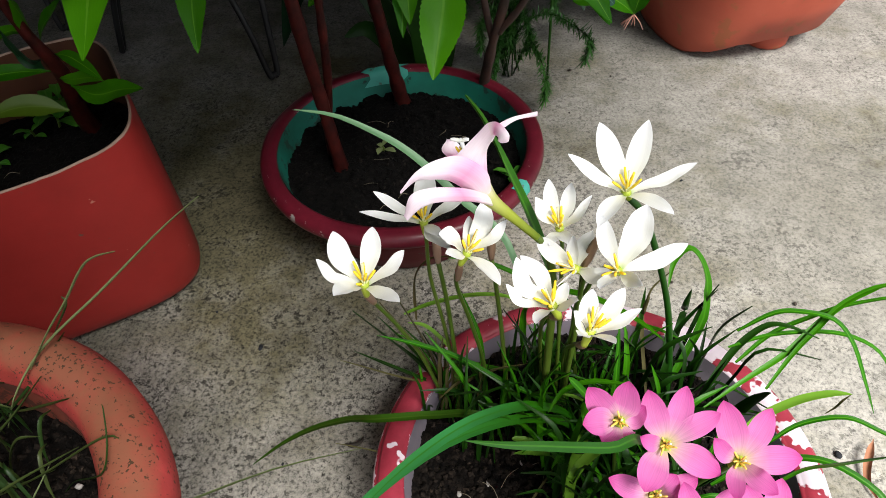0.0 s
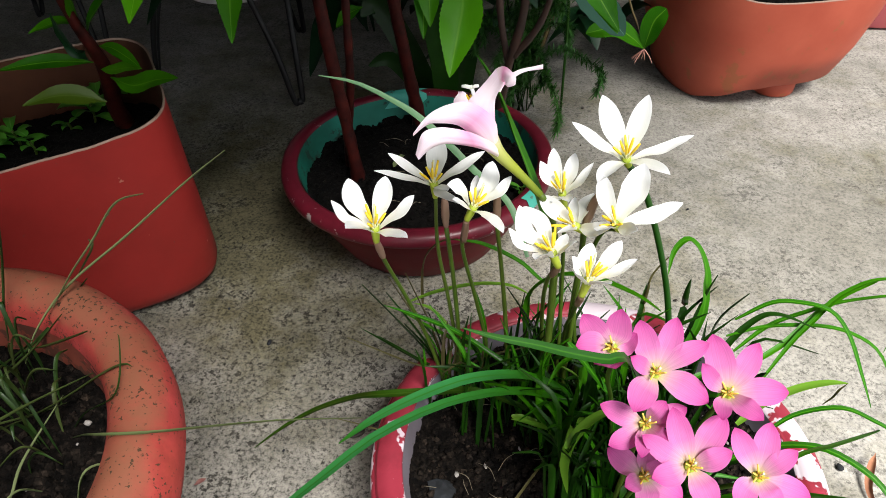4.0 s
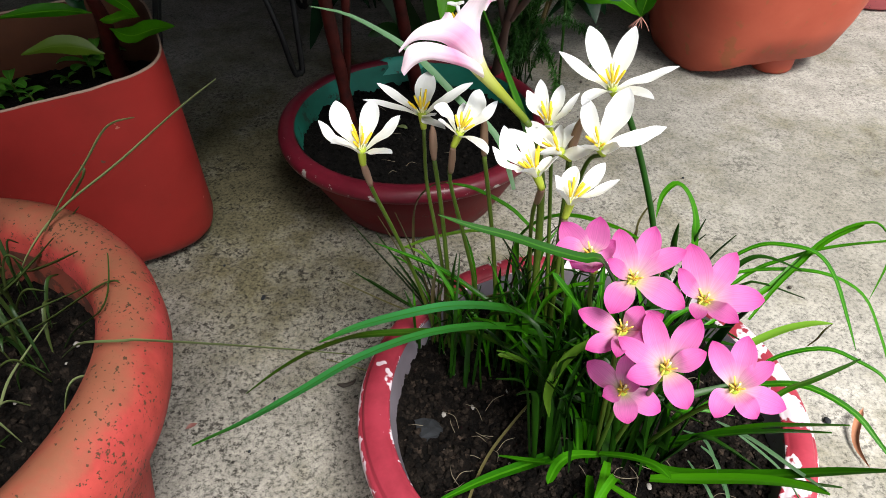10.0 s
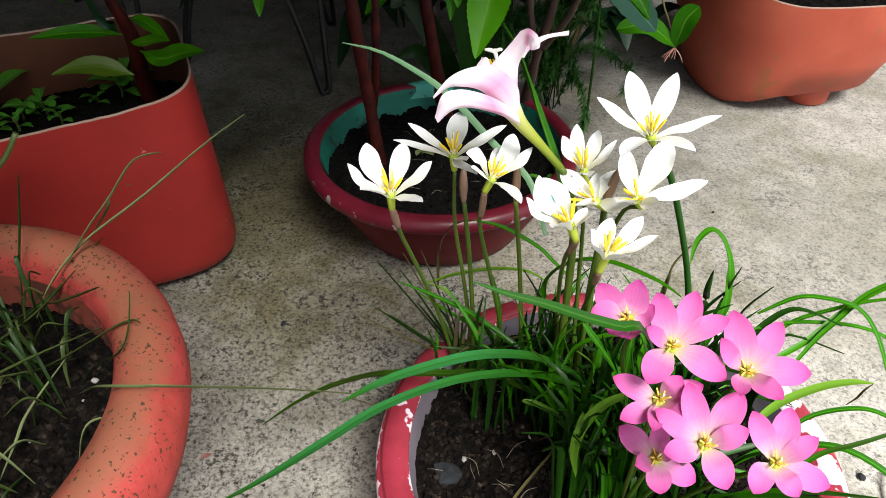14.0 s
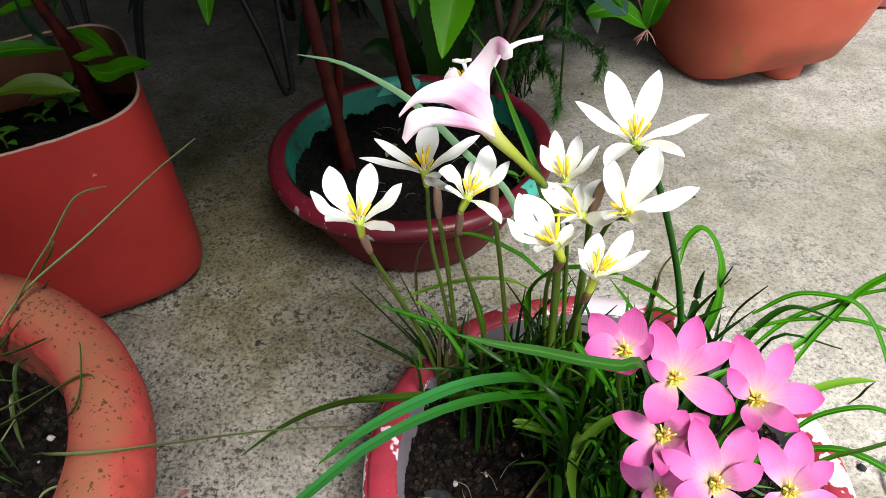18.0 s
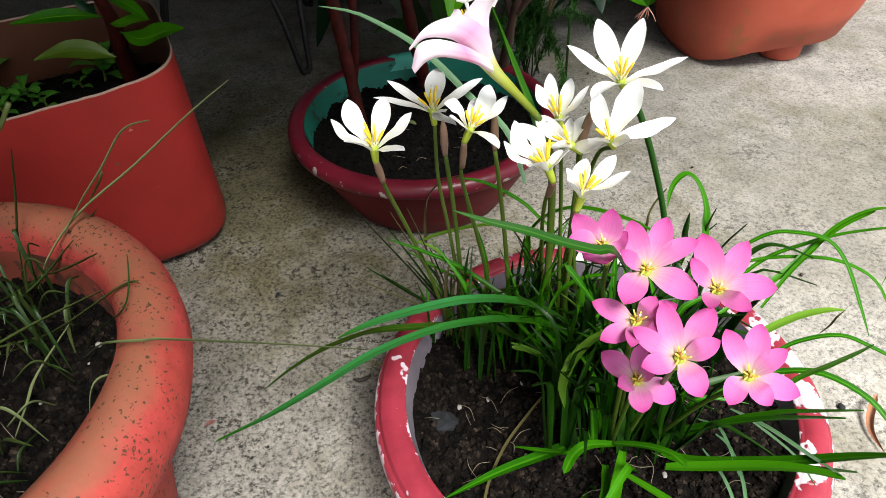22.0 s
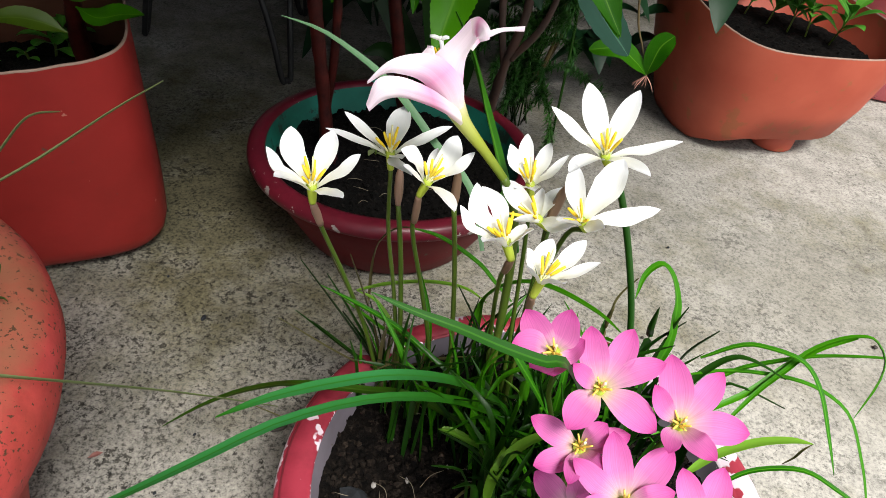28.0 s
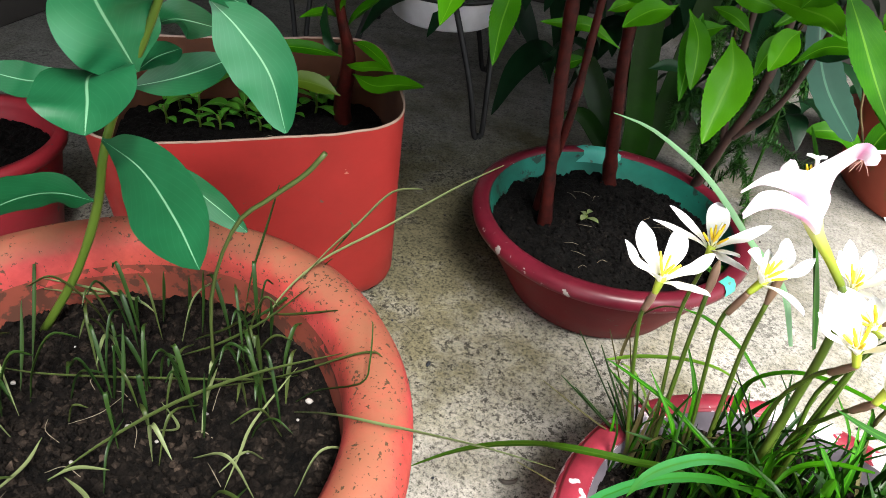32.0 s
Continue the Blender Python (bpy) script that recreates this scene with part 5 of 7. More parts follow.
strap([(0.139, 0.1795, 0.067), (0.161, 0.1737, 0.0944), (0.1787, 0.1636, 0.118), (0.1897, 0.1538, 0.1344), (0.2018, 0.1394, 0.1571)], 0.0052, LILY_LEAF)
strap([(0.1824, 0.1894, 0.0753), (0.1891, 0.1711, 0.0847), (0.1939, 0.1522, 0.0941), (0.195, 0.133, 0.1016)], 0.0022, LILY_PALE)
strap([(0.1601, 0.1792, 0.0743), (0.166, 0.1695, 0.0756), (0.1693, 0.1479, 0.0738), (0.1664, 0.1259, 0.0707), (0.159, 0.112, 0.068)], 0.0019, LILY_PALE)
strap([(0.153, 0.1731, 0.0675), (0.161, 0.1516, 0.0697), (0.1623, 0.1302, 0.0699), (0.1538, 0.1094, 0.0681)], 0.0019, LILY_PALE)
strap([(0.1187, 0.1564, 0.0469), (0.1249, 0.1362, 0.0552), (0.1238, 0.1163, 0.0613), (0.1172, 0.095, 0.0681)], 0.0011, LILY_PALE)
strap([(0.0916, 0.1094, 0.0661), (0.106, 0.1038, 0.0649), (0.122, 0.1007, 0.0658), (0.1379, 0.0994, 0.0682)], 0.0017, LILY_PALE)
strap([(0.0656, 0.2105, 0.0737), (0.0504, 0.1893, 0.0707), (0.0355, 0.1646, 0.0689), (0.0265, 0.1371, 0.068), (0.0266, 0.1168, 0.0685), (0.0314, 0.1067, 0.0699)], 0.0016, LILY_BROWN)
strap([(0.0989, 0.2351, 0.1), (0.0831, 0.2157, 0.1112), (0.0724, 0.1916, 0.1209), (0.0654, 0.1635, 0.1328), (0.0646, 0.1409, 0.1442)], 0.0055, LILY_LIGHT)
strap([(0.0747, 0.2036, 0.0695), (0.0612, 0.2001, 0.1083), (0.0481, 0.1924, 0.1269), (0.0373, 0.1842, 0.1415)], 0.0042, LILY_LIGHT)
strap([(0.1035, 0.1597, 0.08), (0.0956, 0.1294, 0.0851), (0.0869, 0.1011, 0.0928), (0.0813, 0.0818, 0.1)], 0.0062, LILY_LEAF, BLUNT)
strap([(0.094, 0.1541, 0.0735), (0.0912, 0.1301, 0.0789), (0.0816, 0.1084, 0.0856), (0.0683, 0.0747, 0.0999)], 0.0055, LILY_LEAF, BLUNT)
strap([(0.0989, 0.1638, 0.0806), (0.0828, 0.1556, 0.0903), (0.074, 0.1464, 0.095), (0.0675, 0.1311, 0.1001)], 0.0055, LILY_LEAF, BLUNT)
strap([(0.0983, 0.1623, 0.0839), (0.1131, 0.1531, 0.0964), (0.1237, 0.1432, 0.1056), (0.129, 0.1333, 0.1102)], 0.0045, LILY_LEAF, BLUNT)
strap([(0.1049, 0.1486, 0.0743), (0.1289, 0.1234, 0.0856), (0.1438, 0.0994, 0.0951), (0.1576, 0.0858, 0.0909), (0.1694, 0.0685, 0.085)], 0.0050, LILY_LEAF, BLUNT)
strap([(0.1171, 0.1365, 0.0713), (0.1303, 0.098, 0.0951), (0.1462, 0.082, 0.0898), (0.1566, 0.0672, 0.0849)], 0.0062, LILY_LEAF, BLUNT)
strap([(0.1266, 0.152, 0.0787), (0.1489, 0.1451, 0.0927), (0.1685, 0.1377, 0.1073), (0.1835, 0.1295, 0.1194), (0.1959, 0.1191, 0.1301)], 0.0070, LILY_LEAF, BLUNT)
strap([(0.0923, 0.1838, 0.1574), (0.0799, 0.1838, 0.1456), (0.0701, 0.1793, 0.1309), (0.0653, 0.1713, 0.1152)], 0.0052, LILY_LIGHT, BLUNT)
strap([(0.07, 0.2034, 0.0925), (0.0576, 0.2098, 0.0993), (0.0473, 0.2126, 0.1032), (0.0382, 0.2127, 0.1048)], 0.0036, LILY_LIGHT, BLUNT)
strap([(0.0575, 0.205, 0.0838), (0.0532, 0.2121, 0.1264), (0.0551, 0.2143, 0.1577), (0.066, 0.2104, 0.1798)], 0.0034, LILY_LEAF, BLUNT)
strap([(0.089, 0.2, 0.1482), (0.0782, 0.2033, 0.1628), (0.0644, 0.2061, 0.1811)], 0.0045, LILY_LEAF, BLUNT)
strap([(0.0786, 0.2035, 0.0895), (0.0604, 0.2051, 0.1057), (0.0388, 0.2089, 0.1329), (0.0228, 0.2049, 0.1445)], 0.0042, LILY_LEAF, BLUNT)
strap([(0.0633, 0.194, 0.0775), (0.0693, 0.1972, 0.1123), (0.0732, 0.1977, 0.1552), (0.0731, 0.1969, 0.1732)], 0.0050, LILY_LEAF, BLUNT)
strap([(0.2306, 0.2294, 0.132), (0.2275, 0.2285, 0.127), (0.2255, 0.228, 0.120), (0.2215, 0.2275, 0.114)], 0.0014, LILY_BROWN, BOTH)
strap([(0.254, 0.2823, 0.1648), (0.2356, 0.2772, 0.1562), (0.219, 0.2684, 0.1455), (0.2012, 0.2563, 0.1332), (0.1768, 0.2444, 0.1216), (0.148, 0.2289, 0.1095)], 0.0037, LILY_LEAF)
strap([(0.0491, 0.278, 0.0872), (0.0466, 0.2846, 0.1228), (0.0513, 0.2861, 0.1428), (0.066, 0.2801, 0.1602), (0.083, 0.2664, 0.1723), (0.1029, 0.2416, 0.184), (0.1133, 0.223, 0.1904)], 0.0050, LILY_LEAF)
strap([(0.108, 0.182, 0.1), (0.097, 0.158, 0.19), (0.077, 0.134, 0.252), (0.066, 0.125, 0.263), (0.053, 0.121, 0.27), (0.04, 0.117, 0.278), (0.027, 0.114, 0.284), (0.015, 0.112, 0.29)], 0.0035, LILY_MID, face=(0.1, -0.3, 0.9))
strap([(0.0418, 0.2391, 0.21), (0.0338, 0.2544, 0.2273), (0.0238, 0.2626, 0.2369), (0.0109, 0.2689, 0.2446), (-0.0055, 0.2778, 0.2577), (-0.0183, 0.283, 0.267), (-0.0309, 0.2863, 0.2741), (-0.0523, 0.2893, 0.2837), (-0.0723, 0.2886, 0.2881)], 0.0042, LILY_PALE)
strap([(0.059, 0.2567, 0.1982), (0.045, 0.2637, 0.2365), (0.0313, 0.2657, 0.2706), (0.0212, 0.2642, 0.2972), (0.0129, 0.2614, 0.3142)], 0.0085, LILY_LEAF)
strap([(0.066, 0.3072, 0.1199), (0.053, 0.3085, 0.1323), (0.0402, 0.3093, 0.1448), (0.0166, 0.306, 0.1611), (-0.0016, 0.2995, 0.1694)], 0.0035, LILY_LEAF)
strap([(-0.0257, 0.3067, 0.0973), (-0.0255, 0.309, 0.1219), (-0.0228, 0.31, 0.1438), (-0.0127, 0.3082, 0.1592), (0.0001, 0.3023, 0.168)], 0.0022, LILY_BROWN)
strap([(0.13, 0.25, 0.07), (0.1609, 0.2875, 0.1134), (0.1617, 0.2953, 0.1405), (0.1592, 0.2994, 0.1548), (0.1526, 0.3033, 0.1678), (0.1447, 0.3045, 0.1732), (0.1361, 0.2971, 0.1687), (0.1318, 0.2838, 0.1614)], 0.0055, LILY_LEAF)
strap([(0.13, 0.25, 0.07), (0.1513, 0.2961, 0.1119), (0.1491, 0.2915, 0.1358), (0.1473, 0.2863, 0.1565)], 0.0040, LILY_LEAF_SHADED)
strap([(0.13, 0.25, 0.07), (0.162, 0.2982, 0.1129), (0.1628, 0.2943, 0.1369), (0.1637, 0.2894, 0.1582)], 0.0025, LILY_LEAF_SHADED)
strap([(0.13, 0.25, 0.07), (0.1227, 0.2828, 0.1201), (0.1216, 0.284, 0.1482), (0.123, 0.2831, 0.1631), (0.1279, 0.279, 0.1803)], 0.0025, LILY_BROWN)
strap([(-0.0057, 0.2696, 0.0706), (-0.0305, 0.2713, 0.1098), (-0.0576, 0.2674, 0.1571)], 0.0022, LILY_LEAF_SHADED)
strap([(-0.0057, 0.2696, 0.0706), (-0.0312, 0.2674, 0.0914), (-0.0608, 0.2634, 0.1204)], 0.0022, LILY_LEAF_SHADED)
strap([(-0.0057, 0.2696, 0.0706), (-0.0225, 0.2714, 0.1061), (-0.043, 0.2683, 0.1499)], 0.0024, LILY_LEAF_SHADED)
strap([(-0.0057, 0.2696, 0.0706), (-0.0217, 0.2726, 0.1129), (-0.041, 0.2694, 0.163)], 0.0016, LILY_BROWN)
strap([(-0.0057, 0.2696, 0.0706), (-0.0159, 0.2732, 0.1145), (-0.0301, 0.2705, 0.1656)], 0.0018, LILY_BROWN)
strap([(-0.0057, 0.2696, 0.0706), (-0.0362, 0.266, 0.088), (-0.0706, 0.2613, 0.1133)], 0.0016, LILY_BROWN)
strap([(-0.0057, 0.2696, 0.0706), (-0.0166, 0.2696, 0.0927), (-0.0326, 0.2667, 0.1238)], 0.0030, LILY_LEAF_SHADED)
strap([(-0.0057, 0.2696, 0.0706), (-0.0084, 0.271, 0.0979), (-0.0168, 0.2691, 0.1335)], 0.0028, LILY_LEAF_SHADED)
strap([(-0.0057, 0.2696, 0.0706), (-0.0258, 0.2673, 0.0882), (-0.0506, 0.2636, 0.1139)], 0.0026, LILY_LEAF_SHADED)
strap([(0.0051, 0.2821, 0.0817), (-0.0038, 0.2839, 0.1006), (-0.0161, 0.2834, 0.1204), (-0.027, 0.2792, 0.1303)], 0.0035, LILY_LIGHT)
strap([(0.0401, 0.275, 0.0834), (0.0164, 0.2722, 0.0939), (-0.0108, 0.2711, 0.1123), (-0.0331, 0.2699, 0.1305)], 0.0035, LILY_LEAF)
strap([(-0.0337, 0.3046, 0.1063), (-0.0145, 0.3086, 0.1133), (0.0123, 0.3102, 0.1205), (0.0352, 0.3073, 0.1235), (0.0506, 0.3004, 0.1214)], 0.0035, LILY_LIGHT)
strap([(0.0612, 0.2192, 0.1743), (0.0551, 0.2206, 0.1545), (0.055, 0.2188, 0.133), (0.0594, 0.2158, 0.1123)], 0.0030, LILY_LEAF)
strap([(0.0925, 0.208, 0.1736), (0.0775, 0.2149, 0.1639), (0.0646, 0.2162, 0.1516), (0.0574, 0.2118, 0.1367)], 0.0030, LILY_LEAF)
strap([(0.1042, 0.2391, 0.1022), (0.0823, 0.2269, 0.1427), (0.0704, 0.2184, 0.1636)], 0.0060, LILY_LEAF)
strap([(0.0914, 0.237, 0.097), (0.0768, 0.2261, 0.1283), (0.0649, 0.2156, 0.15)], 0.0035, LILY_LIGHT)
strap([(-0.0363, 0.218, 0.07), (-0.0547, 0.2198, 0.0747), (-0.073, 0.2208, 0.0798)], 0.0010, LILY_BROWN)


def leaf_tuft(count, centre, spread, reach, height, width, mats, seed, droop=0.35):
    """Many upright blades round a centre."""
    rnd = random.Random(seed)
    for _ in range(count):
        a = rnd.uniform(0, 6.283)
        b = Vector((centre[0] + spread[0] * rnd.uniform(-1, 1), centre[1] + spread[1] * rnd.uniform(-1, 1), 0.060))
        h = height * rnd.uniform(0.45, 1.0)
        r = reach * rnd.uniform(0.2, 1.0)
        d = Vector((math.cos(a), math.sin(a), 0))
        tip = b + d * r + Vector((0, 0, h * (1 - droop * rnd.random() * (r / reach))))
        mid = b + d * r * 0.35 + Vector((0, 0, h * 0.7))
        part("leaf", ribbon([b, b.lerp(mid, 0.5) + Vector((0, 0, h * 0.06)), mid, tip], width * rnd.uniform(0.6, 1.1), fold=0.35, steps=10, twist=rnd.uniform(-0.8, 0.8), thick=0.0006, cols=1), rnd.choice(mats), CLUMP)


leaf_tuft(90, (0.055, 0.245), (0.05, 0.028), 0.045, 0.11, 0.0036, (LILY_LEAF_SHADED, LILY_LEAF_SHADED, LILY_LEAF_SHADED, LILY_LEAF_SHADED, LILY_LEAF), 3)
leaf_tuft(12, (0.108, 0.17), (0.03, 0.014), 0.085, 0.085, 0.0062, (LILY_LEAF, LILY_LEAF_SHADED), 6, 0.8)
leaf_tuft(120, (0.1, 0.195), (0.04, 0.03), 0.042, 0.125, 0.0042, (LILY_LEAF_SHADED, LILY_LEAF_SHADED, LILY_LEAF_SHADED, LILY_LEAF_SHADED, LILY_LEAF), 5, 0.4)
leaf_tuft(46, (0.135, 0.25), (0.035, 0.03), 0.06, 0.11, 0.0044, (LILY_LEAF_SHADED, LILY_LEAF_SHADED, LILY_LEAF_SHADED, LILY_LEAF_SHADED, LILY_LEAF), 9, 0.5)
leaf_tuft(26, (0.0, 0.258), (0.02, 0.012), 0.04, 0.07, 0.0026, (LILY_LEAF_SHADED, LILY_LEAF, LILY_BROWN), 8)


# ---- plant in the maroon bowl ----
BOWL_PLANT = thing("leafy_plant", "tall plant with reddish stems and serrated green leaves", "plant", (-0.054, 0.56, 0.05))


def broad_leaf(points, width, mat):
    part("leaf", ribbon(points, width, fold=0.18, shape=OVAL, steps=40, face=(0.1, -0.8, 0.6), teeth=0.05, cols=3, cup=0.1, wave=0.06, twist=random.uniform(-0.2, 0.2)), mat, BOWL_PLANT)


for pts, rad in (
    (((-0.110, 0.510, 0.045), (-0.113, 0.507, 0.09), (-0.118, 0.508, 0.14), (-0.126, 0.505, 0.24), (-0.13, 0.505, 0.36), (-0.128, 0.51, 0.5)), (0.0085, 0.0055, 0.006, 0.0055, 0.005)),
    (((-0.125, 0.535, 0.045), (-0.121, 0.525, 0.10), (-0.112, 0.52, 0.16), (-0.108, 0.52, 0.24), (-0.105, 0.53, 0.4)), (0.006, 0.004, 0.0035, 0.003)),
    (((-0.060, 0.618, 0.045), (-0.066, 0.612, 0.09), (-0.073, 0.602, 0.15), (-0.083, 0.595, 0.25), (-0.09, 0.59, 0.5)), (0.010, 0.0065, 0.006, 0.0055)),
    (((0.018, 0.632, 0.045), (0.022, 0.615, 0.09), (0.03, 0.59, 0.15), (0.042, 0.575, 0.22), (0.04, 0.57, 0.34)), (0.008, 0.005, 0.004, 0.0035)),
    (((0.03, 0.592, 0.145), (0.02, 0.59, 0.2), (0.012, 0.585, 0.3)), (0.0036, 0.0032, 0.0028)),
    (((0.035, 0.585, 0.16), (0.06, 0.57, 0.21), (0.075, 0.56, 0.30)), (0.0032, 0.0028, 0.0024)),
):
    part("stem", tube(pts, rad, 12, 40, 0.22), RED_STEM if pts[0][0] < 0 else DARK_STEM, BOWL_PLANT, "reddish brown stem")

broad_leaf([(-0.0111, 0.4501, 0.2893), (-0.0052, 0.435, 0.2715), (-0.0081, 0.4188, 0.2523), (-0.0121, 0.3998, 0.2316)], 0.0300, BROAD_LEAF)
broad_leaf([(-0.0433, 0.4601, 0.2993), (-0.0325, 0.4499, 0.2846), (-0.029, 0.4393, 0.2685), (-0.0279, 0.4299, 0.2547)], 0.0170, BROAD_LEAF)
broad_leaf([(-0.0139, 0.4799, 0.2876), (-0.0324, 0.468, 0.2831), (-0.0404, 0.4599, 0.2777)], 0.0140, BROAD_LEAF)
broad_leaf([(0.0306, 0.4601, 0.2992), (0.0246, 0.4527, 0.2943), (0.0197, 0.4405, 0.2854), (0.0153, 0.43, 0.2782)], 0.0190, BROAD_LEAF)
broad_leaf([(0.0455, 0.4599, 0.3322), (0.0635, 0.453, 0.3085), (0.0828, 0.4432, 0.2814), (0.104, 0.4301, 0.2534)], 0.0260, BROAD_LEAF)
broad_leaf([(-0.1615, 0.4399, 0.3119), (-0.163, 0.427, 0.2916), (-0.1642, 0.4155, 0.2747), (-0.1625, 0.4001, 0.2531)], 0.0200, BROAD_LEAF)
broad_leaf([(-0.0525, 0.4601, 0.2974), (-0.0658, 0.4472, 0.2982), (-0.077, 0.4314, 0.2944), (-0.0833, 0.4199, 0.2907)], 0.0160, BROAD_LEAF)
broad_leaf([(-0.0011, 0.5001, 0.3092), (0.029, 0.4819, 0.3082), (0.0466, 0.4697, 0.3075), (0.0561, 0.4599, 0.3009)], 0.0220, BROAD_LEAF)
broad_leaf([(0.0506, 0.55, 0.2476), (0.0677, 0.5426, 0.2682), (0.0883, 0.5304, 0.2747), (0.1027, 0.52, 0.2748)], 0.0160, BROAD_LEAF)
broad_leaf([(-0.085, 0.5601, 0.2282), (-0.1134, 0.5557, 0.2436), (-0.1324, 0.5492, 0.244), (-0.1559, 0.5401, 0.2442)], 0.0140, BROAD_LEAF)
broad_leaf([(0.0178, 0.5, 0.3009), (-0.0047, 0.4905, 0.3069), (-0.0279, 0.4799, 0.3168)], 0.0220, BROAD_LEAF)
broad_leaf([(-0.0939, 0.5001, 0.2864), (-0.0717, 0.4892, 0.302), (-0.061, 0.48, 0.322)], 0.0220, BROAD_LEAF)
broad_leaf([(0.0287, 0.48, 0.3086), (0.0381, 0.4713, 0.328), (0.0493, 0.4599, 0.347)], 0.0240, BROAD_LEAF)
broad_leaf([(0.088, 0.5001, 0.2993), (0.0965, 0.4944, 0.3109), (0.1148, 0.4801, 0.3112)], 0.0220, BROAD_LEAF)
broad_leaf([(-0.033, 0.4699, 0.2957), (-0.0338, 0.4604, 0.2827), (-0.0339, 0.4481, 0.2668), (-0.0331, 0.43, 0.2451)], 0.0180, BROAD_LEAF)
broad_leaf([(0.0525, 0.46, 0.3151), (0.0725, 0.4515, 0.295), (0.0892, 0.4417, 0.2744), (0.1028, 0.4301, 0.2523)], 0.0240, BROAD_LEAF)
broad_leaf([(0.031, 0.4799, 0.2916), (0.0247, 0.4723, 0.2849), (0.0165, 0.4637, 0.2783), (0.0111, 0.45, 0.2659)], 0.0180, BROAD_LEAF)
broad_leaf([(-0.1147, 0.6202, 0.1922), (-0.1311, 0.6208, 0.1837), (-0.1443, 0.62, 0.1703)], 0.0140, BROAD_LEAF)
broad_leaf([(-0.1007, 0.5157, 0.2708), (-0.0892, 0.5182, 0.2777), (-0.0759, 0.5206, 0.2849)], 0.0120, BROAD_LEAF)
broad_leaf([(-0.0491, 0.501, 0.2903), (-0.0638, 0.4933, 0.2802), (-0.0813, 0.4856, 0.2721)], 0.0115, BROAD_LEAF)
broad_leaf([(0.0385, 0.5155, 0.3035), (0.0297, 0.5096, 0.2943), (0.0203, 0.5038, 0.2866)], 0.0085, BROAD_LEAF)
broad_leaf([(0.0392, 0.5154, 0.3036), (0.0533, 0.506, 0.2981), (0.068, 0.4949, 0.289)], 0.0170, BROAD_LEAF)
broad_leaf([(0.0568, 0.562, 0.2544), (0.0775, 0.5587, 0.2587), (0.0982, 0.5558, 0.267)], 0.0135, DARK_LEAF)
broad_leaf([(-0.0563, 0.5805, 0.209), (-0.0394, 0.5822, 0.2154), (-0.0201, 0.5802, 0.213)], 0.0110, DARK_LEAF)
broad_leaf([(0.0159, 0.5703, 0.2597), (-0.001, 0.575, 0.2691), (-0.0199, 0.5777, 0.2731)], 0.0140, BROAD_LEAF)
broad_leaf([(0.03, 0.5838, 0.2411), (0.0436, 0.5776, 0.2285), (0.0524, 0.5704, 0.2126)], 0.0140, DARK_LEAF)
broad_leaf([(0.0337, 0.5555, 0.2929), (0.0469, 0.5553, 0.302), (0.0687, 0.5521, 0.3079)], 0.0200, BROAD_LEAF)
broad_leaf([(0.0732, 0.5484, 0.2961), (0.0905, 0.5418, 0.2865), (0.1069, 0.5324, 0.2688)], 0.0200, BROAD_LEAF)

# ---- plant and grass in the terracotta pot ----
POT_PLANT = thing("leafy_plant", "young plant with smooth blue-green oval leaves in the terracotta pot", "plant", (-0.329, 0.139, 0.158))
part("stem", tube([(-0.3324, 0.1438, 0.1572), (-0.3155, 0.1532, 0.1881), (-0.3012, 0.1571, 0.2176), (-0.2895, 0.1590, 0.2467), (-0.2823, 0.1591, 0.2698), (-0.2732, 0.1614, 0.2933), (-0.2583, 0.1600, 0.3174), (-0.2441, 0.1588, 0.3412), (-0.2310, 0.1552, 0.3627)], [0.0024, 0.0021, 0.0019, 0.0017], 8, 30, 0.15), STALK, POT_PLANT)


def blue_leaf(points, width, mat, face=(0.25, -0.55, 0.8)):
    part("leaf", ribbon(points, width, fold=0.10, shape=ELLIPSE, steps=24, face=face, cols=4, cup=0.10, wave=0.05, thick=0.0007), mat, POT_PLANT)


blue_leaf([(-0.2562, 0.1597, 0.3161), (-0.2538, 0.1503, 0.3320), (-0.2511, 0.1405, 0.3481), (-0.2474, 0.1312, 0.3651)], 0.0370, BLUE_LEAF)
blue_leaf([(-0.2698, 0.1615, 0.3124), (-0.2633, 0.1419, 0.3195), (-0.2528, 0.1273, 0.3165), (-0.2478, 0.1180, 0.3096)], 0.0380, BLUE_LEAF, face=(0.0, -0.35, 0.93))
blue_leaf([(-0.2679, 0.1658, 0.3044), (-0.2608, 0.1824, 0.3030), (-0.2555, 0.1998, 0.3022), (-0.2505, 0.2169, 0.3030)], 0.0175, BLUE_LEAF, face=(0.2, -0.9, 0.4))
blue_leaf([(-0.2591, 0.1621, 0.3146), (-0.2599, 0.1762, 0.3157), (-0.2591, 0.1926, 0.3143)], 0.0125, BLUE_LEAF, face=(0.2, -0.9, 0.4))
blue_leaf([(-0.2459, 0.1596, 0.3373), (-0.2489, 0.1797, 0.3332), (-0.2466, 0.2030, 0.3228)], 0.0150, BLUE_LEAF, face=(0.2, -0.9, 0.4))
blue_leaf([(-0.2255, 0.1691, 0.3483), (-0.2152, 0.1715, 0.3378), (-0.2032, 0.1715, 0.3222), (-0.1947, 0.1671, 0.3012)], 0.0275, BLUE_LEAF, face=(-0.2, -0.75, 0.6))
blue_leaf([(-0.2780, 0.1564, 0.2816), (-0.2433, 0.1376, 0.2863), (-0.2118, 0.1142, 0.2874), (-0.1883, 0.0940, 0.2863)], 0.0290, BLUE_LEAF, face=(0.65, -0.75, 0.25))
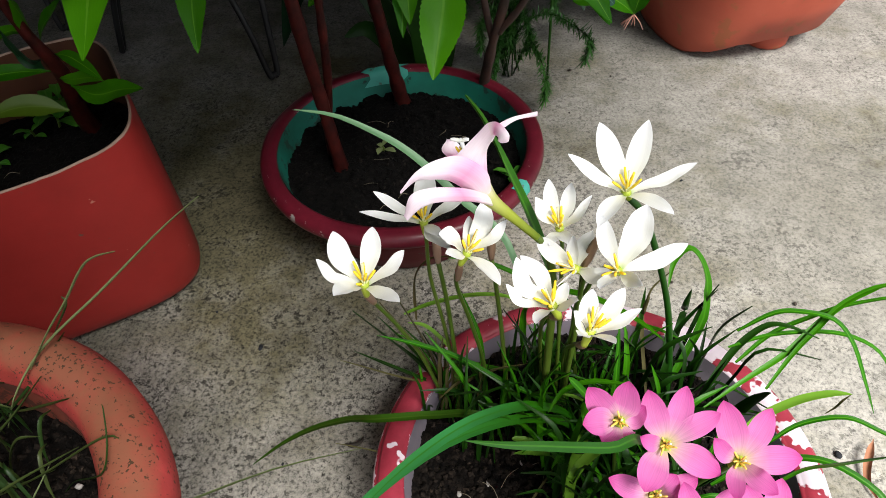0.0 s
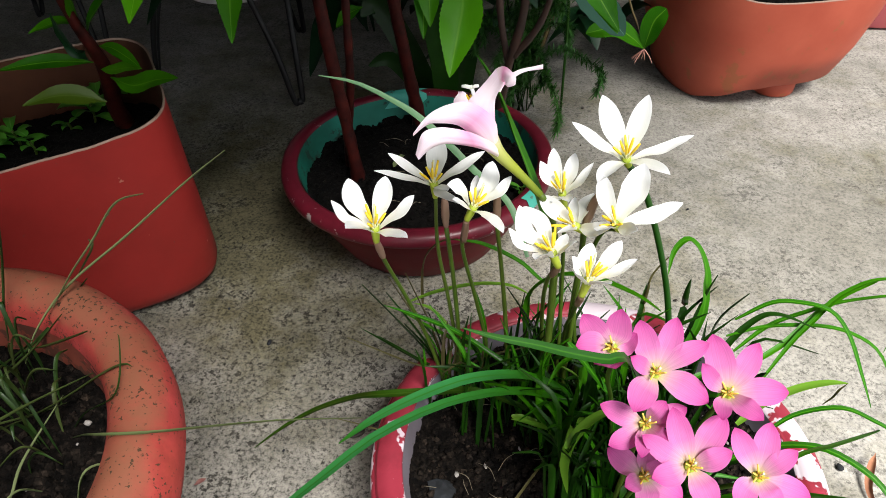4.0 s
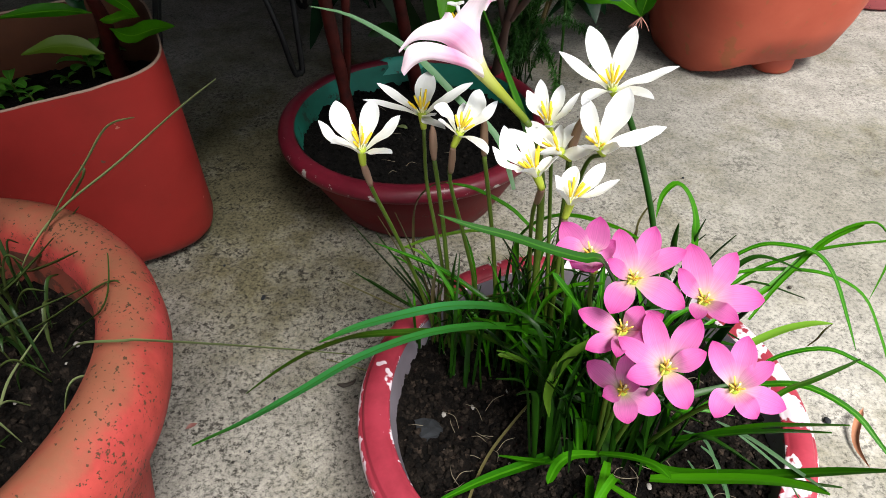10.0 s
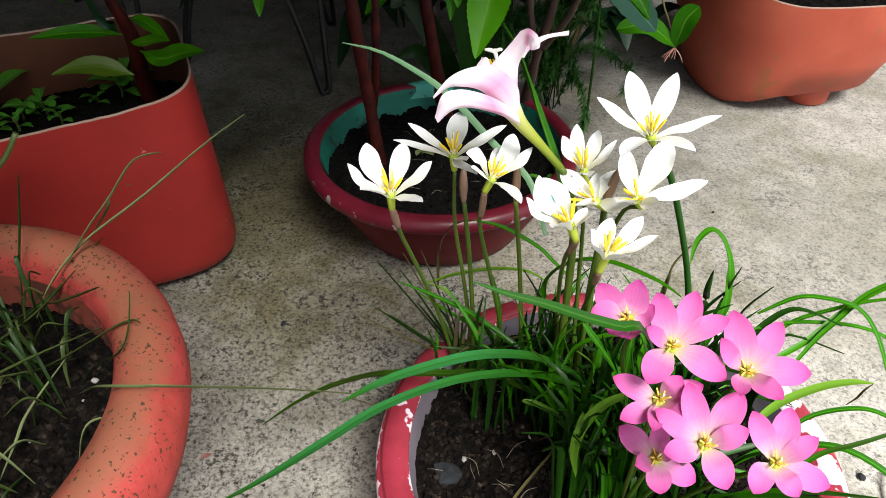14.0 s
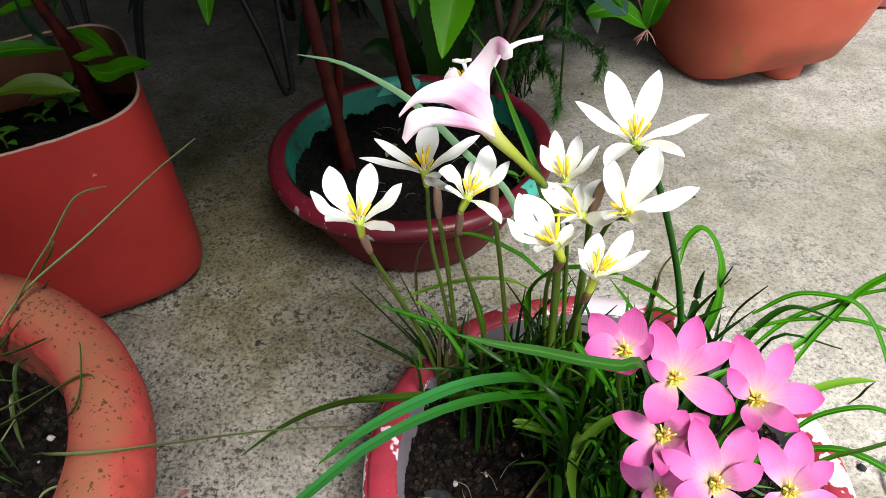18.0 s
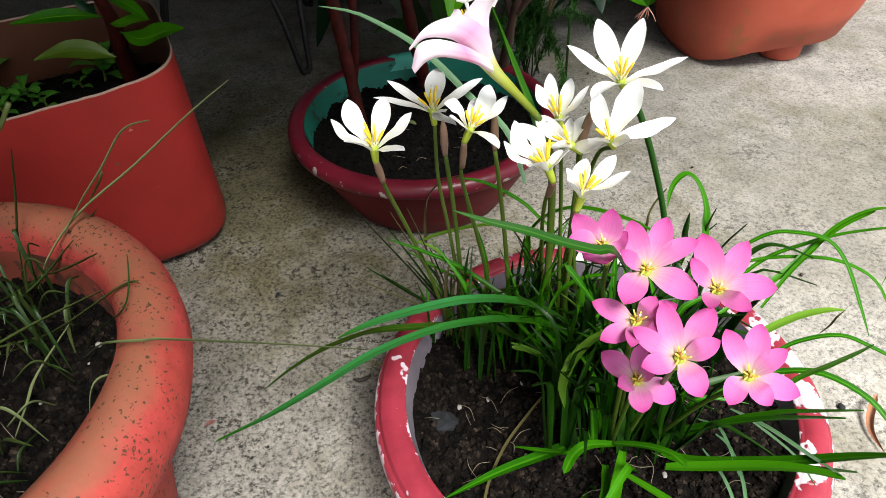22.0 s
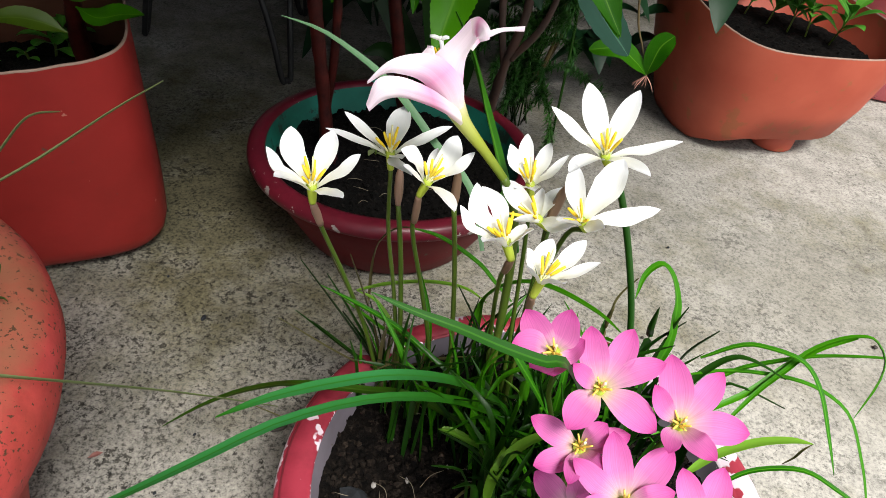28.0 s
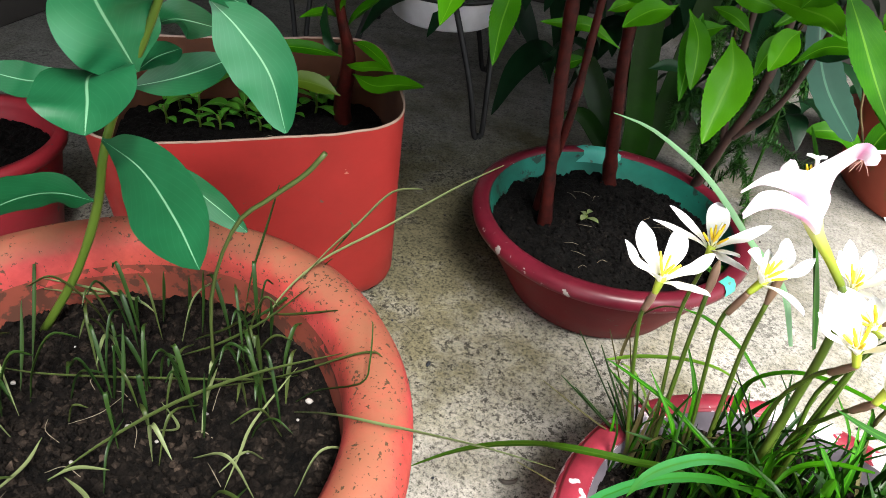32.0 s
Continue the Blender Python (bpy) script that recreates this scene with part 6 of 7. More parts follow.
blue_leaf([(-0.2744, 0.1629, 0.2752), (-0.2526, 0.1718, 0.2601), (-0.2381, 0.1742, 0.2493), (-0.2220, 0.1755, 0.2375)], 0.0155, BLUE_LEAF, face=(0.3, -0.9, 0.2))
blue_leaf([(-0.2908, 0.1568, 0.2457), (-0.2977, 0.1441, 0.2553), (-0.3013, 0.1273, 0.2611), (-0.3043, 0.1050, 0.2625)], 0.0265, BLUE_LEAF, face=(0.0, -0.5, 0.85))
blue_leaf([(-0.2710, 0.1615, 0.3066), (-0.3014, 0.1552, 0.3033), (-0.3156, 0.1547, 0.3019), (-0.3321, 0.1527, 0.3034)], 0.0150, BLUE_LEAF, face=(0.0, -0.8, 0.5))
blue_leaf([(-0.2327, 0.1572, 0.3610), (-0.2260, 0.1683, 0.3536), (-0.2172, 0.1826, 0.3432)], 0.0130, BLUE_LEAF)
blue_leaf([(-0.2316, 0.1559, 0.3624), (-0.2279, 0.1626, 0.3557), (-0.2252, 0.1692, 0.3479)], 0.0020, BLUE_LEAF)

GRASS_TUFT = thing("grass_tuft", "thin weedy grass blades growing in the terracotta pot", "grass", (-0.22, 0.12, 0.158))


def pot_grass(points, width, mat):
    part("blade", ribbon(points, width * 0.92, fold=0.5, shape=BOTH, steps=18, cols=1, thick=0.0006), mat, GRASS_TUFT)


pot_grass([(-0.2163, 0.1728, 0.1801), (-0.2113, 0.1851, 0.1931), (-0.1975, 0.2026, 0.2085), (-0.1699, 0.2246, 0.2255), (-0.1403, 0.2451, 0.2466), (-0.119, 0.2564, 0.2607)], 0.0019, GRASS_PALE)
pot_grass([(-0.2044, 0.1939, 0.2009), (-0.1927, 0.2045, 0.2175), (-0.1809, 0.2129, 0.2314), (-0.1701, 0.2203, 0.2462), (-0.1629, 0.2233, 0.2516), (-0.1521, 0.2253, 0.254)], 0.0018, GRASS_PALE)
pot_grass([(-0.1935, 0.2086, 0.2117), (-0.1871, 0.2184, 0.2216), (-0.1884, 0.2203, 0.2265)], 0.0018, GRASS)
pot_grass([(-0.184, 0.144, 0.16), (-0.162, 0.13, 0.185), (-0.144, 0.119, 0.203), (-0.125, 0.119, 0.206), (-0.115, 0.123, 0.203), (-0.0874, 0.1692, 0.1487), (-0.0507, 0.204, 0.1064)], 0.0017, GRASS_PALE)
pot_grass([(-0.2189, 0.181, 0.1819), (-0.2049, 0.1788, 0.1879), (-0.1891, 0.1769, 0.1966), (-0.1746, 0.1751, 0.2058)], 0.0021, GRASS)
pot_grass([(-0.2319, 0.1393, 0.1601), (-0.1923, 0.1477, 0.1779), (-0.1587, 0.1552, 0.1993), (-0.1475, 0.1562, 0.2051), (-0.1427, 0.1549, 0.2057)], 0.0016, GRASS)
pot_grass([(-0.1861, 0.1496, 0.1598), (-0.1721, 0.1472, 0.1777), (-0.1465, 0.1396, 0.202), (-0.1473, 0.1512, 0.2044), (-0.1525, 0.1665, 0.2106), (-0.1541, 0.1687, 0.2118)], 0.0009, GRASS_DARK)
pot_grass([(-0.2339, 0.1872, 0.1801), (-0.2322, 0.1942, 0.1979), (-0.228, 0.2031, 0.221), (-0.2238, 0.2099, 0.2442)], 0.0018, GRASS_DARK)
pot_grass([(-0.321, 0.0989, 0.18), (-0.2943, 0.1095, 0.1736), (-0.24, 0.1333, 0.17), (-0.204, 0.1467, 0.1717), (-0.1861, 0.1541, 0.1751)], 0.0016, GRASS)
pot_grass([(-0.259, 0.0667, 0.1649), (-0.2454, 0.0873, 0.1733), (-0.2238, 0.1117, 0.1835), (-0.1957, 0.1335, 0.1929), (-0.1616, 0.152, 0.2029)], 0.0024, GRASS)
pot_grass([(-0.1882, 0.0899, 0.166), (-0.1905, 0.1073, 0.1691), (-0.192, 0.1228, 0.1727), (-0.1866, 0.1551, 0.1799)], 0.0016, GRASS_PALE)
pot_grass([(-0.2589, 0.0669, 0.1659), (-0.2504, 0.0744, 0.1687), (-0.2372, 0.0793, 0.1683)], 0.0020, GRASS_PALE)
pot_grass([(-0.2537, 0.0707, 0.1657), (-0.2399, 0.0664, 0.167), (-0.2279, 0.0604, 0.1681)], 0.0020, GRASS_PALE)
pot_grass([(-0.2736, 0.0814, 0.17), (-0.2696, 0.0671, 0.1698), (-0.2679, 0.0462, 0.175)], 0.0020, GRASS_PALE)
pot_grass([(-0.2329, 0.2039, 0.1648), (-0.2335, 0.1698, 0.1757), (-0.2349, 0.1433, 0.1902)], 0.0019, GRASS_DARK)
pot_grass([(-0.1981, 0.1909, 0.1999), (-0.2151, 0.1732, 0.1841), (-0.2328, 0.1577, 0.1744), (-0.2488, 0.1463, 0.1701)], 0.0021, GRASS)
pot_grass([(-0.1977, 0.218, 0.1999), (-0.213, 0.1941, 0.1841), (-0.2287, 0.1731, 0.1749)], 0.0025, GRASS_DARK)
pot_grass([(-0.3427, 0.1584, 0.18), (-0.321, 0.1622, 0.179), (-0.2888, 0.166, 0.1779), (-0.2739, 0.1641, 0.175)], 0.0020, GRASS_PALE)
pot_grass([(-0.3387, 0.1564, 0.175), (-0.3188, 0.1624, 0.1737), (-0.2993, 0.1698, 0.1751)], 0.0020, GRASS_PALE)
pot_grass([(-0.2419, 0.1213, 0.1651), (-0.2272, 0.113, 0.1626), (-0.2323, 0.1041, 0.1682)], 0.0016, GRASS_PALE)
pot_grass([(-0.3157, 0.1183, 0.16), (-0.3331, 0.1446, 0.1782), (-0.3502, 0.17, 0.2002)], 0.0021, GRASS_DARK)
pot_grass([(-0.2658, 0.1159, 0.1598), (-0.2618, 0.1173, 0.1801), (-0.2582, 0.1171, 0.2003)], 0.0021, GRASS_DARK)
pot_grass([(-0.2578, 0.1118, 0.1597), (-0.2609, 0.1222, 0.1796), (-0.2643, 0.131, 0.2002)], 0.0021, GRASS_DARK)
pot_grass([(-0.2788, 0.1728, 0.1597), (-0.2745, 0.1727, 0.18), (-0.2709, 0.171, 0.1999)], 0.0021, GRASS_DARK)
pot_grass([(-0.2662, 0.1781, 0.1602), (-0.2612, 0.1762, 0.1802), (-0.2571, 0.1728, 0.1998)], 0.0021, GRASS_DARK)
pot_grass([(-0.2544, 0.1737, 0.16), (-0.2535, 0.1775, 0.18), (-0.2533, 0.1797, 0.1999)], 0.0021, GRASS_DARK)
pot_grass([(-0.2547, 0.1248, 0.1597), (-0.2513, 0.1261, 0.18), (-0.2483, 0.1259, 0.2001)], 0.0021, GRASS_DARK)
pot_grass([(-0.2132, 0.1121, 0.1602), (-0.2128, 0.1162, 0.1799), (-0.2128, 0.1188, 0.1997)], 0.0020, GRASS_DARK)
pot_grass([(-0.2169, 0.1811, 0.16), (-0.2136, 0.1786, 0.1801), (-0.2112, 0.1747, 0.1998)], 0.0020, GRASS_DARK)
pot_grass([(-0.3097, 0.1044, 0.16), (-0.3129, 0.1154, 0.1796), (-0.3161, 0.1249, 0.1999)], 0.0021, GRASS_DARK)


def pot_weeds(count, seed):
    rnd = random.Random(seed)
    for _ in range(count):
        a, r = rnd.uniform(0, 6.283), 0.088 * math.sqrt(rnd.random())
        b = Vector((-0.242 + r * math.cos(a), 0.08 + r * math.sin(a), 0.158))
        w = rnd.uniform(0, 6.283)
        d = Vector((math.cos(w), math.sin(w), 0)) * rnd.uniform(0.01, 0.035)
        h = rnd.uniform(0.008, 0.035)
        pot_grass([b, b + d * 0.4 + Vector((0, 0, h)), b + d + Vector((0, 0, h * rnd.uniform(0.4, 1.2)))], rnd.uniform(0.0012, 0.0024), rnd.choice((GRASS, GRASS_DARK, GRASS_PALE)))


pot_weeds(46, 4)


def grass_clump(at, count, height, seed):
    rnd = random.Random(seed)
    for _ in range(count):
        b = Vector((at[0] + rnd.gauss(0, 0.006), at[1] + rnd.gauss(0, 0.006), 0.158))
        w = rnd.uniform(0, 6.283)
        d = Vector((math.cos(w), math.sin(w), 0)) * height * rnd.uniform(0.1, 0.6)
        h = height * rnd.uniform(0.5, 1.0)
        pot_grass([b, b + d * 0.25 + Vector((0, 0, h * 0.55)), b + d * 0.7 + Vector((0, 0, h)), b + d * 1.15 + Vector((0, 0, h * 0.9))], rnd.uniform(0.0014, 0.0026), rnd.choice((GRASS_DARK, GRASS_DARK, GRASS)))


for k, (x, y, h) in enumerate(((-0.262, 0.121, 0.05), (-0.233, 0.125, 0.045), (-0.215, 0.158, 0.05), (-0.225, 0.172, 0.045), (-0.29, 0.15, 0.05), (-0.195, 0.135, 0.04), (-0.31, 0.10, 0.045))):
    grass_clump((x, y), 7, h, 500 + k)
twig = thing("twig", "short dry green-brown twig leaning over the terracotta pot", "twig", (-0.217, 0.159, 0.25))
part("stick", tube([(-0.232, 0.150, 0.160), (-0.2285, 0.152, 0.215), (-0.2171, 0.159, 0.2531), (-0.2022, 0.1659, 0.2686), (-0.1884, 0.1706, 0.2815), (-0.1802, 0.1734, 0.2928)], [0.0009, 0.0011, 0.0013], 6, 16, 0.2), GRASS, twig)
# ---- things behind ----
def plant_stand(at, turn, pot_mat, pot_label, tall):
    stand = thing("plant_stand", "low black steel plant stand with hairpin legs", "plant stand", (at[0], at[1], 0), "plant stands")
    part("ring", tube([(at[0] + 0.085 * math.cos(a * math.pi / 8), at[1] + 0.085 * math.sin(a * math.pi / 8), tall) for a in range(17)], [0.004], 8, 48), BLACK_METAL, stand)
    for k in range(3):
        a = turn + k * 2.094
        d, e = Vector((math.cos(a), math.sin(a), 0)), Vector((-math.sin(a), math.cos(a), 0))
        c = Vector((at[0], at[1], 0))
        top = Vector((0, 0, tall))
        part("leg", tube([c + d * 0.085 + e * 0.03 + top, c + d * 0.118 + e * 0.014 + top * 0.45, c + d * 0.133 + e * 0.006 + Vector((0, 0, 0.008)), c + d * 0.134 + Vector((0, 0, 0.0045)), c + d * 0.133 - e * 0.006 + Vector((0, 0, 0.008)), c + d * 0.118 - e * 0.014 + top * 0.45, c + d * 0.085 - e * 0.03 + top], [0.0038], 8, 40), BLACK_METAL, stand)
    pot = thing("flower_pot", pot_label, "flower pot", (at[0], at[1], tall - 0.05))
    part("body", lathe([(0.0, 0.0), (0.066, 0.0), (0.072, 0.004), (0.078, 0.05), (0.084, 0.11), (0.088, 0.115), (0.088, 0.125), (0.083, 0.126), (0.078, 0.11), (0.0, 0.10)], (at[0], at[1], tall - 0.045), 48, 0.006), pot_mat, pot)


plant_stand((-0.335, 0.865, 0), -0.82, WHITE_PLASTIC, "white plastic flower pot on a black stand", 0.165)
plant_stand((-0.62, 1.02, 0), -1.2, RED_DARK, "dark red flower pot on a black stand", 0.185)


def small_red_bowl():
    at = (-0.595, 0.33, 0)
    pot = thing("flower_pot", "small red plastic pot beside the tall red planter", "flower pot", at)
    part("body", lathe([(0.0, 0.003), (0.05, 0.0), (0.056, 0.004), (0.066, 0.06), (0.075, 0.112)], at, 48), RED_DARK, pot)
    part("rim", lathe([(0.074, 0.108), (0.08, 0.11), (0.081, 0.117), (0.078, 0.121), (0.071, 0.12), (0.069, 0.112), (0.066, 0.09), (0.0, 0.088)], at, 48), RED_DARK, pot)
    soil(at, 0.066, 0.1, SOIL_BLACK, "dry soil in the small red pot", 200)


small_red_bowl()


def pink_pot():
    at = (0.60, 1.13, 0)
    pot = thing("flower_pot", "pink plastic pot behind the salmon planter", "flower pot", at)
    part("body", lathe([(0.0, 0.003), (0.085, 0.0), (0.093, 0.005), (0.108, 0.08), (0.118, 0.15)], at, 64), PINK_PLASTIC, pot)
    part("rim", lathe([(0.117, 0.147), (0.123, 0.149), (0.124, 0.157), (0.12, 0.16), (0.113, 0.159), (0.111, 0.15), (0.105, 0.1), (0.0, 0.1)], at, 64), PINK_PLASTIC, pot)


pink_pot()


def weed(at, height, leaves, size, mat, seed, label, shape=OVAL, stem_mat=None, tilt=(0.35, 0.95)):
    """A small weed: a thin stem with pointed leaves round it."""
    rnd = random.Random(seed)
    top = thing("weed", label, "weed", at, "small weeds in the pots")
    a = Vector(at)
    tip = a + Vector((rnd.uniform(-0.2, 0.2) * height, rnd.uniform(-0.2, 0.2) * height, height))
    part("stem", tube([a, a.lerp(tip, 0.5) + Vector((0.001, 0, 0)), tip], [0.0012, 0.0009], 6, 6), stem_mat or STALK, top)
    for k in range(leaves):
        b = a.lerp(tip, 0.35 + 0.65 * k / max(1, leaves - 1))
        w = k * 2.4 + rnd.uniform(-0.4, 0.4)
        up = rnd.uniform(*tilt)
        d = Vector((math.cos(w), math.sin(w), up * 0.8)).normalized() * size * rnd.uniform(0.7, 1.1)
        part("leaf", ribbon([b, b + d * 0.4 + Vector((0, 0, size * 0.08)), b + d * 0.75 + Vector((0, 0, size * 0.05)), b + d - Vector((0, 0, size * 0.08))], size * rnd.uniform(0.34, 0.46), fold=0.2, shape=shape, steps=12, thick=0.0004), mat, top)


GREEN_WEED = "small bright green weed growing in a planter"
for k, (x, y) in enumerate(((0.36, 0.965), (0.405, 0.935), (0.43, 0.92), (0.335, 0.99), (0.385, 0.95))):
    weed((x, y, 0.108), 0.05, 9, 0.04, WEED_LEAF, 20 + k, GREEN_WEED)
for k, (x, y, h, sz, n) in enumerate(((-0.334, 0.471, 0.020, 0.026, 7), (-0.330, 0.486, 0.022, 0.024, 7), (-0.349, 0.457, 0.010, 0.013, 5), (-0.361, 0.420, 0.012, 0.015, 5), (-0.396, 0.420, 0.016, 0.020, 6), (-0.434, 0.392, 0.018, 0.020, 4), (-0.421, 0.418, 0.022, 0.040, 4), (-0.391, 0.405, 0.014, 0.017, 5), (-0.380, 0.430, 0.018, 0.022, 7), (-0.440, 0.420, 0.024, 0.022, 5), (-0.406, 0.398, 0.012, 0.016, 5))):
    weed((x, y, 0.142), h, n, sz, WEED_LEAF, 40 + k, GREEN_WEED, shape=LONG_OVAL if k in (0, 1, 8) else OVAL, tilt=(0.1, 0.5))
weed((0.045, 0.49, 0.065), 0.012, 6, 0.016, WEED_LEAF, 70, "tiny green seedling in the maroon bowl", tilt=(0.1, 0.4))
weed((-0.075, 0.535, 0.065), 0.006, 4, 0.014, GRASS_PALE, 71, "pale wilted seedling in the maroon bowl", tilt=(0.0, 0.2))


def clover():
    top = thing("weed", "clover-like seedling with round leaves at the pot's edge", "weed", (0.062, 0.104, 0.062))
    c = Vector((0.060, 0.0965, 0.081))
    part("stem", tube([(0.062, 0.104, 0.06), (0.0615, 0.1, 0.07), c], [0.0008, 0.0007], 6, 5), STALK, top)
    for k in range(4):
        a = (2.9, 1.2, -1.9, -0.25)[k]
        d = Vector((math.cos(a), math.sin(a), (0.05, 0.3, 0.0, 0.2)[k])) * (0.0095, 0.0068, 0.0060, 0.0088)[k]
        part("leaf", ribbon([c + d * 0.35, c + d * 0.75 + Vector((0, 0, 0.0006)), c + d * 1.3], (0.0078, 0.0066, 0.0062, 0.0072)[k], fold=0.15, shape=((0, 0.1), (0.15, 0.55), (0.4, 0.95), (0.65, 1.0), (0.85, 0.75), (0.96, 0.35), (1, 0.08)), steps=14, thick=0.0003), WEED_LEAF, top)


clover()


RED_PLANT = thing("leafy_plant", "young plant with narrow pointed leaves in the red planter", "plant", (-0.307, 0.474, 0.142))
part("stem", tube([(-0.307, 0.474, 0.135), (-0.304, 0.463, 0.165), (-0.292, 0.448, 0.205), (-0.288, 0.436, 0.23), (-0.29, 0.428, 0.255), (-0.292, 0.42, 0.30), (-0.296, 0.42, 0.38)], [0.0085, 0.007, 0.005, 0.0035, 0.0028], 10, 26, 0.1), RED_STEM, RED_PLANT, "maroon stem")


def red_leaf(points, width, mat):
    part("leaf", ribbon(points, width, fold=0.22, shape=OVAL, steps=26, face=(0.0, -0.6, 0.8), teeth=0.03, cols=3, cup=0.08, wave=0.04), mat, RED_PLANT)


red_leaf([(-0.2848, 0.4403, 0.2042), (-0.2611, 0.4276, 0.2044), (-0.2356, 0.4192, 0.2142), (-0.2136, 0.4101, 0.2208)], 0.0170, BROAD_LEAF)
red_leaf([(-0.2918, 0.4403, 0.2112), (-0.275, 0.4308, 0.2155), (-0.2551, 0.4203, 0.2233), (-0.239, 0.4099, 0.2277)], 0.0100, BROAD_LEAF)
red_leaf([(-0.2859, 0.4399, 0.2307), (-0.2718, 0.4338, 0.2322), (-0.2539, 0.4216, 0.2302), (-0.2398, 0.4101, 0.2279)], 0.0100, BROAD_LEAF)
red_leaf([(-0.2931, 0.4399, 0.2168), (-0.3133, 0.4319, 0.2212), (-0.3334, 0.4217, 0.2231), (-0.3533, 0.4099, 0.2231)], 0.0130, BROAD_LEAF)
red_leaf([(-0.2954, 0.44, 0.1824), (-0.3109, 0.434, 0.1901), (-0.3273, 0.4248, 0.1945), (-0.3461, 0.4098, 0.1938)], 0.0180, YELLOW_LEAF)
red_leaf([(-0.2982, 0.4397, 0.2187), (-0.2988, 0.4289, 0.2345), (-0.2969, 0.4194, 0.2513), (-0.2938, 0.4101, 0.2679)], 0.0180, DARK_LEAF)
red_leaf([(-0.298, 0.4399, 0.2479), (-0.3035, 0.4329, 0.2529), (-0.3099, 0.4218, 0.2535), (-0.316, 0.41, 0.253)], 0.0100, BROAD_LEAF)
red_leaf([(-0.2922, 0.4399, 0.239), (-0.2786, 0.4313, 0.2559), (-0.2621, 0.4228, 0.2702), (-0.2411, 0.41, 0.2892)], 0.0130, BROAD_LEAF)
red_leaf([(-0.294, 0.4401, 0.2473), (-0.2865, 0.4277, 0.2649), (-0.2763, 0.4099, 0.2871)], 0.0140, BROAD_LEAF)


def crown(parent, centre, spread, count, size, mat, seed, name="leaf"):
    """Leaves of a plant's upper part, round its stems."""
    rnd = random.Random(seed)
    for _ in range(count):
        b = Vector((centre[0] + rnd.gauss(0, spread[0] * 0.5), centre[1] + rnd.gauss(0, spread[1] * 0.5), centre[2] + rnd.uniform(-1, 1) * spread[2]))
        w = rnd.uniform(0, 6.283)
        d = Vector((math.cos(w), math.sin(w), 0)) * size * rnd.uniform(0.7, 1.15)
        part(name, ribbon([b, b + d * 0.35 + Vector((0, 0, size * 0.12)), b + d * 0.7 + Vector((0, 0, size * 0.05)), b + d - Vector((0, 0, size * 0.25))], size * rnd.uniform(0.32, 0.42), fold=0.2, shape=OVAL, steps=12, cols=1), mat, parent)


# upper leaves out of view, added to shade the floor at back left
crown(BOWL_PLANT, (-0.05, 0.55, 0.50), (0.26, 0.2, 0.16), 260, 0.12, BROAD_LEAF, 91)
crown(RED_PLANT, (-0.34, 0.46, 0.50), (0.26, 0.2, 0.14), 220, 0.11, BROAD_LEAF, 92)
# plants above the stands are unseen, added to darken the floor behind
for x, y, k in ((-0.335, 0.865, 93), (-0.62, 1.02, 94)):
    p = thing("leafy_plant", "unseen bushy plant on the stand, added for shade", "plant", (x, y, 0.22))
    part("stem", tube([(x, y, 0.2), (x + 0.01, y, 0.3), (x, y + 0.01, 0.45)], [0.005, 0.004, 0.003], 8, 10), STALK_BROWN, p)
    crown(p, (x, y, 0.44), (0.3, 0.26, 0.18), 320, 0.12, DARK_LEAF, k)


def plantlet():
    top = thing("plantlet", "small hanging plantlet with rosy roots and two leaves", "plant", (0.17, 0.66, 0.133))
    b = Vector((0.170, 0.66, 0.136))
    part("leaf", ribbon([b, (0.155, 0.655, 0.150), (0.135, 0.65, 0.162), (0.107, 0.648, 0.157)], 0.02, fold=0.25, shape=LONG_OVAL, steps=20, face=(0, -0.7, 0.7), cols=3), BROAD_LEAF, top)
    part("leaf", ribbon([b, (0.171, 0.655, 0.152), (0.174, 0.652, 0.170), (0.183, 0.65, 0.183)], 0.022, fold=0.25, shape=LONG_OVAL, steps=20, face=(-0.3, -0.9, 0.2), cols=3), BROAD_LEAF, top)
    part("stem", tube([b, (0.16, 0.665, 0.16), (0.145, 0.67, 0.2), (0.13, 0.67, 0.32), (0.12, 0.67, 0.45)], [0.0009, 0.0012, 0.0016], 6, 14), STALK_BROWN, top)
    rnd = random.Random(12)
    for k in range(9):
        d = Vector((rnd.uniform(-1, 1), rnd.uniform(-0.6, 0.6), -1.1)) * 0.012
        part("root", tube([b, b + d * 0.5 + Vector((rnd.uniform(-1, 1) * 0.002, 0, 0)), b + d], [0.0006, 0.0005, 0.0003], 5, 6), ROOT, top)


plantlet()


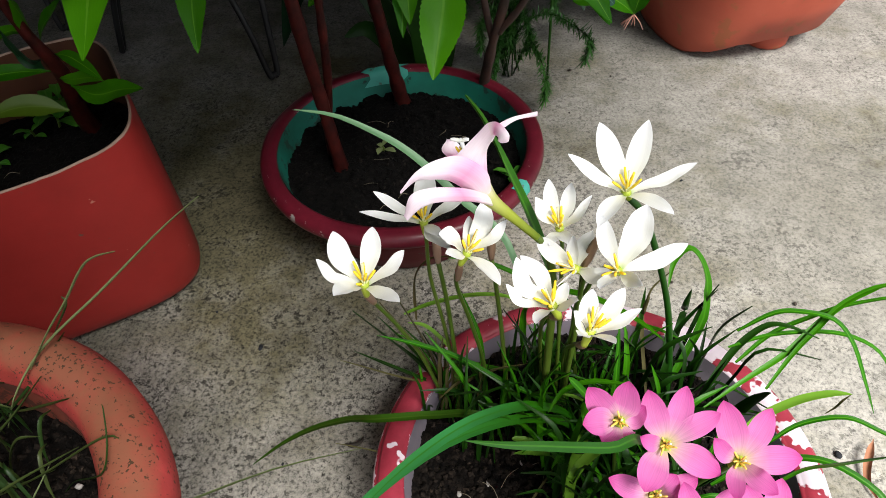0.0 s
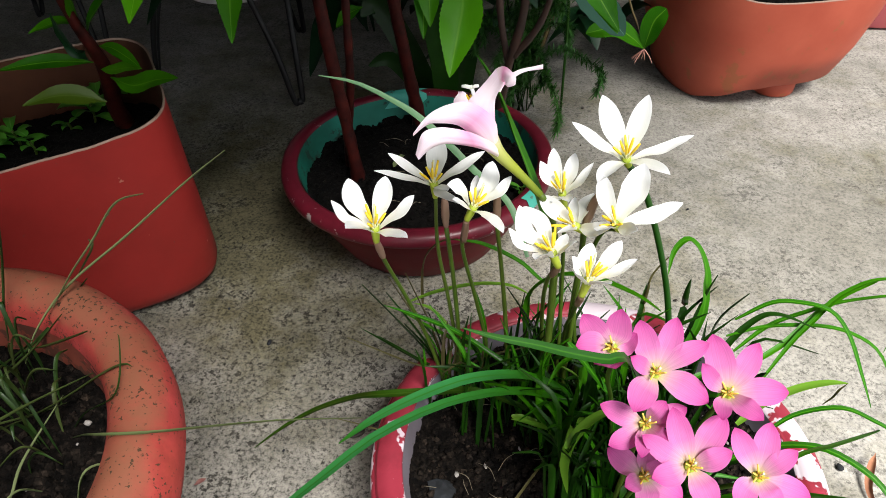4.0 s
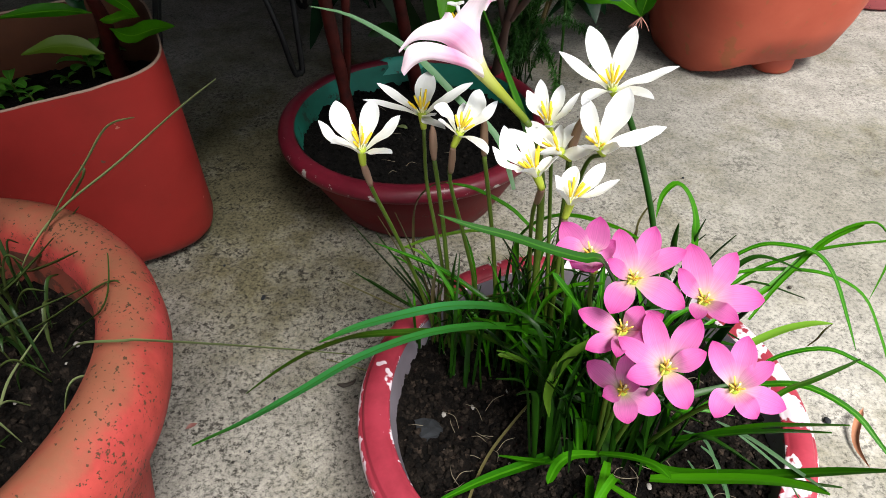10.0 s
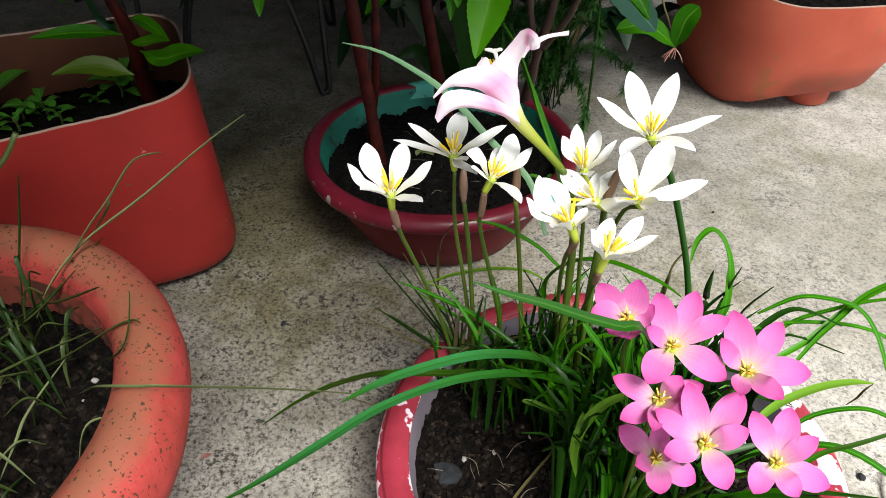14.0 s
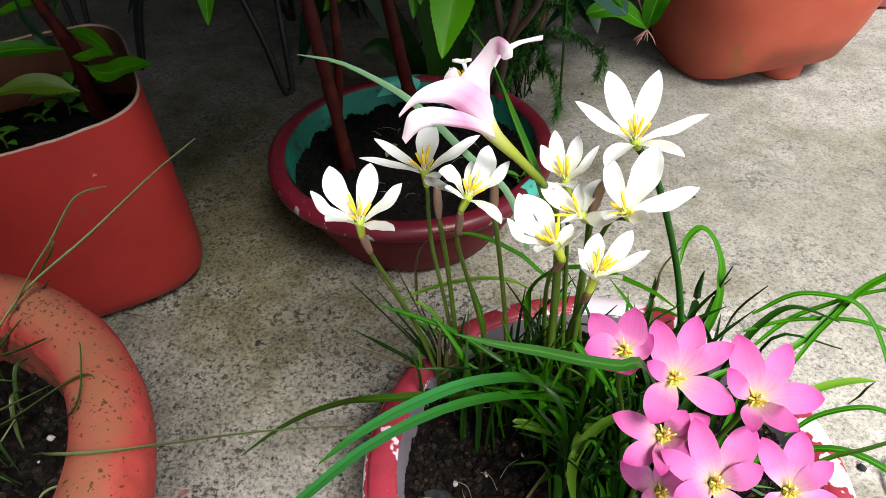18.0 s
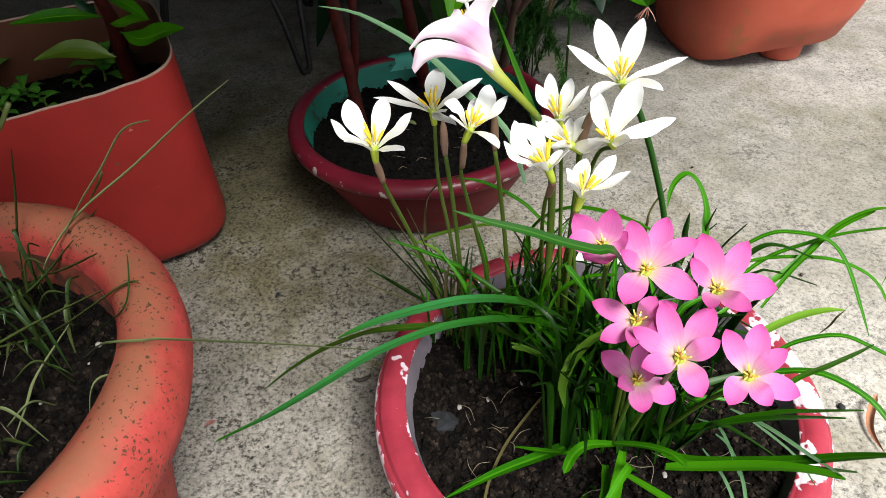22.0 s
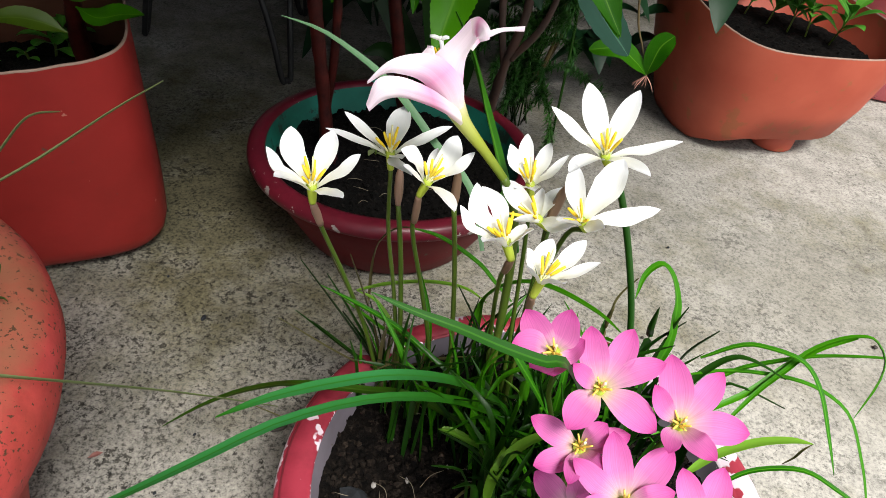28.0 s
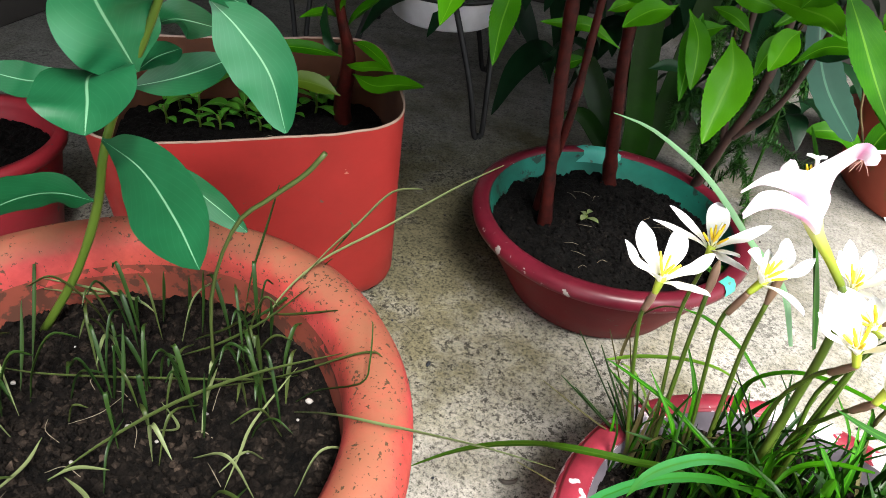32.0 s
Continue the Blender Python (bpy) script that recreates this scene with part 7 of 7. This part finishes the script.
def back_leaves():
    tall = thing("strap_plant", "tall plant with thick upright strap leaves behind the bowl", "plant", (-0.045, 0.74, 0))
    for pts, w in (
        ([(-0.044, 0.735, 0.0), (-0.046, 0.73, 0.08), (-0.064, 0.725, 0.2), (-0.075, 0.72, 0.42)], 0.032),
        ([(-0.03, 0.76, 0.0), (-0.02, 0.765, 0.1), (-0.012, 0.765, 0.22), (0.0, 0.765, 0.42)], 0.03),
        ([(-0.055, 0.76, 0.0), (-0.095, 0.77, 0.08), (-0.13, 0.78, 0.13), (-0.15, 0.77, 0.12)], 0.03),
        ([(-0.05, 0.75, 0.0), (-0.09, 0.755, 0.05), (-0.115, 0.75, 0.075), (-0.14, 0.74, 0.07)], 0.022),
    ):
        part("leaf", ribbon(pts, w, fold=0.15, steps=20, face=(0.1, -1, 0.1), cols=3, thick=0.002), LILY_LEAF_SHADED, tall)
    low = thing("strap_plant", "dark low plant with broad drooping leaves on the floor", "plant", (-0.2, 0.95, 0))
    for pts, w in (
        ([(-0.19, 1.0, 0.0), (-0.2, 0.95, 0.07), (-0.225, 0.88, 0.06), (-0.24, 0.82, 0.012)], 0.04),
        ([(-0.18, 1.0, 0.0), (-0.19, 0.98, 0.12), (-0.2, 0.95, 0.17), (-0.205, 0.9, 0.14)], 0.04),
        ([(-0.16, 1.0, 0.0), (-0.13, 0.95, 0.1), (-0.11, 0.9, 0.14), (-0.1, 0.84, 0.12)], 0.04),
        ([(-0.2, 1.02, 0.0), (-0.26, 1.02, 0.1), (-0.3, 1.0, 0.14), (-0.33, 0.98, 0.1)], 0.04),
        ([(-0.18, 1.03, 0.0), (-0.17, 1.05, 0.15), (-0.15, 1.05, 0.27), (-0.13, 1.03, 0.33)], 0.045),
        ([(-0.15, 1.03, 0.0), (-0.10, 1.03, 0.12), (-0.06, 1.0, 0.2), (-0.03, 0.96, 0.22)], 0.04),
    ):
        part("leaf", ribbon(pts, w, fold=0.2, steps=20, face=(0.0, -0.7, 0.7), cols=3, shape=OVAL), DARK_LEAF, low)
    # more leaves added to shade and cover the floor behind
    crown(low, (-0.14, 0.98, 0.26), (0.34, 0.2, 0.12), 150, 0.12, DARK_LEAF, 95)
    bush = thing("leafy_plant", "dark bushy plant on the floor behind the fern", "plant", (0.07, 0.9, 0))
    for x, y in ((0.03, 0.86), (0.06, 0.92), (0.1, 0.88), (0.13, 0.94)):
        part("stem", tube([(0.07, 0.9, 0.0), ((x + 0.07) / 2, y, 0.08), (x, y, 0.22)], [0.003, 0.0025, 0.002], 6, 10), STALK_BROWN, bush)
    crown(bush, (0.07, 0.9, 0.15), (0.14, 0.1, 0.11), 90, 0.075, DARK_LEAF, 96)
    kal = thing("leafy_plant", "succulent plant with long blue-green leaves beside the planter", "plant", (0.1, 0.75, 0))
    part("stem", tube([(0.1, 0.76, 0.0), (0.095, 0.74, 0.15), (0.08, 0.7, 0.3), (0.075, 0.68, 0.42)], [0.0016, 0.0018, 0.002], 8, 16), LILY_LEAF_SHADED, kal)
    for pts, w in (
        ([(0.083, 0.69, 0.30), (0.078, 0.64, 0.26), (0.098, 0.62, 0.215), (0.14, 0.615, 0.17)], 0.034),
        ([(0.085, 0.70, 0.28), (0.03, 0.68, 0.29), (-0.01, 0.67, 0.27)], 0.035),
        ([(0.078, 0.69, 0.36), (0.12, 0.66, 0.36), (0.16, 0.64, 0.32)], 0.035),
    ):
        part("leaf", ribbon(pts, w, fold=0.25, shape=LONG_OVAL, steps=30, face=(0.2, -0.8, 0.5), teeth=0.06, cols=3, thick=0.0015), KAL_LEAF, kal)


back_leaves()


def fern():
    """Fine needle foliage on wiry stems."""
    top = thing("fern", "feathery dark green fern with fine needle leaves", "plant", (0.05, 0.78, 0))
    rnd = random.Random(31)
    for k in range(22):
        a = Vector((0.05 + rnd.uniform(-0.02, 0.02), 0.78 + rnd.uniform(-0.02, 0.02), 0.0))
        e = Vector((rnd.uniform(-0.01, 0.145), rnd.uniform(0.66, 0.80), rnd.uniform(0.03, 0.26)))
        m = a.lerp(e, 0.5) + Vector((0, 0, 0.05))
        pts = [a, m, e + Vector((0, 0, 0.012)), e - Vector((0, 0.01, 0.01))]
        stem = part("stem", tube(pts, [0.0009, 0.0006, 0.0004], 5, 14), LILY_LEAF_SHADED, top)
        path = catmull(pts, 60)
        verts, faces = [], []
        for i in range(6, 61):
            t = (path[min(i + 1, 60)] - path[i - 1]).normalized()
            for _ in range(12):
                d = Vector((rnd.gauss(0, 1), rnd.gauss(0, 1), rnd.gauss(0, 0.6))).normalized() * rnd.uniform(0.006, 0.014) + t * 0.004
                s = d.cross(Vector((0.2, 0.5, 1))).normalized() * 0.0006
                o = len(verts)
                p = path[i]
                verts += [p - s, p + s, p + d * 0.6 + s * 1.4, p + d, p + d * 0.6 - s * 1.4]
                faces.append((o, o + 1, o + 2, o + 3, o + 4))
        part("needles", mesh_from("needles", verts, faces), FERN_GREEN, top)["kind"] = "stuff"


fern()


# ---- small bits on the floor and the soil ----
def blob(name, at, size, mat, label, category, seed, group="", jag=0.28):
    rnd = random.Random(seed)
    bm = bmesh.new()
    bmesh.ops.create_icosphere(bm, subdivisions=2, radius=1.0)
    for v in bm.verts:
        k = 1 + jag * noise.noise(v.co * 1.7 + Vector((seed, 0, 0))) + jag * 0.45 * noise.noise(v.co * 4)
        v.co = Vector((v.co.x * size[0] * k, v.co.y * size[1] * k, v.co.z * size[2] * k)) + Vector(at)
    me = bpy.data.meshes.new(name)
    for f in bm.faces:
        f.smooth = jag < 0.5
    bm.to_mesh(me)
    bm.free()
    return tagged(part(name, me, mat), label, category, group)


blob("stone", (-0.003, 0.184, 0.0628), (0.0098, 0.0078, 0.004), STONE, "flat dark grey stone on the potting soil", "stone", 3, jag=0.55)
blob("pebble", (-0.179, 0.152, 0.1615), (0.002, 0.0016, 0.0014), PALE_BIT, "small white pebble in the terracotta pot", "pebble", 5)
rb = random.Random(77)
for k in range(26):
    a, r = rb.uniform(0, 6.283), 0.09 * math.sqrt(rb.random())
    z = rb.uniform(0.0009, 0.0018)
    blob("pebble", (-0.242 + r * math.cos(a), 0.08 + r * math.sin(a), 0.1602), (z, z * 0.8, z * 0.6), PALE_BIT, "tiny pale grit on the soil of the terracotta pot", "pebble", 100 + k, "pale grit")
for k in range(48):
    a, r = rb.uniform(0, 6.283), 0.108 * math.sqrt(rb.random())
    z = rb.uniform(0.0007, 0.0016)
    blob("pebble", (0.091 + r * math.cos(a), 0.205 + r * math.sin(a), 0.0625), (z, z * 1.6, z * 0.6), PALE_BIT, "tiny pale grit on the soil of the crimson pot", "pebble", 200 + k, "pale grit")


def strands(label, at, count, radius, z, mat, seed, length=0.02):
    """Dry roots and straws on soil."""
    rnd = random.Random(seed)
    top = thing("straw", label, "straw", at, kind="stuff")
    for _ in range(count):
        a, r = rnd.uniform(0, 6.283), radius * math.sqrt(rnd.random())
        p = Vector((at[0] + r * math.cos(a), at[1] + r * math.sin(a), z + 0.0008))
        w = rnd.uniform(0, 6.283)
        d = Vector((math.cos(w), math.sin(w), 0)) * length * rnd.uniform(0.4, 1.2)
        n = Vector((-d.y, d.x, 0)) * rnd.uniform(-0.22, 0.22)
        part("strand", tube([p, p + d * 0.5 + n + Vector((0, 0, 0.002)), p + d], [0.00016, 0.00022, 0.00012], 5, 8), mat, top)


strands("dry pale roots on the soil of the crimson pot", (0.085, 0.19, 0.062), 60, 0.1, 0.0635, STRAW, 61, 0.017)
strands("dry pale roots on the soil of the maroon bowl", (-0.054, 0.522, 0.066), 14, 0.09, 0.0675, STRAW, 62, 0.02)
strands("dry straws on the soil of the terracotta pot", (-0.242, 0.08, 0.16), 18, 0.085, 0.1605, STRAW, 63, 0.022)
strands("dry straws on the soil of the red planter", (-0.352, 0.40, 0.144), 6, 0.075, 0.1445, STRAW, 64, 0.02)

part_leaf = thing("fallen_leaf", "dry brown fallen leaf in the terracotta pot", "leaf", (-0.214, 0.067, 0.163))
part("leaf", ribbon([(-0.225, 0.064, 0.1625), (-0.217, 0.066, 0.166), (-0.21, 0.069, 0.1655), (-0.203, 0.071, 0.163)], 0.011, fold=0.3, shape=OVAL, steps=12), DRY_LEAF, part_leaf)
curl = thing("fallen_leaf", "curled dry brown leaf on the concrete floor", "leaf", (0.298, 0.245, 0))
part("leaf", ribbon([(0.309, 0.272, 0.004), (0.300, 0.258, 0.008), (0.294, 0.24, 0.004), (0.297, 0.222, 0.002)], 0.006, fold=0.6, shape=OVAL, steps=14, twist=1.5), DRY_LEAF, curl)
worm = thing("husk", "dark curled husk on the concrete floor", "husk", (-0.076, 0.263, 0.002))
part("husk", tube([(-0.083, 0.261, 0.002), (-0.078, 0.259, 0.0035), (-0.072, 0.262, 0.003), (-0.070, 0.267, 0.002)], [0.0006, 0.0018, 0.0016, 0.0006], 7, 12), HUSK, worm)
speck = thing("petal_scrap", "small faded red scrap on the concrete floor", "scrap", (-0.183, 0.213, 0))
part("scrap", ribbon([(-0.186, 0.211, 0.0012), (-0.182, 0.214, 0.002), (-0.179, 0.217, 0.0012)], 0.004, shape=OVAL, steps=8), FADED_SCRAP, speck)
rb = random.Random(88)
for k in range(40):
    x, y = rb.uniform(-0.25, 0.7), rb.uniform(0.05, 1.1)
    if (x - 0.091) ** 2 + (y - 0.205) ** 2 < 0.024 or (x + 0.054) ** 2 + (y - 0.522) ** 2 < 0.02 or (x - 0.345) ** 2 + (y - 0.9) ** 2 < 0.024 or (x + 0.242) ** 2 + (y - 0.08) ** 2 < 0.022:
        continue
    z = rb.uniform(0.0008, 0.0024)
    blob("pebble", (x, y, z * 0.3), (z, z * rb.uniform(0.8, 1.6), z * 0.7), HUSK if k % 3 else STONE, "tiny dark crumb on the concrete floor", "pebble", 300 + k, "dark crumbs")
